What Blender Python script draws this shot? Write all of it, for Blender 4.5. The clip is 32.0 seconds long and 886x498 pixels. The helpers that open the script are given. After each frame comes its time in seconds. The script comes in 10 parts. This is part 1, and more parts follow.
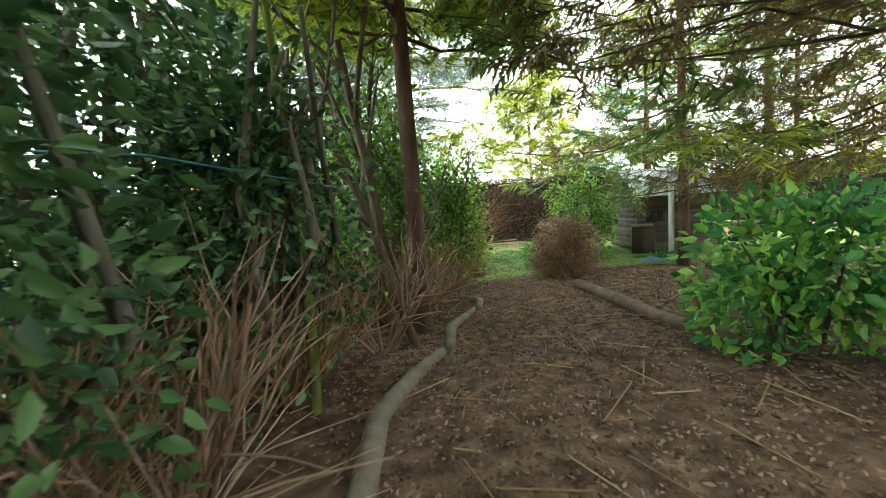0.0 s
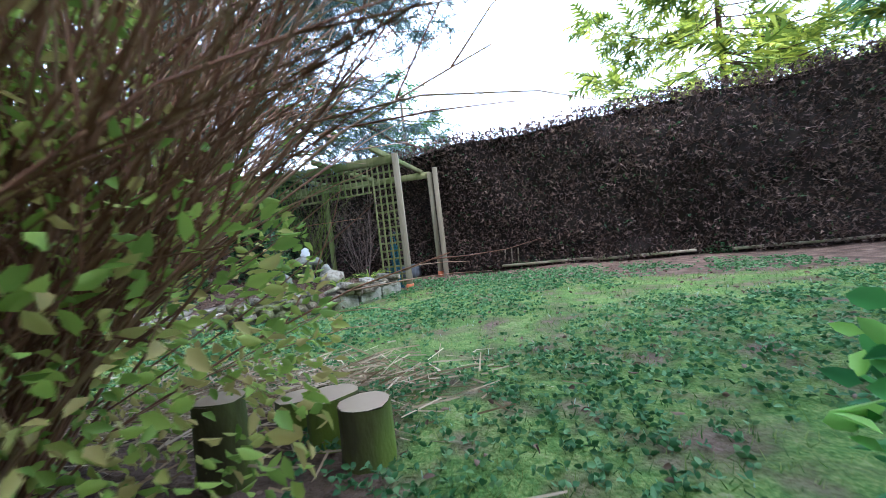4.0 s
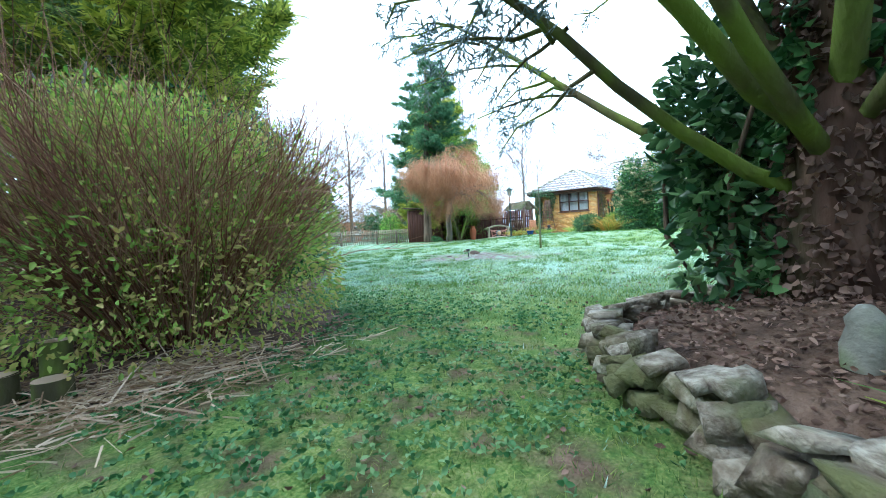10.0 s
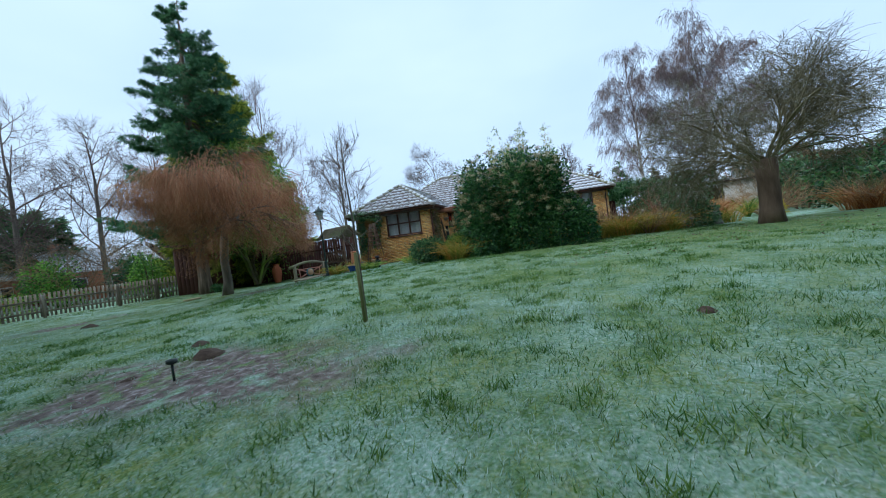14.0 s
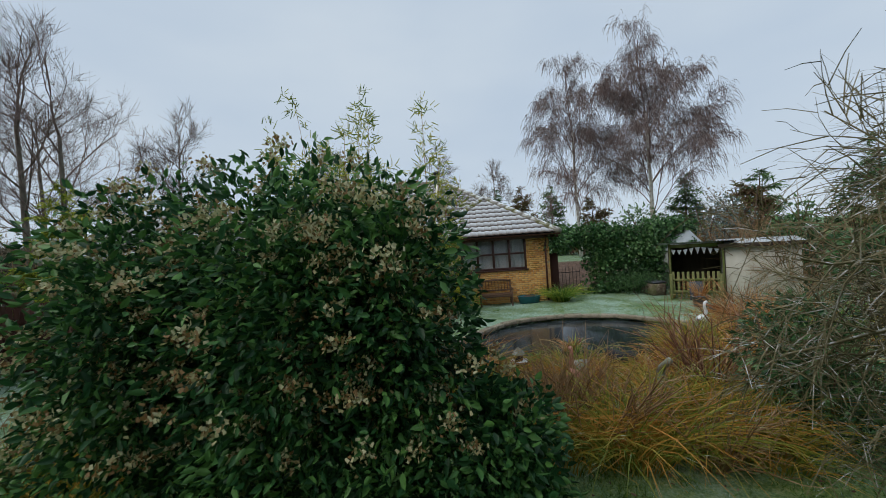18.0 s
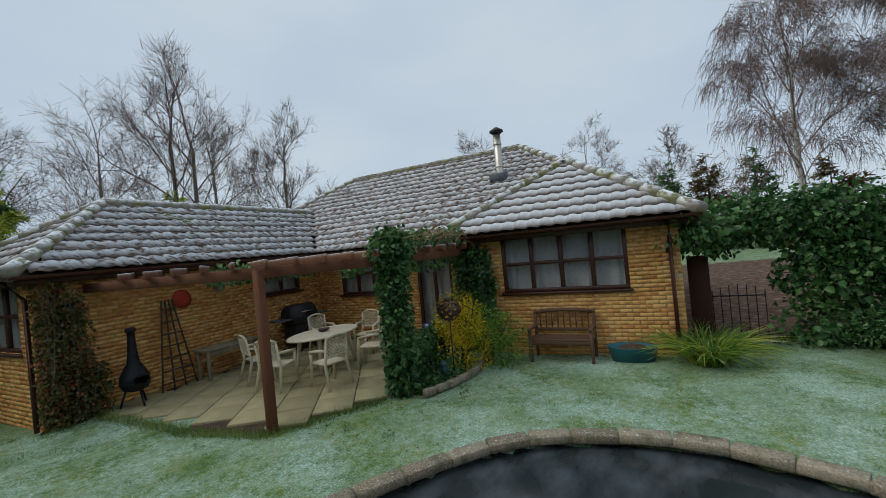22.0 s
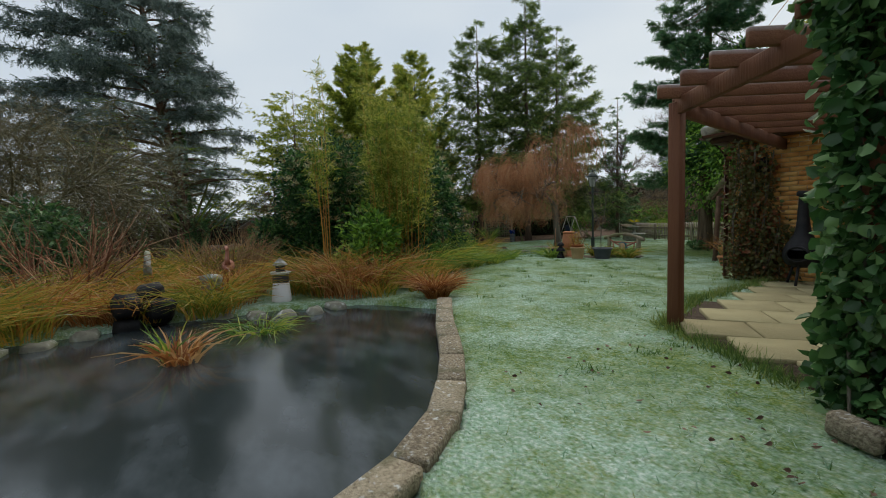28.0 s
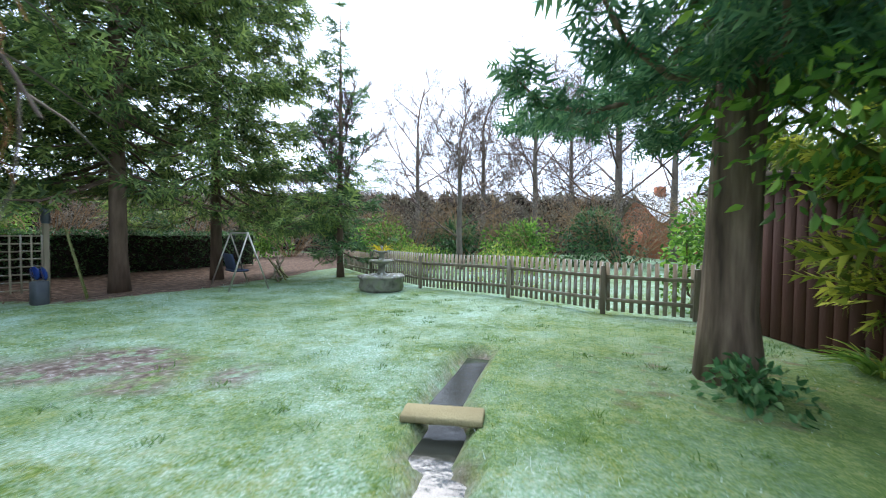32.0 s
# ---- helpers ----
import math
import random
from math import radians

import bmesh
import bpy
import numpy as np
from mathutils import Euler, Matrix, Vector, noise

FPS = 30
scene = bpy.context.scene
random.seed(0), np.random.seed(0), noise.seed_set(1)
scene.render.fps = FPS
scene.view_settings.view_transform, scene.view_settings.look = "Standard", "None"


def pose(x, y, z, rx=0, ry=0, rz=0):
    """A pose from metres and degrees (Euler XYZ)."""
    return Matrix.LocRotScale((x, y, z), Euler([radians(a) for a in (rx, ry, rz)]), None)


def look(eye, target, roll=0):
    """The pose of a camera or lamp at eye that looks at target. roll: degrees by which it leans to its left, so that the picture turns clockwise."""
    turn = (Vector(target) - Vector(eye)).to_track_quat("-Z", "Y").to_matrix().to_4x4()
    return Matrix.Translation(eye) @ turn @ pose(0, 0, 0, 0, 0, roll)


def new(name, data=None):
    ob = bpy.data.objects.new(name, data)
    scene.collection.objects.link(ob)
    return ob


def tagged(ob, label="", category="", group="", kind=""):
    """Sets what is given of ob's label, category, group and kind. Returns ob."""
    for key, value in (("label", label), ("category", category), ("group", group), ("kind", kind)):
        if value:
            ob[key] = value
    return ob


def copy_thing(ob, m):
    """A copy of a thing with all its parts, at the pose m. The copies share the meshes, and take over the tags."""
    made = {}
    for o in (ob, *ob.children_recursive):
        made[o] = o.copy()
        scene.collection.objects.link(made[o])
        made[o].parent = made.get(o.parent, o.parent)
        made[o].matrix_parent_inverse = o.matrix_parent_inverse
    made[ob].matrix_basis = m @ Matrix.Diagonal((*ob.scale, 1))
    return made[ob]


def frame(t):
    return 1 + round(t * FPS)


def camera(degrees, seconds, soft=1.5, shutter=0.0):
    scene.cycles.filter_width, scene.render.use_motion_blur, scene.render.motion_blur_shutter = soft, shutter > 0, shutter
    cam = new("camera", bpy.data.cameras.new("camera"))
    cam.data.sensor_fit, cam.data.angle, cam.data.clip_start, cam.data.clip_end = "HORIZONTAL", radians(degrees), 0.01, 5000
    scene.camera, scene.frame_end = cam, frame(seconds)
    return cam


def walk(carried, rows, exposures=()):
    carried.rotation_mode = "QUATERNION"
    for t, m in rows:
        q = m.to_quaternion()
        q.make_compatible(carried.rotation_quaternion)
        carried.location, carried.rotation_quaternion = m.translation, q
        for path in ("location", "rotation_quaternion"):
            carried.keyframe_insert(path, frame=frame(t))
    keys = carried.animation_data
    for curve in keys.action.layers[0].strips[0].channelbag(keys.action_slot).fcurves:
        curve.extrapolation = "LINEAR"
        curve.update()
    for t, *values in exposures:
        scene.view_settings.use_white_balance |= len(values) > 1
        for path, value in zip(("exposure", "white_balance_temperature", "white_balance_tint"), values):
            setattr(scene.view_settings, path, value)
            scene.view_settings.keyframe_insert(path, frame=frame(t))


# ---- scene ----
cam = camera(94.0, 32.0, soft=0.9, shutter=0.12)
PATH = [
    (0, (-4.511, -12.92, 1.711), (-3.912, -11.022, 1.512), -4.0),
    (0.5, (-3.778, -11.588, 1.624), (-3.159, -9.696, 1.43), -3.9),
    (1, (-2.974, -10.154, 1.522), (-2.344, -8.265, 1.331), -3.7),
    (1.5, (-2.273, -8.91, 1.399), (-1.666, -7.013, 1.221), -3.9),
    (2, (-1.643, -7.548, 1.297), (-1.068, -5.64, 1.124), -4.3),
    (2.5, (-1.087, -6.277, 1.224), (-0.568, -4.352, 1.063), -4.8),
    (4.5, (0.894, -2.512, 0.719), (0.345, -0.589, 0.718), -5.8),
    (5, (1.546, -1.301, 0.772), (0.465, 0.381, 0.78), -4.1),
    (5.5, (2.008, -0.153, 0.799), (0.466, 1.121, 0.829), -2.8),
    (6, (2.131, 0.868, 0.918), (0.268, 1.596, 0.925), -1.7),
    (6.5, (2.029, 1.603, 0.995), (0.038, 1.794, 0.993), -1.3),
    (7, (1.785, 2.169, 1.086), (-0.184, 1.819, 1.086), -0.4),
    (7.5, (1.439, 2.525, 1.197), (-0.412, 1.768, 1.189), 0.2),
    (8, (1.132, 2.699, 1.203), (-0.584, 1.673, 1.177), 0.6),
    (8.5, (0.909, 2.628, 1.109), (-0.721, 1.47, 1.058), 0.2),
    (9, (0.714, 2.338, 0.994), (-0.877, 1.128, 0.917), -1.5),
    (9.5, (0.486, 1.959, 0.916), (-1.111, 0.758, 0.831), -2.8),
    (10, (0.029, 1.641, 0.874), (-1.579, 0.453, 0.797), -3.0),
    (10.5, (-0.455, 1.403, 0.942), (-2.071, 0.227, 0.871), -2.6),
    (11, (-0.93, 1.176, 0.949), (-2.561, 0.021, 0.892), -2.9),
    (11.5, (-1.441, 0.87, 0.975), (-3.101, -0.244, 0.924), -3.4),
    (12, (-1.947, 0.538, 1.053), (-3.657, -0.497, 0.999), -4.3),
    (12.5, (-2.698, 0.101, 1.109), (-4.473, -0.819, 1.06), -5.8),
    (13, (-3.511, -0.188, 1.146), (-5.358, -0.955, 1.103), -6.8),
    (13.5, (-4.35, -0.403, 1.166), (-6.254, -1.013, 1.126), -7.4),
    (14, (-5.483, -0.56, 1.18), (-7.432, -1.006, 1.148), -7.7),
    (14.5, (-6.509, -0.509, 1.257), (-8.48, -0.844, 1.231), -7.6),
    (16.5, (-11.442, 0.029, 2.198), (-13.438, -0.097, 2.171), -3.5),
    (17, (-13.03, 0.18, 2.395), (-15.023, 0.059, 2.373), -3.0),
    (18, (-15.53, 0.58, 3.02), (-17.527, 0.48, 2.985), -3.9),
    (18.5, (-16.28, 0.72, 3.1), (-18.278, 0.61, 3.075), -3.5),
    (19, (-16.975, 0.884, 3.078), (-18.971, 0.758, 3.065), -3.6),
    (19.5, (-17.815, 1.22, 3.176), (-19.807, 1.041, 3.157), -4.9),
    (20, (-18.684, 1.412, 3.187), (-20.671, 1.191, 3.154), -6.3),
    (20.5, (-19.528, 1.699, 3.056), (-21.507, 1.414, 3.012), -7.1),
    (21, (-20.46, 2.24, 2.949), (-22.415, 1.817, 2.915), -7.2),
    (21.5, (-21.469, 2.842, 2.867), (-23.369, 2.217, 2.852), -6.8),
    (22, (-22.732, 3.361, 2.864), (-24.513, 2.451, 2.866), -5.5),
    (22.5, (-24.013, 3.608, 2.777), (-25.597, 2.387, 2.805), -4.1),
    (23, (-25.375, 3.621, 2.601), (-26.618, 2.055, 2.665), -2.4),
    (23.5, (-26.468, 3.473, 2.512), (-27.266, 1.641, 2.59), -0.9),
    (24, (-27.6, 3.26, 2.44), (-27.79, 1.27, 2.54), 0.2),
    (24.5, (-28.606, 3.103, 2.275), (-28.159, 1.157, 2.391), 0.4),
    (25, (-29.305, 2.909, 2.199), (-28.284, 1.191, 2.287), 2.0),
    (25.5, (-29.832, 2.83, 2.238), (-28.393, 1.442, 2.255), 2.2),
    (26, (-30.209, 2.791, 2.346), (-28.49, 1.77, 2.297), 1.8),
    (26.5, (-30.305, 2.868, 2.599), (-28.48, 2.065, 2.448), 0.3),
    (28.5, (-27.938, 2.474, 1.544), (-26.426, 1.17, 1.431), -1.9),
    (29, (-26.866, 1.992, 1.606), (-25.579, 0.465, 1.508), -1.6),
    (29.5, (-25.722, 0.891, 1.835), (-24.636, -0.784, 1.711), -1.1),
    (30, (-24.574, -0.818, 1.779), (-23.615, -2.57, 1.677), -0.5),
    (30.5, (-23.117, -2.843, 1.844), (-22.201, -4.617, 1.737), -2.0),
    (31, (-21.18, -5.438, 1.814), (-20.381, -7.269, 1.723), -2.5),
    (31.5, (-20.024, -7.643, 1.808), (-19.376, -9.533, 1.718), -1.7),
    (32, (-19.301, -10.098, 1.771), (-18.724, -12.012, 1.708), 0.5),
]
EXPOSURES = [(0, 3.35, 8000, -2), (1.0, 3.95, 6600, 6), (2.0, 3.65, 6200, 12), (2.5, 3.4, 6000, 12), (4.5, 2.65, 5300, 16), (6.0, 1.85, 5000, 14), (8.0, 2.25, 5700, 7), (10.5, 2.45, 5500, 2), (12.0, 1.95, 4600, -4), (13.0, 0.62, 5100, 10), (14.5, 0.4, 6000, 3), (16.5, -0.1, 6700, 7), (19.0, -0.05, 6900, 8), (22.0, -0.12, 6900, 7), (24.0, 0.0, 7100, 5), (27.0, 0.1, 7500, 6), (29.0, 0.35, 7600, 11), (30.0, 1.05, 7200, 10), (31.0, 1.5, 7000, 10), (32.0, 1.7, 6300, 12)]
walk(cam, [(t, look(eye, target, roll)) for t, eye, target, roll in PATH], EXPOSURES)

# ---- sky and sun: a cold overcast winter day ----
world = bpy.data.worlds.new("sky")
scene.world = world
world.use_nodes = True
wn, wl = world.node_tree.nodes, world.node_tree.links
wn.clear()
w_out, w_bg = wn.new("ShaderNodeOutputWorld"), wn.new("ShaderNodeBackground")
w_sky = wn.new("ShaderNodeTexSky")
w_sky.sky_type, w_sky.sun_disc = "NISHITA", False
w_sky.sun_elevation, w_sky.sun_rotation = radians(50), radians(147)
w_sky.dust_density, w_sky.air_density = 0.6, 1.0
w_scale = wn.new("ShaderNodeVectorMath")
w_scale.operation = "SCALE"
w_scale.inputs["Scale"].default_value = 0.11
w_tc, w_map, w_noise, w_ramp = wn.new("ShaderNodeTexCoord"), wn.new("ShaderNodeMapping"), wn.new("ShaderNodeTexNoise"), wn.new("ShaderNodeValToRGB")
w_map.inputs["Scale"].default_value = (1.2, 1.2, 3.0)
w_noise.inputs["Scale"].default_value, w_noise.inputs["Detail"].default_value = 1.1, 4.0
w_ramp.color_ramp.elements[0].position, w_ramp.color_ramp.elements[0].color = 0.3, (0.50, 0.62, 0.80, 1)
w_ramp.color_ramp.elements[1].position, w_ramp.color_ramp.elements[1].color = 0.75, (0.66, 0.76, 0.89, 1)
w_mix = wn.new("ShaderNodeMix")
w_mix.data_type = "RGBA"
w_mix.inputs["Factor"].default_value = 0.94
wl.new(w_sky.outputs["Color"], w_scale.inputs[0])
wl.new(w_tc.outputs["Generated"], w_map.inputs["Vector"])
wl.new(w_map.outputs["Vector"], w_noise.inputs["Vector"])
wl.new(w_noise.outputs["Fac"], w_ramp.inputs["Fac"])
wl.new(w_scale.outputs["Vector"], w_mix.inputs["A"])
wl.new(w_ramp.outputs["Color"], w_mix.inputs["B"])
wl.new(w_mix.outputs["Result"], w_bg.inputs["Color"])
wl.new(w_bg.outputs["Background"], w_out.inputs["Surface"])
w_bg.inputs["Strength"].default_value = 1.0
sun = new("sun", bpy.data.lights.new("sun", "SUN"))
sun.data.energy, sun.data.angle, sun.data.color = 1.5, radians(50), (1.0, 0.96, 0.9)
sun.matrix_world = look((0, 0, 30), (-9, 14, 10))

# ---- small tools ----
RNG = np.random.default_rng(7)


def smooth(a, b, v):
    """0 below a, 1 above b, soft between; a may be above b."""
    u = np.clip((np.asarray(v, float) - a) / (b - a), 0, 1)
    return u * u * (3 - 2 * u)


def make_mesh(name, verts, faces, material, shade=False):
    """A mesh from arrays: verts n x 3; faces, a list of arrays k x 3 or k x 4 (or one such array)."""
    if isinstance(faces, np.ndarray):
        faces = [faces]
    faces = [np.asarray(f, np.int32) for f in faces if len(f)]
    me = bpy.data.meshes.new(name)
    verts = np.ascontiguousarray(verts, np.float32)
    me.vertices.add(len(verts))
    me.vertices.foreach_set("co", verts.ravel())
    loops = np.concatenate([f.ravel() for f in faces])
    totals = np.concatenate([np.full(len(f), f.shape[1], np.int32) for f in faces])
    starts = np.concatenate([[0], np.cumsum(totals)[:-1]]).astype(np.int32)
    me.loops.add(len(loops))
    me.loops.foreach_set("vertex_index", loops)
    me.polygons.add(len(totals))
    me.polygons.foreach_set("loop_start", starts)
    me.polygons.foreach_set("loop_total", totals)
    if shade:
        me.polygons.foreach_set("use_smooth", np.ones(len(totals), bool))
    me.update(calc_edges=True)
    if material:
        me.materials.append(material)
    return me


class Pile:
    """Gathers pieces of geometry for one mesh."""

    def __init__(self):
        self.v, self.f, self.n = [], {3: [], 4: []}, 0

    def add(self, v, f):
        v = np.asarray(v, float).reshape(-1, 3)
        for g in [f] if isinstance(f, np.ndarray) else f:
            if len(g):
                self.f[g.shape[1]].append(np.asarray(g) + self.n)
        self.v.append(v)
        self.n += len(v)
        return self

    def mesh(self, name, material, shade=False):
        return make_mesh(name, np.concatenate(self.v), [np.concatenate(g) for g in self.f.values() if g], material, shade)


def thing(name, x=0.0, y=0.0, z=0.0, label="", category="", group="", kind="", turn=0.0):
    ob = new(name)
    ob.matrix_world = pose(x, y, z, 0, 0, turn)
    return tagged(ob, label, category, group, kind)


def part(name, me, parent=None, label=""):
    ob = new(name, me)
    ob.parent = parent
    return tagged(ob, label) if label else ob


def solo(name, me, label="", category="", group="", kind=""):
    return tagged(new(name, me), label, category, group, kind)


BOX = {}


def box(sx, sy, sz, bevel=0.0):
    """A box about its centre, with bevelled edges."""
    key = (round(sx, 4), round(sy, 4), round(sz, 4), bevel)
    if key not in BOX:
        bm = bmesh.new()
        bmesh.ops.create_cube(bm, size=1)
        bmesh.ops.scale(bm, vec=(sx, sy, sz), verts=bm.verts)
        if bevel:
            bmesh.ops.bevel(bm, geom=bm.edges[:], offset=bevel, segments=1, affect="EDGES", clamp_overlap=True)
        bmesh.ops.triangulate(bm, faces=[f for f in bm.faces if len(f.verts) > 4])
        bm.verts.index_update()
        v = np.array([u.co[:] for u in bm.verts])
        f = [np.array([[u.index for u in g.verts] for g in bm.faces if len(g.verts) == k], np.int32).reshape(-1, k) for k in (3, 4)]
        bm.free()
        BOX[key] = (v, f)
    return BOX[key]


def moved(vf, m):
    v, f = vf
    a = np.array(m)
    return v @ a[:3, :3].T + a[:3, 3], f


def at(x, y, z, rz=0.0, rx=0.0, ry=0.0):
    return pose(x, y, z, rx, ry, rz)


def rough(vf, amount, scale=6.0, seed=0.0):
    """The same piece with its surface made uneven."""
    v, f = vf
    out = [Vector(p) + Vector(noise.noise_vector(Vector(p) * scale + Vector((seed, seed * 1.7, 0)))) * amount for p in v]
    return np.array(out), f


def lathe(profile, sides=20, wobble=0.0, seed=0):
    """A turned body from (radius, height) pairs."""
    prof = np.array(profile, float)
    a = np.linspace(0, 2 * np.pi, sides, endpoint=False)
    r = prof[:, :1] * (1 + wobble * np.sin(a * 3 + seed)[None] + wobble * 0.6 * np.sin(a * 5 + 2 * seed + prof[:, 1:] * 9))
    v = np.stack([r * np.cos(a), r * np.sin(a), np.repeat(prof[:, 1:], sides, 1)], -1).reshape(-1, 3)
    i, j = np.meshgrid(np.arange(len(prof) - 1), np.arange(sides), indexing="ij")
    k = (j + 1) % sides
    f = np.stack([i * sides + j, i * sides + k, (i + 1) * sides + k, (i + 1) * sides + j], -1).reshape(-1, 4)
    return v, f


def tube(pts, radii, sides=6, cap=True):
    """A round limb through the points, with a radius at each."""
    p = np.asarray(pts, float)
    r = np.broadcast_to(np.asarray(radii, float), (len(p),))
    d = np.gradient(p, axis=0)
    d /= np.linalg.norm(d, axis=1, keepdims=True) + 1e-9
    ref = np.where(np.abs(d[:, 2:]) < 0.9, [[0, 0, 1.0]], [[1.0, 0, 0]])
    if np.ptp(np.abs(d[:, 2])) > 0.3:
        ref = np.tile([[0.31, 0.83, 0.46]], (len(p), 1))
    u = np.cross(d, ref)
    u /= np.linalg.norm(u, axis=1, keepdims=True) + 1e-9
    w = np.cross(d, u)
    a = np.linspace(0, 2 * np.pi, sides, endpoint=False)
    v = p[:, None] + r[:, None, None] * (u[:, None] * np.cos(a)[None, :, None] + w[:, None] * np.sin(a)[None, :, None])
    i, j = np.meshgrid(np.arange(len(p) - 1), np.arange(sides), indexing="ij")
    k = (j + 1) % sides
    f = np.stack([i * sides + j, i * sides + k, (i + 1) * sides + k, (i + 1) * sides + j], -1).reshape(-1, 4)
    v = v.reshape(-1, 3)
    if not cap:
        return v, f
    n = len(v)
    v = np.concatenate([v, p[:1], p[-1:]])
    e = np.arange(sides)
    g = np.concatenate([np.stack([(e + 1) % sides, e, np.full(sides, n)], -1), np.stack([n - sides + e, n - sides + (e + 1) % sides, np.full(sides, n + 1)], -1)])
    return v, [f, g]


def unit(v):
    return v / (np.linalg.norm(v, axis=-1, keepdims=True) + 1e-9)


def leaves(pile, pos, ahead, length, width, fold=0.25, curl=0.15, shape="leaf"):
    """Leaves at pos, pointing along ahead: leaf (six corners, folded), blade (four corners) or spray (a flat ragged fan)."""
    n = len(pos)
    if not n:
        return
    ahead = unit(ahead)
    side = unit(np.cross(ahead, RNG.normal(size=(n, 3))))
    up = np.cross(side, ahead)
    ln, wd = (np.broadcast_to(np.asarray(q, float), (n,))[:, None] for q in (length, width))
    if shape == "leaf":
        v = np.stack([pos, pos + ahead * ln * 0.35 + side * wd * 0.5 + up * wd * fold, pos + ahead * ln * 0.72 + side * wd * 0.36 + up * wd * fold - up * ln * curl * 0.5,
                      pos + ahead * ln - up * ln * curl, pos + ahead * ln * 0.72 - side * wd * 0.36 + up * wd * fold - up * ln * curl * 0.5, pos + ahead * ln * 0.35 - side * wd * 0.5 + up * wd * fold], 1)
        base = np.arange(n)[:, None] * 6
        pile.add(v, np.concatenate([base + [0, 1, 2, 3], base + [0, 3, 4, 5]]))
    elif shape == "blade":
        v = np.stack([pos + side * wd * 0.5, pos - side * wd * 0.5, pos + ahead * ln - side * wd * 0.3 - up * ln * curl, pos + ahead * ln + side * wd * 0.3 - up * ln * curl], 1)
        pile.add(v, np.arange(n)[:, None] * 4 + [[0, 1, 2, 3]])
    else:
        v = np.stack([pos, pos + ahead * ln * 0.55 + side * wd * 0.5, pos + ahead * ln * 0.45 + side * wd * 0.12, pos + ahead * ln - up * ln * curl,
                      pos + ahead * ln * 0.5 - side * wd * 0.12, pos + ahead * ln * 0.6 - side * wd * 0.5], 1)
        base = np.arange(n)[:, None] * 6
        pile.add(v, np.concatenate([base + [0, 1, 2], base + [0, 2, 3], base + [0, 3, 4], base + [0, 4, 5]]))


def fronds(pile, pos, ahead, length, width, rnd, flat=0.8, pairs=4, slim=0.17, droop=0.12):
    """Flat feathery sprays: a rib with slim pointed side twigs, lying more or less level."""
    n = len(pos)
    if not n:
        return
    ahead = unit(ahead)
    side = unit(unit(np.cross(ahead, np.array((0, 0, 1.0)))) * flat + rnd.normal(size=(n, 3)) * (1 - flat + 0.12))
    side = unit(side - ahead * (side * ahead).sum(1, keepdims=True))
    up = np.cross(side, ahead)
    up = up * np.sign(up[:, 2:] + 1e-6)
    ln, wd = (np.broadcast_to(np.asarray(q, float), (n,))[:, None] for q in (length, width))
    tri = [pos - side * wd * 0.05, pos + side * wd * 0.05, pos + ahead * ln - up * ln * droop]
    for j in range(pairs):
        t = 0.08 + 0.74 * j / pairs
        for sg in (-1, 1):
            t2 = t + 0.05 * sg
            b = pos + ahead * ln * t2 - up * ln * droop * t2 ** 2
            reach = 0.5 * (1 - 0.6 * t) * (0.75 + 0.5 * rnd.random((n, 1)))
            tri += [b - ahead * ln * slim * 0.5, b + ahead * ln * slim * 0.5, b + ahead * ln * 0.24 + side * wd * sg * reach - up * ln * droop * 0.8]
    pile.add(np.stack(tri, 1), np.arange(n * len(tri)).reshape(-1, 3))


def strips(pile, pts, widths):
    """Ribbons: pts n x k x 3 along each ribbon, widths n x k; for grass and thin hanging twigs."""
    n, k, _ = pts.shape
    d = np.gradient(pts, axis=1)
    side = unit(np.cross(d, RNG.normal(size=(n, 1, 3))))
    v = np.stack([pts - side * widths[..., None] / 2, pts + side * widths[..., None] / 2], 2).reshape(-1, 3)
    base = (np.arange(n)[:, None] * k + np.arange(k - 1)[None]).reshape(-1, 1) * 2
    pile.add(v, base + [[0, 1, 3, 2]])


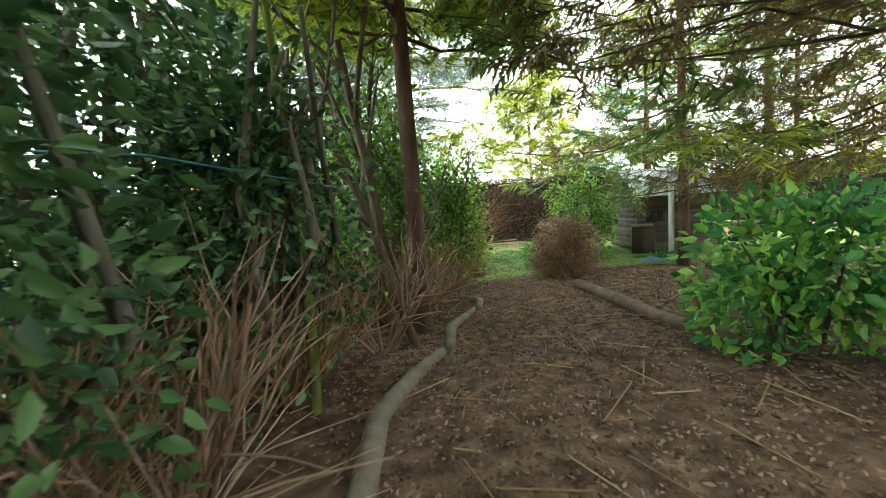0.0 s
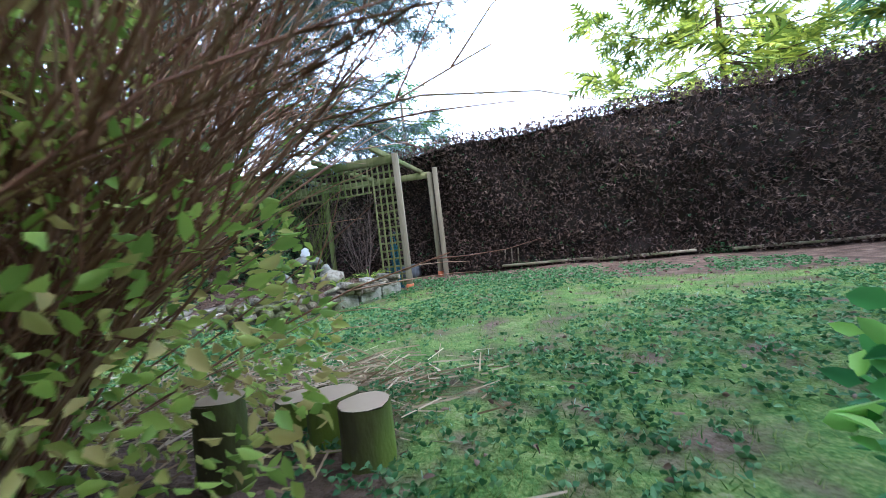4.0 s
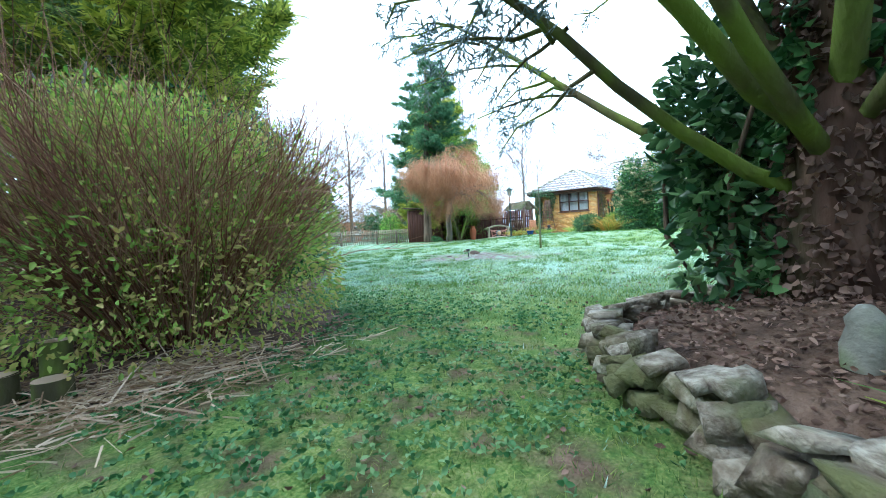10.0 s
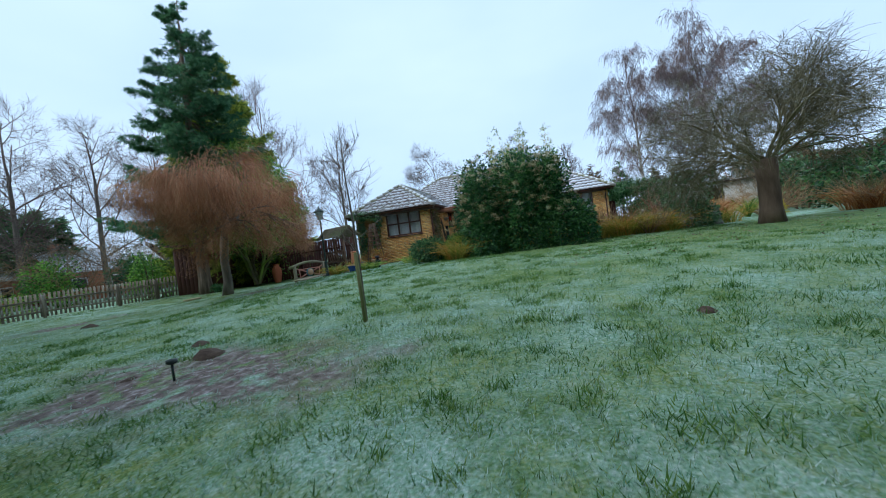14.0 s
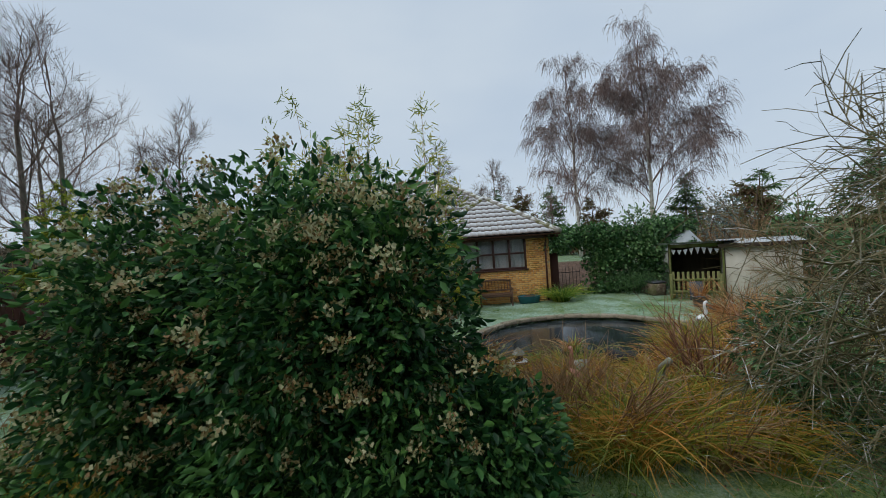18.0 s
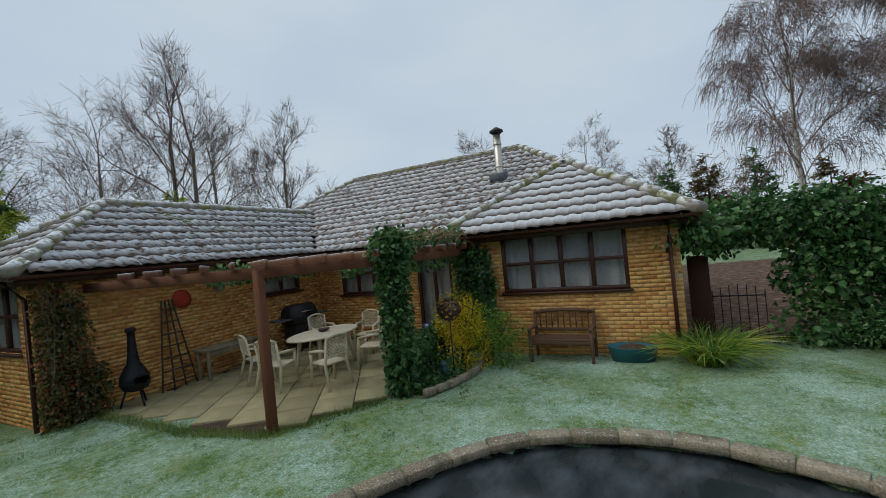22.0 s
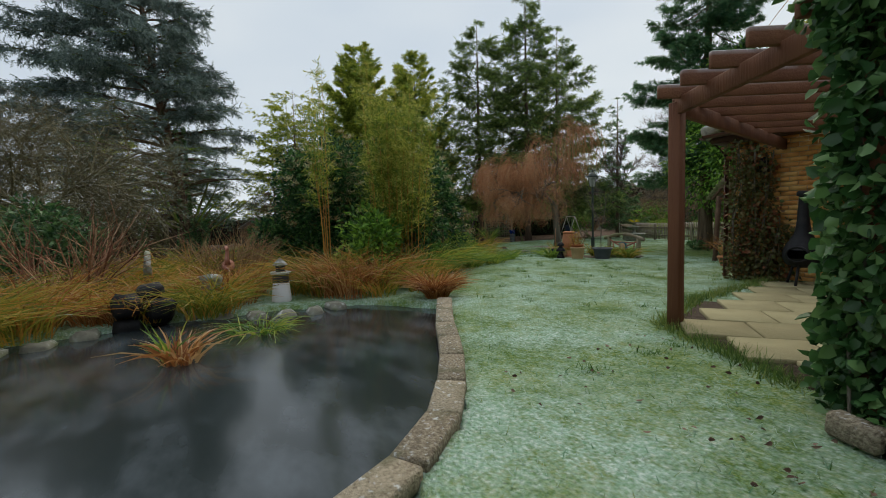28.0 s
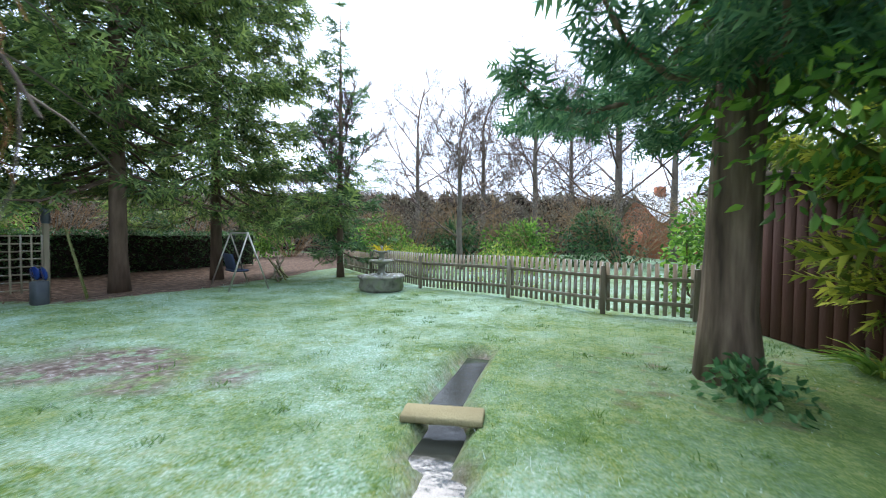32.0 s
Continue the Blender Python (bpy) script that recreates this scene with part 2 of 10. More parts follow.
# ---- materials ----
def material(name, colors, scale=5.0, rough_=0.8, bump=0.3, bump_scale=40.0, metal=0.0, stretch=(1, 1, 1), stain=None, stain_at=(0.55, 0.75), stain_scale=1.5,
             per="", per_amount=0.35, translucent=0.0, detail=6.0, frost=0.0, frost_scale=9.0, coat=0.0, spec=0.35):
    """Two colours mixed by noise, a stain or moss colour in patches, a shade of its own for each piece, fine relief and, if wished, hoar frost on upward faces."""
    m = bpy.data.materials.new(name)
    m.use_nodes = True
    n, l = m.node_tree.nodes, m.node_tree.links
    b = n["Principled BSDF"]
    tc, mp = n.new("ShaderNodeTexCoord"), n.new("ShaderNodeMapping")
    mp.inputs["Scale"].default_value = stretch
    l.new(tc.outputs["Object"], mp.inputs["Vector"])

    def noise_at(s, d=detail):
        q = n.new("ShaderNodeTexNoise")
        q.inputs["Scale"].default_value, q.inputs["Detail"].default_value = s, d
        l.new(mp.outputs["Vector"], q.inputs["Vector"])
        return q.outputs["Fac"]

    ramp = n.new("ShaderNodeValToRGB")
    els = ramp.color_ramp.elements
    while len(els) < len(colors):
        els.new(0.5)
    for i, c in enumerate(colors):
        els[i].position = 0.3 + 0.42 * i / max(1, len(colors) - 1)
        els[i].color = (*c, 1)
    fac = noise_at(scale)
    if per:
        info = n.new("ShaderNodeObjectInfo") if per == "object" else n.new("ShaderNodeNewGeometry")
        add = n.new("ShaderNodeMath")
        add.operation = "MULTIPLY_ADD"
        l.new(info.outputs["Random" if per == "object" else "Random Per Island"], add.inputs[0])
        add.inputs[1].default_value = per_amount
        sub = n.new("ShaderNodeMath")
        sub.operation = "SUBTRACT"
        l.new(fac, sub.inputs[0])
        sub.inputs[1].default_value = per_amount / 2
        l.new(sub.outputs[0], add.inputs[2])
        fac = add.outputs[0]
    l.new(fac, ramp.inputs["Fac"])
    color = ramp.outputs["Color"]

    def blend(a, c, f):
        q = n.new("ShaderNodeMix")
        q.data_type = "RGBA"
        l.new(a, q.inputs["A"])
        q.inputs["B"].default_value = (*c, 1)
        l.new(f, q.inputs["Factor"])
        return q.outputs["Result"]

    def step(f, lo, hi, top=1.0):
        q = n.new("ShaderNodeMapRange")
        q.inputs["From Min"].default_value, q.inputs["From Max"].default_value, q.inputs["To Max"].default_value = lo, hi, top
        l.new(f, q.inputs["Value"])
        return q.outputs["Result"]

    if stain:
        color = blend(color, stain, step(noise_at(stain_scale), *stain_at, 0.9))
    if frost:
        geo = n.new("ShaderNodeNewGeometry")
        sep = n.new("ShaderNodeSeparateXYZ")
        l.new(geo.outputs["Normal"], sep.inputs[0])
        up = step(sep.outputs["Z"], 0.15, 0.9)
        mul = n.new("ShaderNodeMath")
        mul.operation = "MULTIPLY"
        l.new(up, mul.inputs[0])
        l.new(step(noise_at(frost_scale), 0.62 - 0.3 * frost, 0.75 - 0.3 * frost, min(1.0, 0.5 + frost * 0.5)), mul.inputs[1])
        color = blend(color, (0.74, 0.80, 0.86), mul.outputs[0])
    l.new(color, b.inputs["Base Color"])
    b.inputs["Roughness"].default_value, b.inputs["Metallic"].default_value = rough_, metal
    b.inputs["Specular IOR Level"].default_value = spec
    if coat:
        b.inputs["Coat Weight"].default_value = coat
    if bump:
        bp = n.new("ShaderNodeBump")
        bp.inputs["Strength"].default_value, bp.inputs["Distance"].default_value = bump, 0.02
        l.new(noise_at(bump_scale, 4.0), bp.inputs["Height"])
        l.new(bp.outputs["Normal"], b.inputs["Normal"])
    if translucent:
        tr, mx = n.new("ShaderNodeBsdfTranslucent"), n.new("ShaderNodeMixShader")
        l.new(color, tr.inputs["Color"])
        mx.inputs["Fac"].default_value = translucent
        l.new(b.outputs["BSDF"], mx.inputs[1])
        l.new(tr.outputs["BSDF"], mx.inputs[2])
        l.new(mx.outputs["Shader"], n["Material Output"].inputs["Surface"])
    return m


def leaf_material(name, colors, translucent=0.3, rough_=0.5, frost=0.0, spec=0.35, gain=1.0):
    colors = [tuple(min(0.8, gain * c) for c in col) for col in colors]
    return material(name, colors, scale=0.9, rough_=rough_, bump=0, per="island", per_amount=0.6, translucent=translucent, frost=frost, frost_scale=5.0, spec=spec)


M = {}
M["brick"] = material("buff_brick", [(0.55, 0.245, 0.078), (0.68, 0.355, 0.115), (0.73, 0.44, 0.165)], 7, 0.85, 0.5, 60, per="object", per_amount=0.5)
M["brick_far"] = material("buff_brick_wall", [(0.55, 0.245, 0.078), (0.68, 0.355, 0.115), (0.73, 0.44, 0.165)], 7, 0.85, 0.5, 60, per="island", per_amount=0.5)
M["mortar"] = material("mortar", [(0.40, 0.29, 0.18), (0.52, 0.41, 0.28)], 14, 0.95, 0.4, 90)
M["tile"] = material("roof_tile", [(0.10, 0.075, 0.06), (0.17, 0.125, 0.10)], 3, 0.85, 0.4, 50, per="island", per_amount=0.3, stain=(0.12, 0.115, 0.03), stain_at=(0.58, 0.75), stain_scale=0.7, frost=0.8, frost_scale=7.0)
M["tile_piece"] = material("roof_tile_near", [(0.10, 0.075, 0.06), (0.17, 0.125, 0.10)], 3, 0.85, 0.4, 50, per="object", per_amount=0.3, stain=(0.12, 0.115, 0.03), stain_at=(0.58, 0.75), stain_scale=0.7, frost=0.95, frost_scale=4.0)
M["ridge"] = material("ridge_tile", [(0.20, 0.18, 0.15), (0.33, 0.31, 0.27)], 6, 0.9, 0.5, 40, stain=(0.17, 0.17, 0.04), stain_at=(0.45, 0.62), stain_scale=3, frost=0.8, per="island")
M["upvc"] = material("brown_window_frame", [(0.045, 0.014, 0.010), (0.062, 0.020, 0.014)], 3, 0.4, 0.05, 30, spec=0.5)
M["gutter"] = material("brown_gutter", [(0.06, 0.018, 0.012), (0.085, 0.026, 0.018)], 4, 0.45, 0.05, 30)
M["curtain"] = material("net_curtain", [(0.62, 0.66, 0.70), (0.78, 0.80, 0.82)], 18, 0.95, 0.3, 60, translucent=0.25)
M["slab"] = material("paving_slab", [(0.27, 0.235, 0.13), (0.37, 0.33, 0.19)], 2.5, 0.9, 0.5, 45, per="object", per_amount=0.5, stain=(0.17, 0.17, 0.08), stain_at=(0.58, 0.8), stain_scale=1.2)
M["stained"] = material("stained_timber", [(0.11, 0.040, 0.020), (0.19, 0.075, 0.038)], 4, 0.75, 0.4, 50, stretch=(1, 1, 0.12))
M["stained_frosty"] = material("stained_rafter", [(0.13, 0.05, 0.028), (0.2, 0.085, 0.045)], 4, 0.75, 0.4, 50, frost=1.0, frost_scale=3)
M["grey_wood"] = material("weathered_wood", [(0.17, 0.145, 0.10), (0.31, 0.265, 0.19)], 5, 0.9, 0.5, 40, stretch=(1, 1, 0.1), stain=(0.13, 0.17, 0.06), stain_at=(0.52, 0.72), stain_scale=1.4)
M["green_wood"] = material("algae_green_wood", [(0.13, 0.14, 0.05), (0.24, 0.24, 0.11)], 4, 0.9, 0.5, 40, stretch=(1, 1, 0.15), stain=(0.10, 0.15, 0.03), stain_at=(0.45, 0.65), stain_scale=1.5)
M["fence"] = material("fence_wood", [(0.15, 0.125, 0.09), (0.27, 0.235, 0.17)], 3, 0.9, 0.5, 40, per="object", per_amount=0.4, stretch=(1, 1, 0.15), stain=(0.15, 0.17, 0.07), stain_at=(0.6, 0.8), frost=0.4)
M["dark_wood"] = material("dark_wood", [(0.035, 0.026, 0.02), (0.075, 0.055, 0.04)], 4, 0.85, 0.4, 40, stretch=(1, 1, 0.2))
M["red_wood"] = material("red_brown_shed_board", [(0.055, 0.02, 0.015), (0.085, 0.032, 0.022)], 3, 0.8, 0.3, 30, stretch=(1, 1, 0.2), per="object", per_amount=0.3)
M["shed_wood"] = material("tarred_shed_board", [(0.06, 0.052, 0.04), (0.13, 0.11, 0.085)], 4, 0.9, 0.5, 40, stretch=(0.2, 1, 1), per="object", per_amount=0.4, stain=(0.15, 0.20, 0.03), stain_at=(0.62, 0.75))
M["tin"] = material("galvanised_sheet", [(0.42, 0.46, 0.49), (0.62, 0.66, 0.68)], 2, 0.45, 0.15, 20, metal=0.35, stain=(0.28, 0.22, 0.16), stain_at=(0.66, 0.85))
M["bark"] = material("bark", [(0.075, 0.05, 0.035), (0.17, 0.12, 0.085)], 6, 0.95, 0.9, 18, stretch=(1, 1, 0.25))
M["bark_moss"] = material("mossy_bark", [(0.055, 0.048, 0.025), (0.13, 0.12, 0.055)], 5, 0.95, 0.8, 24, stretch=(1, 1, 0.4), stain=(0.17, 0.25, 0.03), stain_at=(0.42, 0.6), stain_scale=2)
M["bark_grey"] = material("grey_bark", [(0.10, 0.085, 0.07), (0.2, 0.175, 0.145)], 5, 0.95, 0.6, 30, stretch=(1, 1, 0.4))
M["bark_furrow"] = material("furrowed_bark", [(0.06, 0.042, 0.032), (0.16, 0.115, 0.085), (0.30, 0.225, 0.17)], 9, 0.95, 1.0, 16, stretch=(1, 1, 0.12), stain=(0.10, 0.10, 0.05), stain_at=(0.5, 0.7), stain_scale=1.0)
M["bark_red"] = material("red_flaky_bark", [(0.05, 0.028, 0.02), (0.12, 0.065, 0.045), (0.2, 0.12, 0.085)], 7, 0.95, 1.0, 22, stretch=(1, 1, 0.25), stain=(0.07, 0.085, 0.035), stain_at=(0.5, 0.7), stain_scale=1.2)
M["bark_birch"] = material("birch_bark", [(0.36, 0.33, 0.29), (0.62, 0.6, 0.55)], 4, 0.8, 0.4, 20, stretch=(1, 1, 2.2), stain=(0.06, 0.05, 0.045), stain_at=(0.6, 0.66), stain_scale=3)
M["twig"] = material("bare_twig", [(0.09, 0.065, 0.055), (0.17, 0.125, 0.105)], 1.5, 0.9, 0, per="island", per_amount=0.4)
M["twig_purple"] = material("birch_twig", [(0.13, 0.09, 0.085), (0.22, 0.16, 0.15)], 1.5, 0.9, 0, per="island", per_amount=0.4)
M["twig_olive"] = material("apple_twig", [(0.10, 0.09, 0.045), (0.19, 0.165, 0.095)], 1.5, 0.9, 0, per="island", per_amount=0.4, frost=0.35)
M["twig_tan"] = material("dry_stem", [(0.22, 0.13, 0.065), (0.38, 0.25, 0.14)], 1.5, 0.9, 0, per="island", per_amount=0.6)
M["willow"] = material("willow_twig", [(0.28, 0.115, 0.05), (0.45, 0.21, 0.10), (0.52, 0.30, 0.17)], 0.8, 0.7, 0, per="island", per_amount=0.5, translucent=0.15)
M["ivy"] = leaf_material("ivy_leaf", [(0.012, 0.04, 0.012), (0.03, 0.085, 0.025), (0.075, 0.14, 0.05)], 0.3, 0.42, spec=0.45, gain=2.0)
M["ivy_rust"] = leaf_material("rusty_creeper_leaf", [(0.07, 0.06, 0.02), (0.06, 0.085, 0.025), (0.16, 0.05, 0.025)], 0.25, 0.5, gain=1.4)
M["viburnum"] = leaf_material("viburnum_leaf", [(0.010, 0.040, 0.014), (0.022, 0.085, 0.028), (0.075, 0.175, 0.045)], 0.22, 0.42, spec=0.3, gain=1.35)
M["flower"] = leaf_material("viburnum_flower", [(0.24, 0.14, 0.055), (0.40, 0.37, 0.19), (0.54, 0.53, 0.33)], 0.3)
M["laurel"] = leaf_material("laurel_leaf", [(0.025, 0.068, 0.011), (0.06, 0.135, 0.02), (0.125, 0.22, 0.035)], 0.4, 0.4, spec=0.4, gain=2.3)
M["aucuba"] = leaf_material("aucuba_leaf", [(0.03, 0.11, 0.035), (0.07, 0.2, 0.05), (0.2, 0.34, 0.07)], 0.4, 0.4, gain=2.0)
M["holly"] = leaf_material("holly_leaf", [(0.012, 0.038, 0.014), (0.03, 0.075, 0.025), (0.07, 0.13, 0.05)], 0.3, 0.38, spec=0.5, gain=2.1)
M["fir"] = leaf_material("dark_conifer", [(0.014, 0.034, 0.016), (0.028, 0.062, 0.024), (0.055, 0.10, 0.034)], 0.35, 0.7, gain=2.6)
M["fir_cypress"] = leaf_material("cypress_spray", [(0.035, 0.10, 0.052), (0.06, 0.145, 0.068), (0.11, 0.215, 0.095)], 0.45, 0.7, gain=1.25)
M["fir_gold"] = leaf_material("golden_conifer", [(0.055, 0.085, 0.014), (0.135, 0.17, 0.025), (0.28, 0.29, 0.045)], 0.4, 0.7, gain=2.0)
M["fir_olive"] = leaf_material("olive_conifer", [(0.024, 0.042, 0.016), (0.05, 0.08, 0.024), (0.10, 0.135, 0.036)], 0.45, 0.7, gain=2.8)
M["fir_blue"] = leaf_material("blue_cedar_needles", [(0.045, 0.07, 0.065), (0.085, 0.12, 0.115), (0.15, 0.19, 0.18)], 0.3, 0.7, gain=1.6)
M["fir_brown"] = leaf_material("dead_conifer_spray", [(0.09, 0.055, 0.032), (0.16, 0.10, 0.06), (0.10, 0.11, 0.03)], 0.3, 0.8, gain=1.3)
M["hedge_brown"] = leaf_material("dead_hedge_twig", [(0.045, 0.028, 0.023), (0.085, 0.052, 0.042), (0.13, 0.09, 0.07)], 0.15, 0.95, gain=1.2)
M["hedge_green"] = leaf_material("living_hedge_spray", [(0.012, 0.034, 0.014), (0.024, 0.062, 0.022), (0.05, 0.10, 0.034)], 0.3, 0.75, gain=1.2)
# near-black colour standing in for the shade deep between hedge twigs
M["hedge_core"] = material("hedge_inside_shade", [(0.012, 0.009, 0.008), (0.035, 0.024, 0.02)], 3, 0.95, 1.0, 9)
M["far_twig"] = leaf_material("far_winter_twig", [(0.13, 0.115, 0.085), (0.22, 0.195, 0.15), (0.32, 0.285, 0.23)], 0.2, 0.9)
M["dead_bush"] = leaf_material("dead_shrub_twig", [(0.13, 0.075, 0.05), (0.22, 0.135, 0.10), (0.30, 0.2, 0.155)], 0.15, 0.9, gain=1.6)
M["bamboo_leaf"] = leaf_material("bamboo_leaf", [(0.07, 0.12, 0.018), (0.17, 0.21, 0.032), (0.32, 0.30, 0.07)], 0.45, 0.5, gain=1.7)
M["bamboo_cane"] = material("bamboo_cane", [(0.36, 0.16, 0.03), (0.48, 0.25, 0.05)], 3, 0.5, 0.1, 20)
M["spring"] = leaf_material("young_spiraea_leaf", [(0.10, 0.16, 0.03), (0.19, 0.26, 0.05), (0.24, 0.20, 0.07)], 0.4, 0.6, gain=2.1)
M["stem_red"] = material("reddish_stem", [(0.16, 0.07, 0.04), (0.30, 0.15, 0.09), (0.42, 0.27, 0.17)], 1.5, 0.85, 0, per="island", per_amount=0.5)
M["sedge"] = leaf_material("sedge_blade", [(0.11, 0.15, 0.02), (0.30, 0.27, 0.045), (0.46, 0.22, 0.05)], 0.35, 0.6, frost=0.08, gain=1.3)
M["sedge_red"] = leaf_material("russet_grass_blade", [(0.24, 0.085, 0.025), (0.46, 0.20, 0.06), (0.56, 0.36, 0.17)], 0.3, 0.7, frost=0.15, gain=1.1)
M["sedge_green"] = leaf_material("green_strap_leaf", [(0.055, 0.12, 0.02), (0.13, 0.22, 0.04), (0.28, 0.30, 0.06)], 0.45, 0.5, frost=0.12, gain=1.65)
M["gold_leaf"] = leaf_material("variegated_euonymus_leaf", [(0.34, 0.28, 0.015), (0.66, 0.50, 0.025), (0.74, 0.60, 0.05)], 0.35, 0.45, gain=1.1)
M["nandina"] = leaf_material("amber_nandina_leaf", [(0.30, 0.10, 0.02), (0.48, 0.24, 0.04), (0.42, 0.36, 0.06)], 0.35, 0.5)
M["grass"] = leaf_material("lawn_blade", [(0.06, 0.13, 0.028), (0.13, 0.225, 0.05), (0.28, 0.33, 0.10)], 0.4, 0.7)
M["grass_frost"] = leaf_material("frosted_lawn_blade", [(0.16, 0.33, 0.20), (0.32, 0.47, 0.38), (0.54, 0.65, 0.60)], 0.35, 0.8)
M["tussock"] = leaf_material("lush_lawn_blade", [(0.045, 0.13, 0.018), (0.09, 0.21, 0.035), (0.19, 0.30, 0.07)], 0.4, 0.7)
M["nettle"] = leaf_material("ground_leaf", [(0.03, 0.10, 0.03), (0.06, 0.17, 0.06), (0.14, 0.25, 0.10)], 0.3, 0.55, gain=1.15)
M["litter"] = leaf_material("fallen_leaf", [(0.085, 0.05, 0.036), (0.165, 0.10, 0.075), (0.28, 0.185, 0.145)], 0.1, 0.85)
M["straw"] = leaf_material("cut_dry_stalk", [(0.30, 0.20, 0.12), (0.48, 0.36, 0.25), (0.58, 0.46, 0.34)], 0.2, 0.8)
M["stone"] = material("limestone", [(0.09, 0.065, 0.045), (0.19, 0.155, 0.115), (0.40, 0.36, 0.29)], 15, 0.95, 1.0, 32, per="object", per_amount=0.35, stain=(0.12, 0.13, 0.05), stain_at=(0.52, 0.66), stain_scale=2.5)
M["stone_pale"] = material("broken_concrete", [(0.11, 0.088, 0.062), (0.22, 0.19, 0.15), (0.43, 0.40, 0.33)], 22, 0.95, 1.0, 45, per="object", per_amount=0.3, stain=(0.12, 0.13, 0.06), stain_at=(0.55, 0.7), stain_scale=4)
M["block"] = material("mossy_concrete_block", [(0.13, 0.135, 0.095), (0.24, 0.24, 0.19), (0.33, 0.32, 0.27)], 14, 0.95, 0.8, 60, stain=(0.10, 0.13, 0.04), stain_at=(0.48, 0.66), stain_scale=3)
M["coping"] = material("pond_coping_stone", [(0.16, 0.13, 0.095), (0.30, 0.26, 0.19), (0.40, 0.35, 0.27)], 55, 0.95, 0.9, 70, per="object", per_amount=0.25, stain=(0.12, 0.12, 0.07), stain_at=(0.5, 0.7), stain_scale=5, frost=0.12, frost_scale=30)
M["terracotta"] = material("terracotta", [(0.40, 0.15, 0.075), (0.52, 0.22, 0.115)], 4, 0.85, 0.3, 40, stain=(0.5, 0.36, 0.27), stain_at=(0.6, 0.8), stain_scale=3)
M["terra_dark"] = material("terracotta_urn", [(0.36, 0.10, 0.045), (0.44, 0.14, 0.06)], 4, 0.75, 0.2, 40)
M["pot_grey"] = material("slate_grey_plastic", [(0.055, 0.065, 0.08), (0.085, 0.095, 0.11)], 4, 0.6, 0.1, 30)
M["pot_blue"] = material("blue_glaze", [(0.008, 0.025, 0.15), (0.015, 0.045, 0.22)], 5, 0.15, 0.03, 20, coat=0.5, spec=0.6)
M["pot_tan"] = material("sandstone_ware", [(0.42, 0.27, 0.15), (0.54, 0.37, 0.22)], 5, 0.85, 0.2, 30)
M["soil"] = material("soil", [(0.05, 0.033, 0.022), (0.10, 0.07, 0.05)], 9, 0.95, 1.0, 30)
M["iron"] = material("cast_iron", [(0.012, 0.013, 0.016), (0.03, 0.03, 0.034)], 6, 0.55, 0.3, 50, metal=0.5, stain=(0.10, 0.035, 0.015), stain_at=(0.66, 0.85))
M["rust_iron"] = material("bronze_painted_metal", [(0.06, 0.035, 0.03), (0.14, 0.075, 0.06)], 5, 0.45, 0.2, 40, metal=0.6)
M["lamp_green"] = material("green_black_paint", [(0.018, 0.032, 0.028), (0.035, 0.052, 0.046)], 5, 0.45, 0.1, 40)
M["plastic_white"] = material("cream_plastic", [(0.56, 0.50, 0.37), (0.68, 0.62, 0.48)], 3, 0.5, 0.1, 30, stain=(0.36, 0.36, 0.22), stain_at=(0.62, 0.85), stain_scale=2)
M["steel"] = material("stainless_flue", [(0.42, 0.40, 0.36), (0.58, 0.55, 0.5)], 3, 0.35, 0.1, 30, metal=0.8)
M["white_paint"] = material("white_paint", [(0.62, 0.64, 0.66), (0.78, 0.79, 0.8)], 3, 0.6, 0.1, 30, stain=(0.4, 0.4, 0.36), stain_at=(0.65, 0.85))
M["black_paint"] = material("black_paint", [(0.012, 0.012, 0.014), (0.03, 0.03, 0.034)], 5, 0.5, 0.1, 30)
M["red_paint"] = material("red_paint", [(0.36, 0.03, 0.015), (0.46, 0.06, 0.03)], 4, 0.5, 0.1, 30)
M["pink_wood"] = material("faded_red_paint", [(0.34, 0.13, 0.09), (0.45, 0.22, 0.17)], 5, 0.8, 0.3, 40)
M["teal"] = material("teal_plastic", [(0.02, 0.11, 0.15), (0.03, 0.16, 0.2)], 3, 0.5, 0.1, 30)
M["blue_cloth"] = material("navy_fabric", [(0.02, 0.03, 0.06), (0.04, 0.055, 0.1)], 3, 0.9, 0.3, 60)
M["concrete"] = material("mossy_concrete", [(0.10, 0.10, 0.08), (0.24, 0.24, 0.20), (0.40, 0.40, 0.36)], 4, 0.95, 0.6, 35, stain=(0.12, 0.16, 0.05), stain_at=(0.5, 0.68), stain_scale=4, frost=0.3)
M["green_tin"] = material("green_lantern_metal", [(0.01, 0.05, 0.05), (0.02, 0.09, 0.085)], 5, 0.4, 0.1, 30)
M["plaster"] = material("pale_render", [(0.55, 0.52, 0.46), (0.68, 0.65, 0.6)], 3, 0.9, 0.2, 40)
M["red_brick_far"] = material("red_brick_distance", [(0.34, 0.12, 0.065), (0.44, 0.18, 0.10)], 8, 0.9, 0.2, 40)
M["ghouse"] = material("greenhouse_panel", [(0.36, 0.40, 0.37), (0.50, 0.53, 0.50)], 2, 0.35, 0.05, 20, translucent=0.3, stain=(0.2, 0.26, 0.1), stain_at=(0.6, 0.8))


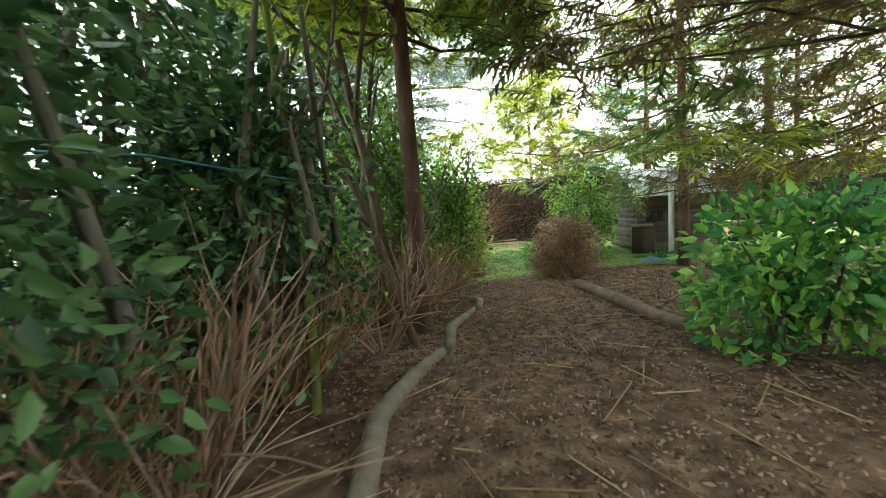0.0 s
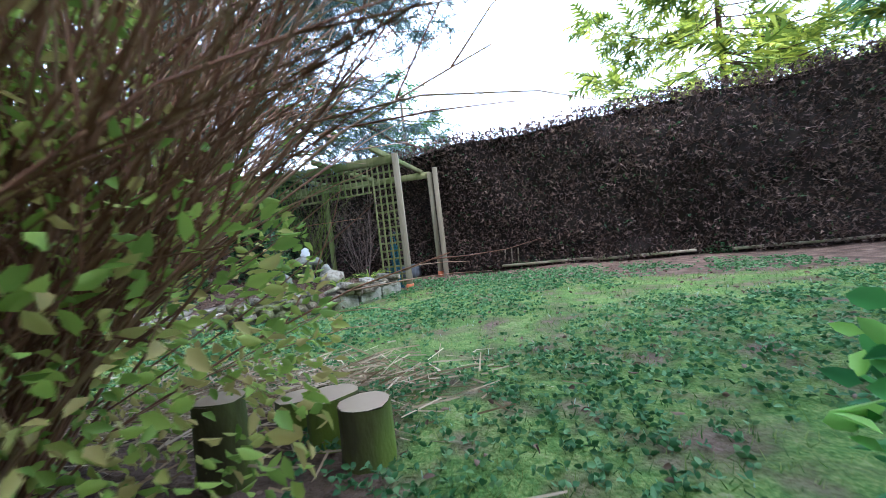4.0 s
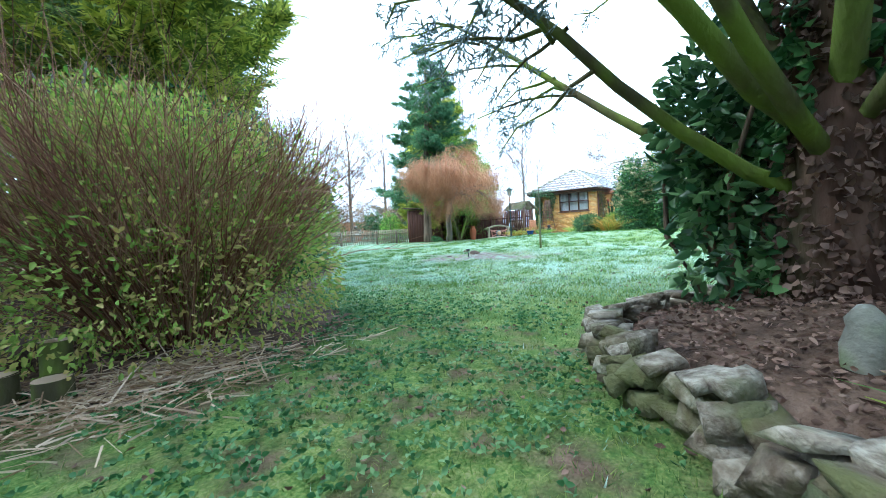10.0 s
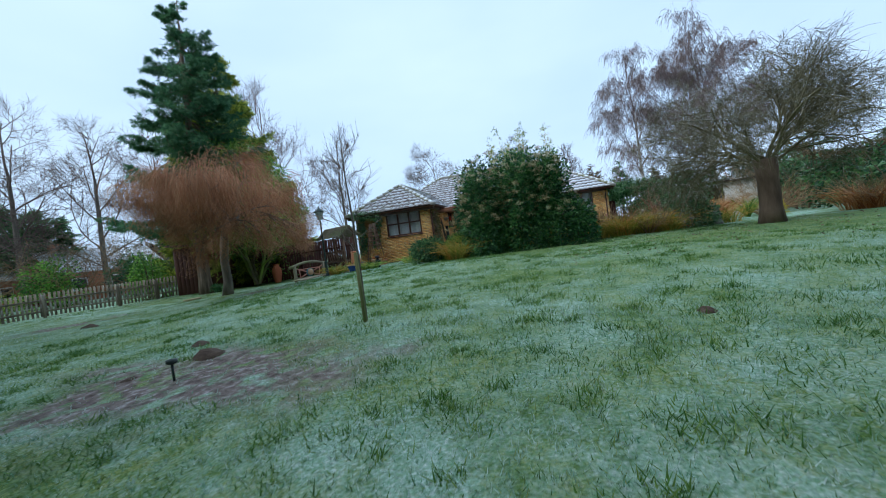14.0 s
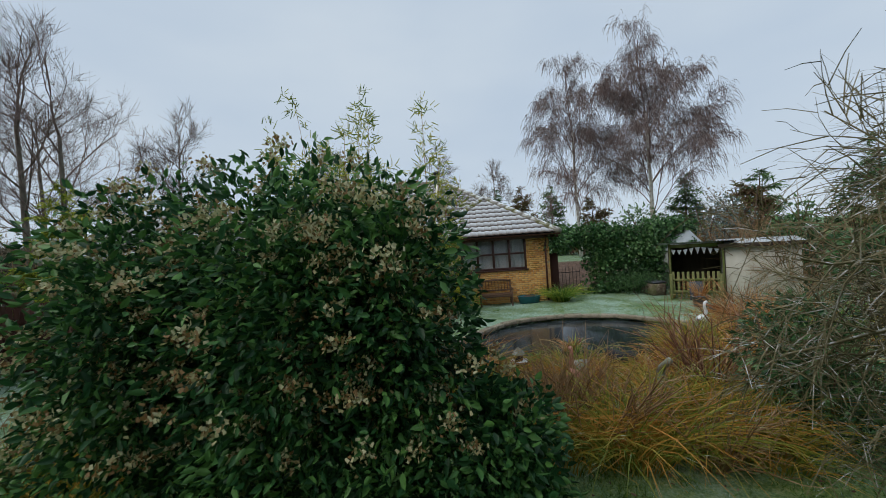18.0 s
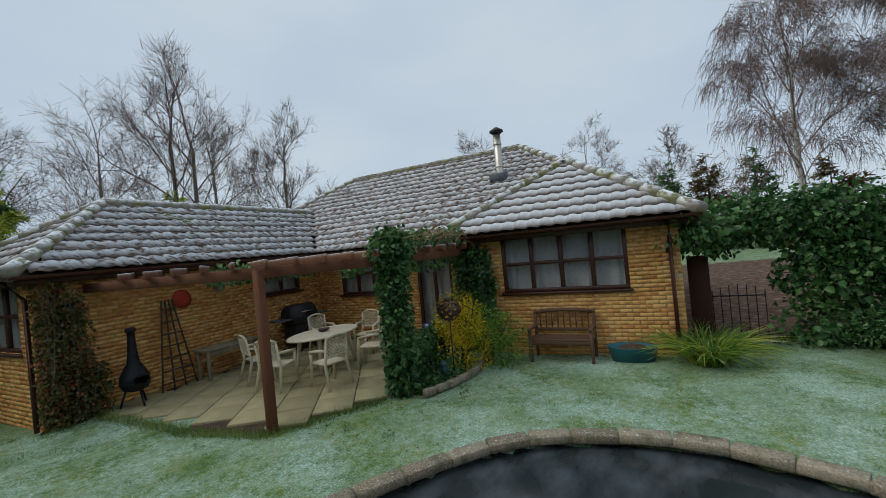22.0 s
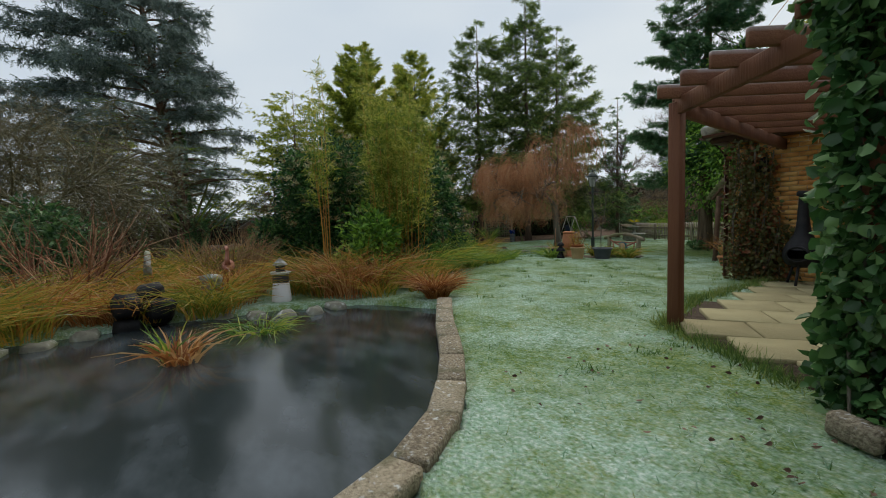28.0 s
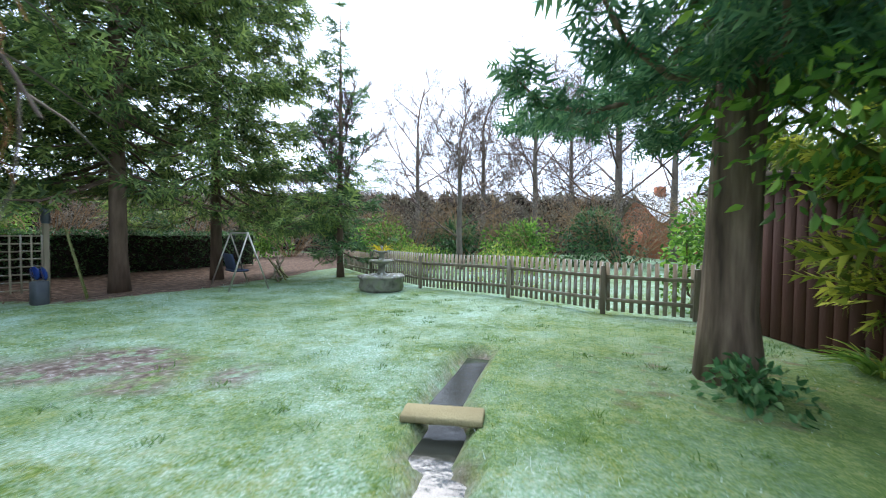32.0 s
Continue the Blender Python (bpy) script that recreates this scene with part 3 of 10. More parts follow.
def glass_material():
    m = bpy.data.materials.new("window_glass")
    m.use_nodes = True
    n, l = m.node_tree.nodes, m.node_tree.links
    g, t, x, f = n.new("ShaderNodeBsdfGlossy"), n.new("ShaderNodeBsdfTransparent"), n.new("ShaderNodeMixShader"), n.new("ShaderNodeFresnel")
    g.inputs["Roughness"].default_value = 0.03
    f.inputs["IOR"].default_value = 1.5
    l.new(f.outputs[0], x.inputs["Fac"])
    l.new(t.outputs[0], x.inputs[1])
    l.new(g.outputs[0], x.inputs[2])
    l.new(x.outputs[0], n["Material Output"].inputs["Surface"])
    return m


def ice_material():
    m = bpy.data.materials.new("thin_pond_ice")
    m.use_nodes = True
    n, l = m.node_tree.nodes, m.node_tree.links
    b = n["Principled BSDF"]
    tc, mp, q, r = n.new("ShaderNodeTexCoord"), n.new("ShaderNodeMapping"), n.new("ShaderNodeTexNoise"), n.new("ShaderNodeValToRGB")
    mp.inputs["Scale"].default_value, mp.inputs["Rotation"].default_value = (1.2, 2.4, 1), (0, 0, 0.5)
    l.new(tc.outputs["Object"], mp.inputs["Vector"])
    l.new(mp.outputs["Vector"], q.inputs["Vector"])
    q.inputs["Scale"].default_value, q.inputs["Detail"].default_value = 1.3, 8
    # cloudy ice tones, both raised bluish so the colour carries some sky sheen
    r.color_ramp.elements[0].position, r.color_ramp.elements[0].color = 0.45, (0.022, 0.030, 0.032, 1)
    r.color_ramp.elements[1].position, r.color_ramp.elements[1].color = 0.85, (0.095, 0.115, 0.135, 1)
    l.new(q.outputs["Fac"], r.inputs["Fac"])
    l.new(r.outputs["Color"], b.inputs["Base Color"])
    b.inputs["Roughness"].default_value, b.inputs["IOR"].default_value = 0.11, 1.45
    bp = n.new("ShaderNodeBump")
    bp.inputs["Strength"].default_value, bp.inputs["Distance"].default_value = 0.04, 0.01
    l.new(q.outputs["Fac"], bp.inputs["Height"])
    l.new(bp.outputs["Normal"], b.inputs["Normal"])
    return m


M["glass"], M["ice"] = glass_material(), ice_material()
M["water"] = material("stream_water", [(0.02, 0.024, 0.02), (0.05, 0.055, 0.05)], 3, 0.06, 0.15, 12, spec=0.6)

# ---- the lie of the land ----
POND = np.array([(-24.15, -0.35), (-23.2, 0.3), (-22.7, 1.5), (-22.6, 3.0), (-22.75, 4.2), (-23.4, 5.3), (-24.5, 6.1), (-25.8, 6.0), (-27.15, 5.0), (-27.55, 4.0), (-27.66, 3.1), (-27.4, 2.08), (-26.9, 1.42), (-26.1, 0.86), (-25.2, 0.34)])
STREAM = np.array([(-21.6, -8.9), (-20.7, -9.5), (-20.15, -10.15), (-19.6, -10.85), (-19.15, -11.35), (-18.7, -12.05), (-18.45, -12.8), (-18.3, -13.5), (-18.2, -14.2), (-18.2, -15.3)])
HEDGE_DIR = np.array((-0.925, 0.38))
HEDGE_AT = np.array((-0.4, 5.75))
BED = np.array([(-0.72, 2.72), (-1.25, 1.98), (-2.3, 1.05), (-3.0, 0.78), (-3.7, 1.1), (-4.6, 1.9), (-5.0, 3.1), (-4.2, 4.2), (-0.75, 3.05)])


def along(p, line):
    """The distance of points from a broken line."""
    best = np.full(len(p), 1e9)
    for a, b in zip(line[:-1], line[1:]):
        u = np.clip(((p - a) @ (b - a)) / ((b - a) @ (b - a)), 0, 1)
        best = np.minimum(best, np.linalg.norm(p - a - u[:, None] * (b - a), axis=1))
    return best


def inside(p, poly):
    out = np.zeros(len(p), bool)
    for (x0, y0), (x1, y1) in zip(poly, np.roll(poly, -1, 0)):
        cross = (y0 > p[:, 1]) != (y1 > p[:, 1])
        out ^= cross & (p[:, 0] < (x1 - x0) * (p[:, 1] - y0) / (y1 - y0 + 1e-12) + x0)
    return out


def edge_distance(p, poly):
    """Distance to a closed outline, negative inside."""
    d = along(p, np.concatenate([poly, poly[:1]]))
    return np.where(inside(p, poly), -d, d)


def wave(p, scale, seed):
    return np.array([noise.noise(Vector((x * scale, y * scale, seed))) for x, y in p])


def land(p):
    """The height of the lawn, with no pond, stream or bed."""
    p = np.asarray(p, float).reshape(-1, 2)
    x, y = p[:, 0], p[:, 1]
    h = 0.58 * smooth(-1, -18, x) + 0.32 * smooth(-5, -12, y) * smooth(-7, -4, x)
    h -= 0.27 * smooth(-4, -14, y) * smooth(-9, -15, x)
    return h + 0.03 * np.sin(x * 0.9 + 1) * np.sin(y * 0.8)


def ground_at(x, y):
    return float(land([(x, y)])[0])


def ground_line(lo, hi, fine_lo, fine_hi, fine, coarse):
    a = np.arange(fine_lo, fine_hi + 1e-6, fine)
    left, right = np.arange(fine_lo - coarse, lo, -coarse)[::-1], np.arange(fine_hi + coarse, hi, coarse)
    far = np.cumsum(1.6 ** np.arange(12)) * 3
    return np.concatenate([(left[0] - far)[::-1], left, a, right, right[-1] + far])


gx, gy = ground_line(-46, 16, -28.4, -0.5, 0.18, 0.5), ground_line(-34, 26, -17, 6.8, 0.16, 0.5)
gp = np.stack(np.meshgrid(gx, gy, indexing="ij"), -1).reshape(-1, 2)
gz = land(gp)
pond_d, stream_d, bed_d = edge_distance(gp, POND), along(gp, STREAM), edge_distance(gp, BED)
gz -= 0.75 * smooth(0.02, -0.12, pond_d)
gz -= 0.20 * smooth(0.24, 0.10, stream_d)
gz += (0.24 + 0.16 * smooth(-0.2, -1.2, bed_d)) * smooth(0.02, -0.28, bed_d)
near = (np.abs(gp[:, 0] + 13) < 40) & (np.abs(gp[:, 1] + 4) < 36)
bumps = np.zeros(len(gp))
bumps[near] = 0.035 * wave(gp[near], 0.7, 3.0) + 0.018 * wave(gp[near], 2.6, 8.0)
gz += bumps
ni, nj = np.meshgrid(np.arange(len(gx) - 1), np.arange(len(gy) - 1), indexing="ij")
q0 = (ni * len(gy) + nj).ravel()
gf = np.stack([q0, q0 + len(gy), q0 + len(gy) + 1, q0 + 1], -1)


def woodland(p):
    """1 under the trees and along the bare strips, 0 on the lawn."""
    x, y = p[:, 0], p[:, 1]
    n = wave(p, 0.35, 21.0) * 1.6
    w = smooth(-3.4, -4.6, y + n * 0.5 + 0.35 * np.maximum(0, x - 1)) * smooth(-4.4, -3.5, x + n * 0.4 - 0.8 * (y + 3.5)) * smooth(-7.2, -6.2, x + n * 0.3)
    w = np.maximum(w, smooth(-15.5, -17.5, y + n) * smooth(-10.3, -9.0, x + n * 0.4))
    h = (p - HEDGE_AT) @ np.array((HEDGE_DIR[1], -HEDGE_DIR[0]))
    w = np.maximum(w, smooth(-3.0, -2.2, -np.abs(h) + n * 0.25) * smooth(-14, -12, x))
    bush = np.linalg.norm((p - (-1.65, -2.65)) / (1.65, 1.65), axis=1)
    w = np.maximum(w, smooth(1.05, 0.8, bush + n * 0.1))
    w = np.maximum(w, smooth(0.05, -0.2, edge_distance(p, BED)))
    w = np.maximum(w, 0.40 * smooth(-4.6, -2.6, x) * smooth(-4.6, -3, y) * smooth(7, 5, x))
    w = np.maximum(w, smooth(-32.2, -32.6, x) * smooth(3.4, 4.0, y))
    w = np.maximum(w, smooth(2.4, 1.2, np.linalg.norm(p - (-20.9, -14.9), axis=1) + n * 0.4) * 0.3)
    return w


def frostiness(p):
    x, y = p[:, 0], p[:, 1]
    n = wave(p, 0.22, 5.0)
    f = smooth(-3.0, -7.8, x + 0.45 * np.clip(y, -4, 4) + 1.2 * n) * (0.72 + 0.28 * smooth(-13, -19, x))
    for cx, cy, r, k in ((-19.5, -1.0, 4.0, 0.85), (-17.0, 4.7, 4.4, 0.75), (-14.5, 0.5, 5.0, 0.35), (-20.9, -14.9, 4.2, 0.6), (-22.8, -13.3, 3.2, 0.8), (-25.8, -7.5, 1.4, 0.7), (-29, -1.5, 3.0, 0.25), (-17.1, -10.6, 1.6, 0.4)):
        f *= 1 - k * smooth(r, r * 0.45, np.hypot(x - cx, y - cy))
    return np.clip(f * (0.80 + 0.55 * wave(p, 0.9, 11.0) + 0.55 * wave(p, 2.4, 12.0)), 0, 1)


def muddy(p):
    x, y = p[:, 0], p[:, 1]
    n = wave(p, 1.6, 14.0)
    m = smooth(1.35, 0.5, np.hypot((x + 8.6) / 1.0, (y + 3.75) / 1.7) + 0.8 * n)
    m = np.maximum(m, smooth(1.2, 0.5, np.hypot((x + 14.3) / 1.6, (y + 13.4) / 0.7) + 0.9 * n))
    m = np.maximum(m, 0.8 * smooth(1.1, 0.5, np.hypot((x + 17.0) / 1.5, (y + 8.6) / 0.8) + 0.9 * n))
    return np.maximum(m, 0.9 * smooth(0.26, 0.14, along(p, STREAM)))


ground_mesh = make_mesh("ground", np.column_stack([gp, gz]), gf, None, True)
zone = np.zeros((len(gp), 4), np.float32)
zone[near, 0], zone[near, 1], zone[near, 2] = woodland(gp[near]), frostiness(gp[near]), muddy(gp[near])
zone[~near, 1], zone[:, 3] = 0.55, 1
ground_mesh.color_attributes.new("zone", "FLOAT_COLOR", "POINT").data.foreach_set("color", zone.ravel())


def ground_material():
    m = bpy.data.materials.new("garden_ground")
    m.use_nodes = True
    n, l = m.node_tree.nodes, m.node_tree.links
    b = n["Principled BSDF"]
    tc, at_, sep = n.new("ShaderNodeTexCoord"), n.new("ShaderNodeAttribute"), n.new("ShaderNodeSeparateColor")
    at_.attribute_name = "zone"
    l.new(at_.outputs["Color"], sep.inputs["Color"])

    def noise_at(s, d=6.0):
        q = n.new("ShaderNodeTexNoise")
        q.inputs["Scale"].default_value, q.inputs["Detail"].default_value = s, d
        l.new(tc.outputs["Object"], q.inputs["Vector"])
        return q.outputs["Fac"]

    def ramp(f, *stops):
        r = n.new("ShaderNodeValToRGB")
        while len(r.color_ramp.elements) < len(stops):
            r.color_ramp.elements.new(0.5)
        for e, (p, c) in zip(r.color_ramp.elements, stops):
            e.position, e.color = p, (*c, 1)
        l.new(f, r.inputs["Fac"])
        return r.outputs["Color"]

    def mix(a, c, f):
        q = n.new("ShaderNodeMix")
        q.data_type = "RGBA"
        l.new(a, q.inputs["A"])
        l.new(c, q.inputs["B"])
        l.new(f, q.inputs["Factor"])
        return q.outputs["Result"]

    def calc(op, a, c):
        q = n.new("ShaderNodeMath")
        q.operation = op
        for k, v in enumerate((a, c)):
            if isinstance(v, float):
                q.inputs[k].default_value = v
            else:
                l.new(v, q.inputs[k])
        q.use_clamp = op == "ADD"
        return q.outputs[0]

    def step(f, lo, hi):
        q = n.new("ShaderNodeMapRange")
        q.inputs["From Min"].default_value, q.inputs["From Max"].default_value = lo, hi
        l.new(f, q.inputs["Value"])
        return q.outputs["Result"]

    turf = ramp(calc("ADD", calc("ADD", calc("MULTIPLY", noise_at(2.2), 0.3), calc("MULTIPLY", noise_at(14.0), 0.3)), calc("MULTIPLY", noise_at(60.0), 0.4)), (0.36, (0.04, 0.095, 0.02)), (0.48, (0.095, 0.17, 0.04)), (0.57, (0.19, 0.25, 0.075)), (0.68, (0.28, 0.27, 0.15)))
    rime = ramp(noise_at(38), (0.3, (0.17, 0.33, 0.21)), (0.55, (0.36, 0.50, 0.43)), (0.75, (0.62, 0.70, 0.68)))
    fr = calc("MULTIPLY", sep.outputs["Green"], step(calc("ADD", calc("ADD", calc("MULTIPLY", noise_at(1.3), 0.36), calc("MULTIPLY", noise_at(9.0), 0.30)), calc("MULTIPLY", noise_at(42.0), 0.34)), 0.40, 0.57))
    turf = mix(turf, rime, fr)
    mud = ramp(noise_at(12), (0.3, (0.08, 0.06, 0.05)), (0.55, (0.19, 0.155, 0.14)), (0.75, (0.42, 0.40, 0.40)))
    soil = ramp(noise_at(6), (0.3, (0.05, 0.033, 0.025)), (0.5, (0.115, 0.074, 0.054)), (0.68, (0.19, 0.128, 0.095)), (0.8, (0.31, 0.23, 0.18)))
    ground = mix(turf, mud, calc("MULTIPLY", sep.outputs["Blue"], step(noise_at(5.0), 0.35, 0.5)))
    edge = step(calc("ADD", sep.outputs["Red"], calc("MULTIPLY", calc("SUBTRACT", noise_at(3.0), 0.5), 1.1)), 0.35, 0.6)
    ground = mix(ground, soil, edge)
    l.new(ground, b.inputs["Base Color"])
    b.inputs["Roughness"].default_value, b.inputs["Specular IOR Level"].default_value = 0.95, 0.15
    bp = n.new("ShaderNodeBump")
    bp.inputs["Strength"].default_value, bp.inputs["Distance"].default_value = 0.8, 0.03
    l.new(noise_at(45, 3.0), bp.inputs["Height"])
    l.new(bp.outputs["Normal"], b.inputs["Normal"])
    return m


ground_mesh.materials.append(ground_material())
ground = solo("ground", ground_mesh, "frosted winter lawn with bare earth under the trees", "ground", kind="structure")

# ---- pond and stream water ----
WATER = 0.5
pc = POND.mean(0)
ring = np.concatenate([POND + (POND - pc) * 0.03, [pc]])
k = len(POND)
solo("pond_water", make_mesh("pond_water", np.column_stack([ring, np.full(k + 1, WATER)]), np.array([[i, (i + 1) % k, k] for i in range(k)]), M["ice"]), "garden pond under a skin of dark ice", "pond", kind="structure")
sp = []
for a, b in zip(STREAM[:-1], STREAM[1:]):
    sp += [a + (b - a) * t for t in np.linspace(0, 1, 6, endpoint=False)]
sp = np.array(sp + [STREAM[-1]])
sd = unit(np.gradient(sp, axis=0))
sn = np.stack([-sd[:, 1], sd[:, 0]], -1)
sv = np.concatenate([np.column_stack([sp + sn * 0.2, land(sp) - 0.12]), np.column_stack([sp - sn * 0.2, land(sp) - 0.12])])
k = len(sp)
solo("stream_water", make_mesh("stream_water", sv, np.array([[i, i + 1, k + i + 1, k + i] for i in range(k - 1)]), M["water"], True), "narrow ditch of still water across the lawn", "stream", kind="structure")

# ---- the bungalow ----
FLOOR, EAVE, PITCH, OVER = 0.62, 3.08, 0.65, 0.35
house = thing("bungalow", -34, -3, FLOOR, "buff brick bungalow with frosted brown tile roof", "house")
HX, HY = house.location.x, house.location.y


def rel(v):
    """World places as seen from the house's base."""
    return np.asarray(v, float) - (HX, HY, FLOOR)


def hpart(name, v, f, mat, parent=None, label="", shade=False):
    return part(name, make_mesh(name, rel(v), f, mat, shade), parent or house, label)


def boxes(spans):
    """A pile of boxes from ((x0, x1), (y0, y1), (z0, z1))."""
    p = Pile()
    for (x0, x1), (y0, y1), (z0, z1) in spans:
        p.add(*moved(box(abs(x1 - x0), abs(y1 - y0), abs(z1 - z0)), at((x0 + x1) / 2, (y0 + y1) / 2, (z0 + z1) / 2)))
    return np.concatenate(p.v), [np.concatenate(g) for g in p.f.values() if g]


# walls: name, axis of the outward normal, sign, place, from, to, openings (from, to, bottom, top)
WALLS = [
    ("wall_wing_end", 0, 1, -25.6, -9.6, -5.6, [(-7.95, -6.1, 1.80, 3.0)]),
    ("wall_wing_side", 1, 1, -5.6, -32.0, -25.6, [(-31.25, -30.0, 2.12, 3.0)]),
    ("wall_court", 0, 1, -32.0, -5.6, -0.6, [(-4.75, -3.05, 1.83, 3.0), (-2.2, -1.2, 0.66, 2.85)]),
    ("wall_bay_side", 1, -1, -0.6, -32.0, -31.1, []),
    ("wall_bay", 0, 1, -31.1, -0.6, 3.75, [(0.45, 2.9, 1.81, 3.0)]),
    ("wall_bay_north", 1, 1, 3.75, -40.0, -31.1, []),
    ("wall_wing_south", 1, -1, -9.6, -32.0, -25.6, []),
]
BL, BH, BJ = 0.215, 0.065, 0.011
BRICKS = Pile()
near_bricks = []
WALL_OBJ = {}
for name, ax, sg, place, lo, hi, holes in WALLS:
    spans = []
    cuts = sorted({lo, hi, *[h[0] for h in holes], *[h[1] for h in holes]})
    for a, b in zip(cuts[:-1], cuts[1:]):
        hole = [h for h in holes if h[0] <= a + 1e-6 and h[1] >= b - 1e-6]
        zs = [(FLOOR - 0.15, hole[0][2]), (hole[0][3], EAVE)] if hole else [(FLOOR - 0.15, EAVE)]
        for z0, z1 in zs:
            face = (place - sg * 0.012, place - sg * 0.28)
            ends = (a + (0.28 if a == lo and ax == 1 and lo == -32.0 else 0), b)
            spans.append((face, ends, (z0, z1)) if ax == 0 else (ends, face, (z0, z1)))
    WALL_OBJ[name] = hpart(name, *boxes(spans), M["mortar"])
    rows = int((EAVE - FLOOR + 0.1) / (BH + BJ))
    for r in range(rows):
        z = FLOOR - 0.1 + (r + 0.5) * (BH + BJ)
        shift = (r % 2) * (BL + BJ) / 2
        c = lo + BL / 2 - shift
        while c < hi + BL / 2:
            a, b = max(lo, c - BL / 2), min(hi, c + BL / 2)
            c += BL + BJ
            pieces = [(a, b)]
            for h0, h1, z0, z1 in holes:
                if z0 - 0.02 < z < z1 + 0.02:
                    pieces = [q for s, e in pieces for q in ((s, min(e, h0)), (max(s, h1), e)) if q[1] - q[0] > 0.02]
            for s, e in pieces:
                if e - s < 0.02:
                    continue
                if name == "wall_bay" and s > -0.3 and z < 1.85 and len(near_bricks) < 290:
                    near_bricks.append((name, (place + sg * 0.001, (s + e) / 2, z), e - s))
                else:
                    size = (0.03, e - s, BH) if ax == 0 else (e - s, 0.03, BH)
                    cen = (place - sg * 0.013 + RNG.normal() * 0.0012, (s + e) / 2, z) if ax == 0 else ((s + e) / 2, place - sg * 0.013 + RNG.normal() * 0.0012, z)
                    v = np.array([(i, j, kk) for i in (-0.5, 0.5) for j in (-0.5, 0.5) for kk in (-0.5, 0.5)]) * size + cen
                    BRICKS.add(v, np.array([[0, 1, 3, 2], [4, 6, 7, 5], [0, 4, 5, 1], [2, 3, 7, 6], [0, 2, 6, 4], [1, 5, 7, 3]]))
bricks_far = hpart("brickwork", np.concatenate(BRICKS.v), [np.concatenate(BRICKS.f[4])], M["brick_far"])
tagged(bricks_far, kind="stuff")
body = hpart("inner_wall", *boxes([((-40, -32.3), (-11.1, 3.4), (FLOOR - 0.1, EAVE)), ((-32.3, -25.9), (-9.3, -5.9), (FLOOR - 0.1, 1.5)), ((-40.2, -40), (-11.1, 3.4), (FLOOR, EAVE)), ((-40, -32), (-11.3, -11.1), (FLOOR, EAVE))]), M["mortar"])

# roofs: three hipped blocks that cut into one another
ROOFS = {"main": (-40.35, -31.65, -11.45, 4.1), "wing": (-38.0, -25.25, -9.95, -5.25), "bay": (-38.0, -30.75, -0.95, 4.1)}


def roof_height(name, x, y):
    x0, x1, y0, y1 = ROOFS[name]
    sides = [x1 - x, y - y0, y1 - y] + ([x - x0] if name == "main" else [])
    return EAVE + PITCH * np.min(sides, axis=0), np.argmin(sides, axis=0)


TILE_W, TILE_L = 0.26, 0.33
prof_u = np.linspace(0, 1, 7)
prof_z = np.array([0.0, 0.02, 0.026, 0.02, 0.003, -0.003, 0.0]) + 0.012
tile_v = np.array([[(u - 0.5) * TILE_W * 1.02, s, z + t] for t in (0, -0.014) for s, zz in ((0, 0.02), (TILE_L * 1.12, 0.0)) for u, z in zip(prof_u, prof_z + zz)])
tile_f = []
for i in range(6):
    tile_f += [[i, i + 1, 8 + i, 7 + i], [14 + i, 14 + 7 + i, 14 + 8 + i, 14 + i + 1], [i, 14 + i, 14 + i + 1, i + 1]]
tile_f = np.array(tile_f)
tile_mesh = make_mesh("roof_tile", tile_v, tile_f, M["tile_piece"], False)
slope_len = math.hypot(1, PITCH)
ALLT, near_tiles = Pile(), []
for rn, (x0, x1, y0, y1) in ROOFS.items():
    # each side: origin of the eave, along the eave, up the slope (horizontal)
    sides = [((x1, y0), (0, 1), (-1, 0), y1 - y0, 0), ((x0, y0), (1, 0), (0, 1), x1 - x0, 1), ((x0, y1), (1, 0), (0, -1), x1 - x0, 2)]
    if rn == "main":
        sides.append(((x0, y0), (0, 1), (1, 0), y1 - y0, 3))
    for (ox, oy), (ax_, ay_), (ux, uy), length, sid in sides:
        run = min(x1 - x0, y1 - y0) / 2 + 0.1
        for r in range(int(run * slope_len / TILE_L) + 1):
            s = r * TILE_L / slope_len
            for c in range(int(length / TILE_W) + 1):
                e = (c + 0.5) * TILE_W
                cx, cy = ox + ax_ * e + ux * (s + 0.15), oy + ay_ * e + uy * (s + 0.15)
                h, which = roof_height(rn, cx, cy)
                if which != sid or max(roof_height(o, cx, cy)[0] for o in ROOFS if o != rn) > h + 0.03:
                    continue
                if rn == "bay" and cx < -36 or rn == "wing" and cx < -36:
                    continue
                bx, by = ox + ax_ * e + ux * s, oy + ay_ * e + uy * s
                bz = EAVE + PITCH * s + 0.02
                up = Vector((ux, uy, PITCH)).normalized()
                al = Vector((ax_, ay_, 0))
                if al.cross(up).z < 0:
                    al = -al
                nm = al.cross(up)
                m = Matrix((al, up, nm)).transposed().to_4x4()
                m.translation = (bx + RNG.normal() * 0.004, by + RNG.normal() * 0.004, bz + RNG.normal() * 0.004)
                if rn == "bay" and sid == 0 and len(near_tiles) < 280:
                    near_tiles.append(m)
                else:
                    ALLT.add(*moved((tile_v, tile_f), m))
roof = part("roof", make_mesh("roof", rel(np.concatenate(ALLT.v)), [np.concatenate(ALLT.f[4])], M["tile"]), house, "brown interlocking roof tiles dusted with frost and moss")
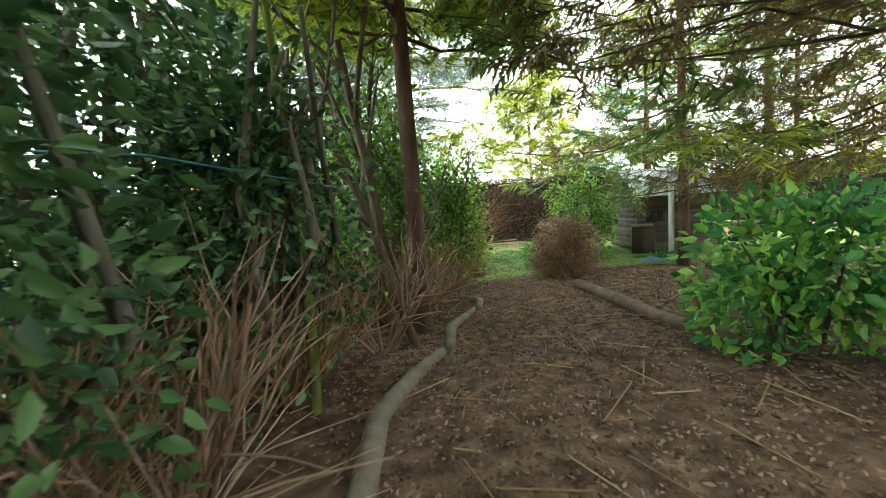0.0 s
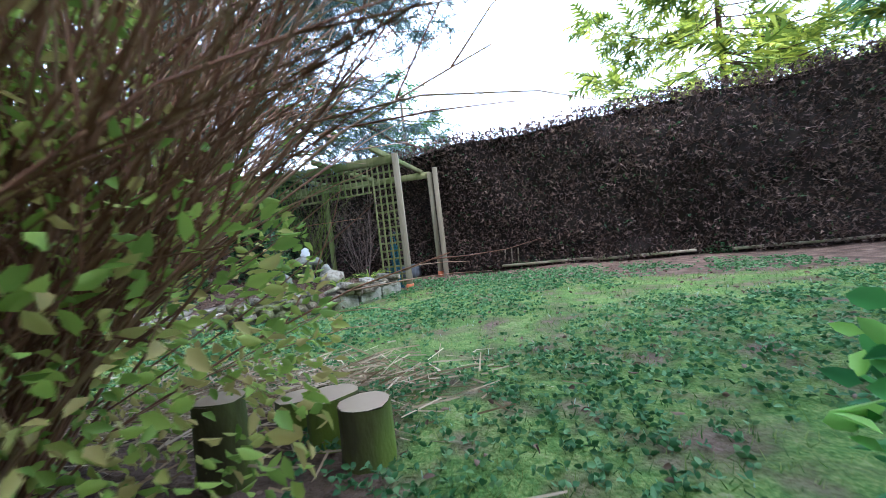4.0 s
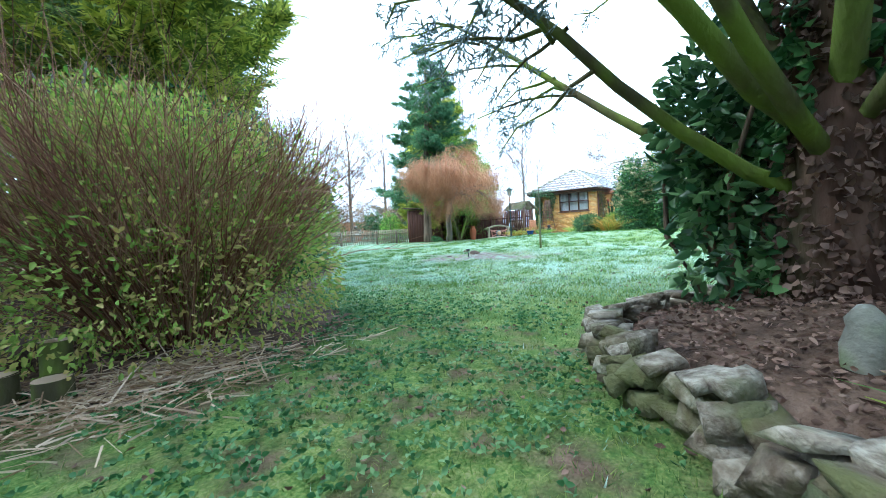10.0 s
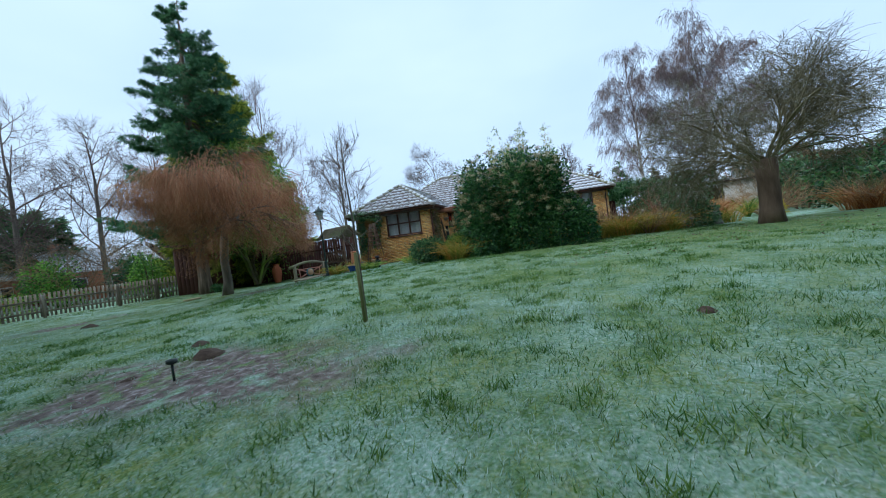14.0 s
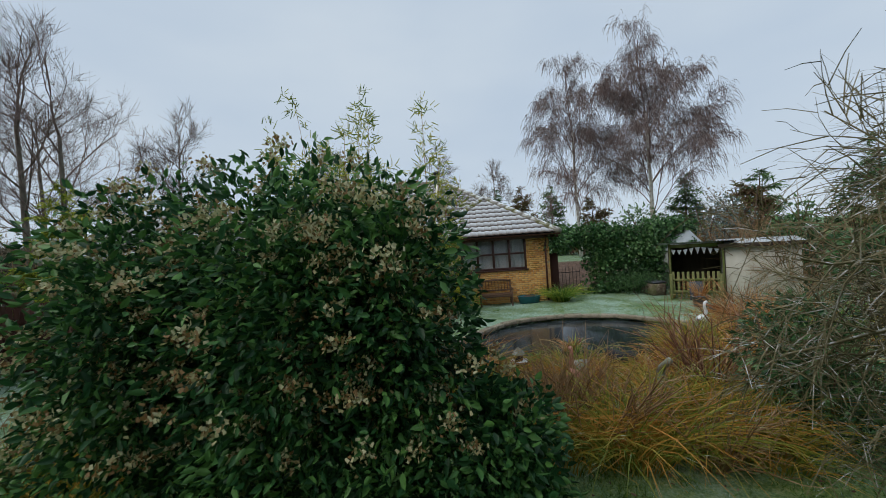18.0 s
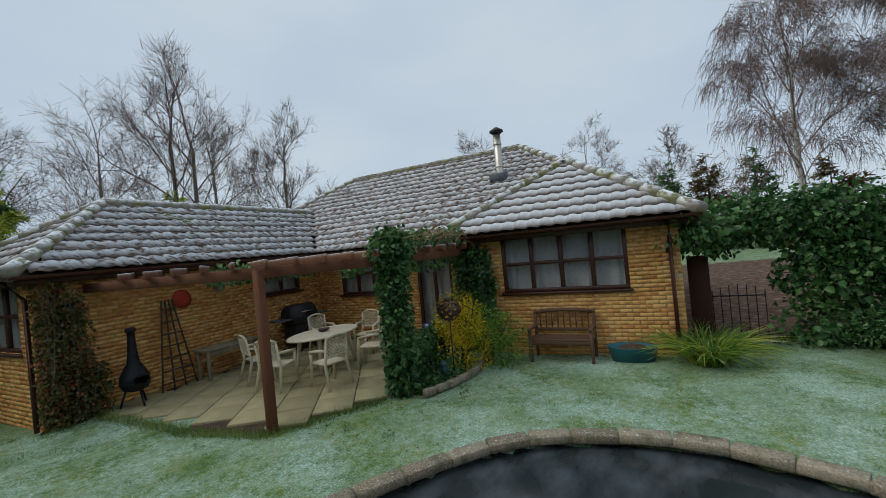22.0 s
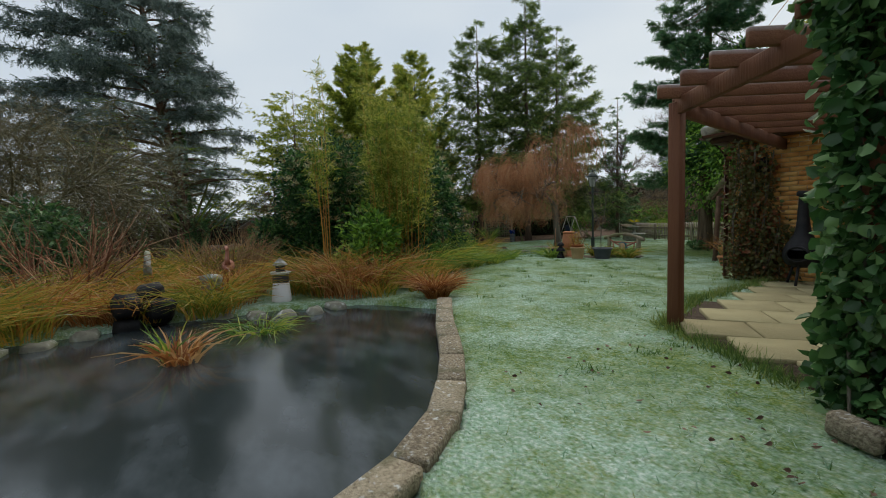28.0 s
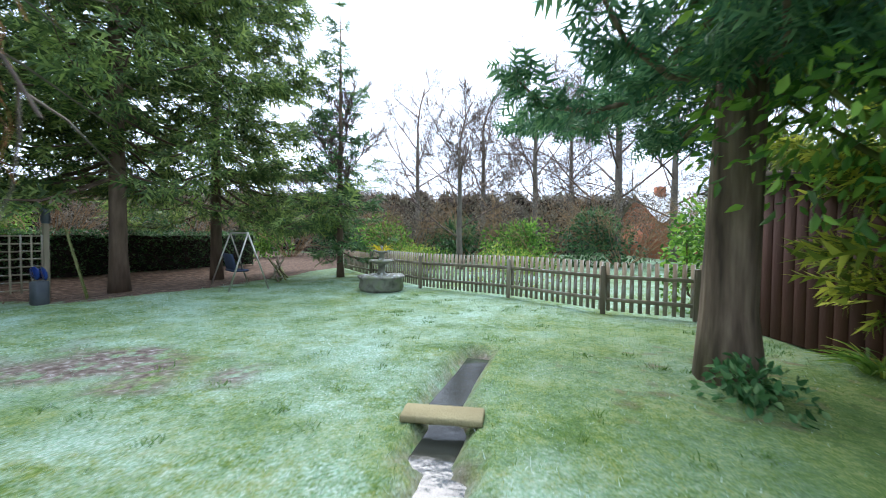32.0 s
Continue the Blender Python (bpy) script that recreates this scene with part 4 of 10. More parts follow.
# the boards under the tiles
under = Pile()
for rn, (x0, x1, y0, y1) in ROOFS.items():
    hw = (y1 - y0) / 2 if rn != "main" else (x1 - x0) / 2
    top = EAVE + PITCH * hw - 0.03
    if rn == "main":
        v = [(x0, y0, EAVE - 0.03), (x1, y0, EAVE - 0.03), (x1, y1, EAVE - 0.03), (x0, y1, EAVE - 0.03), ((x0 + x1) / 2, y0 + hw, top), ((x0 + x1) / 2, y1 - hw, top)]
        under.add(v, [np.array([[1, 2, 5, 4], [3, 0, 4, 5]]), np.array([[0, 1, 4], [2, 3, 5]])])
    else:
        back = x1 - hw - (7.0 if rn == "wing" else 1.0)
        v = [(back, y0, EAVE - 0.03), (x1, y0, EAVE - 0.03), (x1, y1, EAVE - 0.03), (back, y1, EAVE - 0.03), (x1 - hw, (y0 + y1) / 2, top), (back, (y0 + y1) / 2, top)]
        under.add(v, [np.array([[0, 1, 4, 5], [2, 3, 5, 4]]), np.array([[1, 2, 4]])])
part("roof_boarding", make_mesh("roof_boarding", rel(np.concatenate(under.v)), [np.concatenate(g) for g in under.f.values() if g], M["dark_wood"]), house)
# ridge and hip caps, one half-round after another


def cap_line(a, b):
    a, b = np.array(a), np.array(b)
    n = int(np.linalg.norm(b - a) / 0.4)
    for i in range(n):
        p, q = a + (b - a) * i / n, a + (b - a) * (i + 1.06) / n
        cv, cf = tube([p, q], [0.13, 0.115], 9)
        part("ridge_tile", make_mesh("ridge_tile", rel(np.asarray(cv)), cf, M["ridge"], True), house)


wc, wt = (-9.95 - 5.25) / 2, EAVE + PITCH * 2.35
cap_line((-25.25, -5.25, EAVE + 0.03), (-27.6, wc, wt + 0.02))
cap_line((-25.25, -9.95, EAVE + 0.03), (-27.6, wc, wt + 0.02))
cap_line((-27.6, wc, wt + 0.03), (-34.0, wc, wt + 0.03))
bc, bt = (4.1 - 0.95) / 2, EAVE + PITCH * 2.525
cap_line((-30.75, -0.95, EAVE + 0.03), (-33.275, bc, bt + 0.02))
cap_line((-30.75, 4.1, EAVE + 0.03), (-33.275, bc, bt + 0.02))
cap_line((-33.275, bc, bt + 0.03), (-34.2, bc, bt + 0.03))
mt = EAVE + PITCH * 4.35
cap_line((-36, -7.1, mt + 0.03), (-36, -0.25, mt + 0.03))
cap_line((-31.65, -11.45, EAVE + 0.03), (-36, -7.1, mt + 0.02))
cap_line((-32.6, 3.15, EAVE + PITCH * 0.95 + 0.03), (-36, -0.25, mt + 0.02))
# gutters and fascia
gut = []
for a, b in (((-25.2, -9.95), (-25.2, -5.25)), ((-25.25, -5.2), (-31.6, -5.2)), ((-31.6, -5.2), (-31.6, -0.95)), ((-31.6, -1.0), (-30.7, -1.0)), ((-30.7, -0.95), (-30.7, 4.1))):
    gut.append((a, b))
    d = np.array(b) - a
    ln = np.linalg.norm(d)
    prof = [(math.cos(t) * 0.055, -math.sin(t) * 0.055) for t in np.linspace(0, math.pi, 7)]
    nrm = np.array((d[1], -d[0])) / ln
    v = np.array([[p[0] + nrm[0] * o, p[1] + nrm[1] * o, EAVE - 0.01 + z] for p in (np.array(a, float), np.array(b, float)) for o, z in prof])
    hpart("gutter", v, np.array([[i, i + 1, 8 + i, 7 + i] for i in range(6)]), M["gutter"], label="brown plastic gutter", shade=True)
hpart("fascia", *boxes([((-25.35, -25.32), (-9.9, -5.3), (2.93, 3.08)), ((-31.6, -25.35), (-5.33, -5.3), (2.93, 3.08)), ((-31.75, -31.72), (-5.3, -0.95), (2.93, 3.08)), ((-30.85, -30.82), (-0.9, 4.05), (2.93, 3.08))]), M["upvc"])
hpart("soffit", *boxes([((-25.6, -25.35), (-9.9, -5.3), (2.92, 2.94)), ((-31.7, -25.6), (-5.6, -5.33), (2.92, 2.94)), ((-32, -31.75), (-5.3, -0.95), (2.92, 2.94)), ((-31.1, -30.85), (-0.9, 4.05), (2.92, 2.94))]), M["upvc"])
for x, y in ((-31.02, 3.6), (-25.5, -5.5)):
    hpart("downpipe", *tube([(x, y, 0.6), (x, y, 2.7), (x + 0.25, y, 3.02)], 0.035, 10), M["gutter"], shade=True)


def window(name, ax, place, lo, hi, z0, z1, columns, transom, sill=True, label="brown framed window with net curtains"):
    """A window in a wall facing up the axis: frame bars, sill, panes and the curtain behind."""
    w = thing(name, label=label)
    w.parent = house
    mid, fz = (lo + hi) / 2, place - 0.05

    def bar(nm, a, b, c, d, depth=0.07, out=0.0):
        size, cen = ((depth, b - a, d - c), (fz + out, (a + b) / 2, (c + d) / 2)) if ax == 0 else ((b - a, depth, d - c), ((a + b) / 2, fz + out, (c + d) / 2))
        v, f = box(*size, 0.008)
        return hpart(nm, v + cen, f, M["upvc"], w)

    bar("frame_top", lo, hi, z1 - 0.075, z1)
    bar("frame_bottom", lo, hi, z0, z0 + 0.075)
    bar("frame_jamb", lo, lo + 0.075, z0 + 0.075, z1 - 0.075)
    bar("frame_jamb", hi - 0.075, hi, z0 + 0.075, z1 - 0.075)
    edges = np.linspace(lo + 0.04, hi - 0.04, columns + 1)
    for e in edges[1:-1]:
        bar("mullion", e - 0.042, e + 0.042, z0 + 0.075, z1 - 0.075)
    if transom:
        zt = z0 + (z1 - z0) * transom
        for a, b in zip(edges[:-1], edges[1:]):
            bar("transom", a + 0.04, b - 0.04, zt - 0.035, zt + 0.035, 0.055)
    zs = [z0 + 0.06, z0 + (z1 - z0) * transom, z1 - 0.06] if transom else [z0 + 0.06, z1 - 0.06]
    for a, b in zip(edges[:-1], edges[1:]):
        for c, d in zip(zs[:-1], zs[1:]):
            q = fz - 0.015
            v = [(q, a, c), (q, b, c), (q, b, d), (q, a, d)] if ax == 0 else [(b, q, c), (a, q, c), (a, q, d), (b, q, d)]
            pane = hpart("pane", v, np.array([[0, 1, 2, 3]]), M["glass"], w)
            pane.visible_shadow = False
    if sill:
        bar("window_sill", lo - 0.05, hi + 0.05, z0 - 0.05, z0, 0.16, 0.03)
    t = np.linspace(lo, hi, int((hi - lo) / 0.03))
    off = fz - 0.17 + 0.025 * np.sin(t * 34 + np.sin(t * 11) * 2)
    n = len(t)
    zz = np.repeat([[z0], [z1]], n, 1)
    cv = np.stack([np.tile(off, (2, 1)), np.tile(t, (2, 1)), zz], -1) if ax == 0 else np.stack([np.tile(t, (2, 1)), np.tile(off, (2, 1)), zz], -1)
    hpart("net_curtain", cv.reshape(-1, 3), np.array([[i, i + 1, n + i + 1, n + i] for i in range(n - 1)]), M["curtain"], w, "white patterned net curtain", True)
    return w


window("window_bay", 0, -31.1, 0.45, 2.9, 1.81, 3.0, 4, 0.5)
window("window_court", 0, -32.0, -4.75, -3.05, 1.83, 3.0, 3, 0.5)
window("window_wing_end", 0, -25.6, -7.95, -6.1, 1.80, 3.0, 3, 0.52)
window("window_wing_side", 1, -5.6, -31.25, -30.0, 2.12, 3.0, 2, 0.5, label="small brown framed kitchen window, dark inside")
window("patio_door", 0, -32.0, -2.2, -1.2, 0.66, 2.85, 2, 0, sill=False, label="brown framed glazed patio door with curtains")
flue = thing("chimney_flue", -34.2, -0.42, EAVE + PITCH * 2.55, "stainless steel flue with black cowl on the tile roof")
flue.parent = house
flue.location = (-34.2 - HX, -0.42 - HY, 4.7 - FLOOR)
part("flashing", make_mesh("flashing", *box(0.5, 0.5, 0.3, 0.05), M["pot_grey"]), flue).location = (0.05, 0, 0.02)
part("pipe", make_mesh("pipe", *lathe([(0.11, 0), (0.11, 1.32), (0.0, 1.32)], 16), M["steel"], True), flue)
for z in (0.35, 1.0):
    part("band", make_mesh("band", *lathe([(0.113, z), (0.122, z + 0.01), (0.122, z + 0.05), (0.113, z + 0.06)], 16), M["steel"], True), flue)
part("cowl", make_mesh("cowl", *lathe([(0.13, 1.34), (0.2, 1.38), (0.2, 1.42), (0.05, 1.52), (0, 1.52)], 16), M["black_paint"], True), flue, "black round cowl")

# ---- plants ----
def branching(pile, start, direction, length, radius, levels, rnd, spread=0.6, kids=4, bend=0.25, lift=0.15, sides=(8, 6, 4, 3, 3), ratio=0.62, wiggle=0.08, tips=None, droop=0.0, keep_low=0.25):
    """A limb with its side limbs, level by level."""
    steps = 5 if levels > 1 else 4 if levels else 3
    p, d = np.array(start, float), unit(np.array(direction, float))
    pts, dirs = [p], [d]
    turn = rnd.normal(size=3) * bend
    for i in range(steps):
        d = unit(d + turn / steps + rnd.normal(size=3) * wiggle + np.array((0, 0, lift - droop * (i / steps))) / steps)
        p = p + d * length / steps
        pts.append(p)
        dirs.append(d)
    depth = 4 - levels if levels < 5 else 0
    rad = radius * np.linspace(1, 0.45 if levels else 0.3, steps + 1)
    pile.add(*tube(pts, rad, sides[min(depth, 4)], levels > 2))
    if levels == 0:
        if tips is not None:
            tips.append((pts, dirs))
        return
    twigs = kids + (2 if levels == 1 and depth < 4 and kids > 3 else 0)
    for i in range(twigs):
        t = keep_low + (1 - keep_low) * (i + rnd.random() * 0.8) / twigs
        a = min(steps - 1, int(t * steps))
        base = pts[a] + (pts[a + 1] - pts[a]) * (t * steps - a)
        side = unit(np.cross(dirs[a], rnd.normal(size=3)))
        nd = unit(dirs[a] * (1 - spread * 0.55) + side * spread)
        branching(pile, base, nd, length * ratio * (1.1 - 0.35 * t) * (0.8 + 0.4 * rnd.random()), max(0.004, radius * (0.62 - 0.25 * t)), levels - 1, rnd, spread, kids, bend, lift, sides, ratio, wiggle, tips, droop, keep_low)


def twig_veil(pile, tips, rnd, n, length, width, fall=0.0):
    """The finest shoots of a bare crown, thin ribbons off the last twigs; fall lets them hang."""
    k = rnd.integers(0, len(tips), n)
    line = np.array([tips[i][0] for i in k])
    ahead = np.array([tips[i][1][-1] for i in k])
    steps = line.shape[1] - 1
    q = 0.15 + 0.85 * rnd.random(n)
    a = np.minimum(steps - 1, (q * steps).astype(int))
    base = line[np.arange(n), a] + (line[np.arange(n), a + 1] - line[np.arange(n), a]) * (q * steps - a)[:, None]
    d = unit(ahead * 0.9 + rnd.normal(size=(n, 3)) * 0.55 + (0, 0, 0.25 - 0.4 * fall))
    ln = (length * (0.5 + 1.0 * rnd.random(n)))[:, None, None]
    u = np.linspace(0, 1, 3)[None, :, None]
    pts = base[:, None] + d[:, None] * u * ln * (1 - 0.35 * fall * u) - np.array((0, 0, 1.0)) * fall * u ** 1.7 * ln
    strips(pile, pts, np.full((n, 3), width) * np.linspace(1, 0.5, 3))


def bare_tree(x, y, h, label, seed, spread=0.55, trunk=0.013, bark="bark_grey", twig="twig", lift=0.25, droop=0.0, kids=5, lean=(0, 0), levels=4, name="bare_tree", group="bare winter trees", veil=3000, fall=0.0, fine_w=0.02):
    rnd = np.random.default_rng(seed)
    t = thing(name, x, y, ground_at(x, y) - 0.05, label, "tree", group)
    wood, fine = Pile(), Pile()
    r, tips = h * trunk, []
    pts = [np.array((0, 0, 0.0))]
    for i in range(6):
        pts.append(pts[-1] + np.array((rnd.normal() * 0.02 + lean[0], rnd.normal() * 0.02 + lean[1], 1)) * h * 0.12)
    wood.add(*tube(pts, r * np.linspace(1.15, 0.5, 7), 9))
    n = 9 if levels > 3 else 7
    for i in range(n):
        q = 1.6 + (i / n) * 4.2
        a = min(5, int(q))
        base = pts[a] + (pts[a + 1] - pts[a]) * (q - a)
        ang = i * 2.4 + rnd.random()
        up = 0.5 + 0.7 * i / n
        d = np.array((math.cos(ang) * spread * 1.6, math.sin(ang) * spread * 1.6, up))
        branching(fine, base, d, h * (0.40 - 0.13 * i / n), r * 0.28, levels - 2, rnd, spread, kids, 0.3, lift, (6, 5, 4, 3, 3), droop=droop, ratio=0.58, tips=tips)
    branching(fine, pts[-1], (0, 0, 1), h * 0.30, r * 0.40, levels - 2, rnd, spread, kids, 0.3, lift, (6, 5, 4, 3, 3), droop=droop, tips=tips)
    twig_veil(fine, tips, rnd, veil, h * 0.05, fine_w, fall)
    part("trunk", wood.mesh("trunk", M[bark], True), t)
    tagged(part("crown", fine.mesh("crown", M[twig]), t), kind="stuff")
    return t


def conifer(x, y, h, r, label, seed, leaf="fir", bark="bark", clear=0.06, dens=1.0, droop=0.25, upturn=0.25, top=1.2, spray=0.42, trunk=0.022, name="conifer", shape=0.85, wild=0.25, group="garden conifers", dead=0.0, fill=1.0, flat=0.8, broad=0.8, pairs=4, lean=(0, 0)):
    """A trunk with tiers of limbs, each hung with flat ragged sprays."""
    rnd = np.random.default_rng(seed)
    t = thing(name, x, y, ground_at(x, y) - 0.05, label, "tree", group)
    wood, fine, brown, limbs = Pile(), Pile(), Pile(), Pile()
    wood.add(*tube([(0, 0, 0), (0.02, 0, h * 0.06), (lean[0] * 0.4, lean[1] * 0.4 + 0.02, h * 0.5), (lean[0], lean[1], h)], np.array([1.3, 1.0, 0.6, 0.06]) * h * trunk, 10))
    tiers = int(h * 3.6 * dens ** 0.5)
    P, A, L = [], [], []
    for i in range(tiers):
        u = (i + rnd.random()) / tiers
        z = h * (clear + (1 - clear) * u)
        reach = r * (1 - u) ** shape * (0.75 + 0.5 * rnd.random()) + 0.15
        for _ in range(2 if u > 0.85 else 3):
            a = rnd.random() * 6.283
            out = np.array((math.cos(a), math.sin(a), 0))
            s = np.linspace(0, 1, 6)[:, None]
            line = out * s * reach + np.array((0, 0, 1)) * (z + (upturn * s ** 2 - droop * np.sin(s * 2.2)) * reach)
            line = line + rnd.normal(size=(6, 3)) * 0.03 * reach * s + np.array((lean[0], lean[1], 0)) * z / h
            limbs.add(*tube(line, h * trunk * 0.22 * (1 - 0.75 * u) * np.linspace(1, 0.2, 6), 4, False))
            n = int((8 + 26 * reach) * dens * fill)
            q = rnd.random(n) ** 0.7 * 0.88 + 0.12
            k = np.minimum(4, (q * 5).astype(int))
            hand = np.where(rnd.random(n) < 0.5, -1.0, 1.0)[:, None]
            across = np.array((-out[1], out[0], 0)) * hand
            base = line[k] + (line[k + 1] - line[k]) * (q * 5 - k)[:, None]
            base = base + across * (rnd.random((n, 1)) * 0.30 * reach * (1.15 - q[:, None])) + rnd.normal(size=(n, 3)) * np.array((1, 1, 0.7)) * 0.03 * reach
            d = out * 0.7 + across * 0.55 + rnd.normal(size=(n, 3)) * (0.18 + wild) + np.array((0, 0, upturn * 1.2 - 0.3))
            P.append(base), A.append(d), L.append(spray * (0.6 + 0.8 * rnd.random(n)) * (0.75 + 0.25 * min(1.5, reach)))
    P, A, L = np.concatenate(P), np.concatenate(A), np.concatenate(L)
    if dead:
        low = (P[:, 2] < h * dead) & (np.linalg.norm(P[:, :2], axis=1) < r * 0.75)
        fronds(brown, P[low], A[low], L[low], L[low] * 0.7, rnd, flat, pairs, 0.1)
        P, A, L = P[~low], A[~low], L[~low]
    fronds(fine, P, A, L, L * broad, rnd, flat, pairs)
    part("trunk", wood.mesh("trunk", M[bark], True), t)
    tagged(part("branchwork", limbs.mesh("branchwork", M[bark], True), t), kind="stuff")
    tagged(part("crown", fine.mesh("crown", M[leaf]), t), kind="stuff")
    if dead and brown.n:
        tagged(part("dead_spray", brown.mesh("dead_spray", M["fir_brown"]), t, "dry brown inner sprays"), kind="stuff")
    return t


def blob_points(rnd, n, radii, lumps=9, depth=0.35, flat=True):
    """Points near the skin of an uneven, lumpy rounded body, with their outward directions."""
    c = unit(rnd.normal(size=(lumps, 3))) * 0.55 * rnd.random((lumps, 1)) ** 0.4
    if flat:
        c[:, 2] = np.abs(c[:, 2]) * 1.1 - 0.15
        low = np.arange(lumps) % 3 == 0
        ring = np.arange(lumps) * 2.4
        c[low] = np.stack([0.5 * np.cos(ring), 0.5 * np.sin(ring), np.full(lumps, -0.55)], -1)[low]
    size = 0.42 + 0.22 * rnd.random(lumps)
    k = rnd.integers(0, lumps, n)
    d = unit(rnd.normal(size=(n, 3)))
    p = c[k] + d * (size[k] * (1 - depth * rnd.random(n) ** 1.6))[:, None]
    return p * radii, unit(d / np.asarray(radii) + 0.4 * unit(p) / np.asarray(radii))


def shrub(x, y, h, rx, ry, label, seed, leaf, size, count, name="shrub", stem="bark", width=0.5, turn=0.0, lumps=12, hang=0.2, flowers=0, group="", category="shrub", stems=14, z=None, shape="leaf", depth=0.35, flower_mat="flower", lift=0.0):
    """Several stems from the root and a lumpy body of leaves."""
    rnd = np.random.default_rng(seed)
    t = thing(name, x, y, (ground_at(x, y) if z is None else z) - 0.03, label, category, group, turn=turn)
    fine, wood = Pile(), Pile()
    p, d = blob_points(rnd, count, (rx, ry, h * 0.5), lumps, depth)
    p[:, 2] += h * 0.5 + lift
    ok = p[:, 2] > 0.03
    p, d = p[ok], d[ok]
    d = d + rnd.normal(size=d.shape) * 0.55 - np.array((0, 0, hang))
    ln = size * (0.65 + 0.7 * rnd.random(len(p)))
    leaves(fine, p, d, ln, ln * width, 0.2, 0.15, shape)
    for i in range(stems):
        a, q = rnd.random() * 6.28, 0.3 + 0.6 * rnd.random()
        e = np.array((math.cos(a) * rx * q * 0.9, math.sin(a) * ry * q * 0.9, h * (0.5 + 0.35 * rnd.random())))
        b = np.array((math.cos(a) * rx * 0.15, math.sin(a) * ry * 0.15, 0))
        m = (b + e) / 2 + rnd.normal(size=3) * 0.08 * h
        wood.add(*tube([b, m, e], h * np.array((0.014, 0.01, 0.004)), 5, False))
    if stems:
        tagged(part("stem", wood.mesh("stem", M[stem], True), t), kind="stuff")
    part("foliage", fine.mesh("foliage", M[leaf]), t)
    if flowers:
        bloom = Pile()
        p, d = blob_points(np.random.default_rng(seed), flowers, (rx * 1.02, ry * 1.02, h * 0.51), lumps, 0.02)
        p[:, 2] += h * 0.5
        ok = p[:, 2] > h * 0.3
        for c, e in zip(p[ok], d[ok]):
            n = 46
            g = rnd.normal(size=(n, 3)) * (0.05, 0.05, 0.028) + e * 0.06 + c
            leaves(bloom, g, rnd.normal(size=(n, 3)) + (0, 0, 0.7), 0.03, 0.022, 0.2, 0.1, "blade")
        part("flower_head", bloom.mesh("flower_head", M[flower_mat]), t, "clusters of small cream flowers and rusty buds")
    return t


def blades(pile, rnd, cx, cy, cz, n, height, radius, bend=0.7, width=0.012, spread=0.5, k=5):
    """A tuft of arching blades."""
    a = rnd.random(n) * 6.283
    r = np.sqrt(rnd.random(n)) * radius
    base = np.stack([cx + r * np.cos(a), cy + r * np.sin(a), np.full(n, cz)], -1)
    a2 = a + rnd.normal(size=n) * 0.7
    out = np.stack([np.cos(a2), np.sin(a2), np.zeros(n)], -1)
    h = height * (0.55 + 0.6 * rnd.random(n))
    s = np.linspace(0, 1, k)[None, :, None]
    b = (bend * (0.4 + rnd.random(n)))[:, None, None]
    lean = (spread * rnd.random(n))[:, None, None]
    pts = base[:, None] + out[:, None] * (lean * s + b * s ** 2.2) * h[:, None, None] + np.array((0, 0, 1.0)) * h[:, None, None] * (s - 0.55 * b * s ** 2.6)
    w = width * (0.6 + 0.8 * rnd.random(n))[:, None] * np.array([0.8, 1, 0.9, 0.6, 0.12][:k])[None]
    strips(pile, pts, w)


def tuft(x, y, label, seed, mat, n=160, height=0.7, radius=0.25, bend=0.7, width=0.014, name="grass_clump", group="pond side grasses", z=None, clumps=1, reach=0.0, category="grass"):
    rnd = np.random.default_rng(seed)
    p = Pile()
    z = (ground_at(x, y) if z is None else z) - 0.03
    for i in range(clumps):
        a, r = rnd.random() * 6.28, reach * math.sqrt(rnd.random())
        blades(p, rnd, r * math.cos(a), r * math.sin(a), 0, n // clumps, height * (0.75 + 0.5 * rnd.random()), radius, bend, width)
    ob = solo(name, p.mesh(name, M[mat]), label, category, group)
    ob.location = (x, y, z)
    return ob

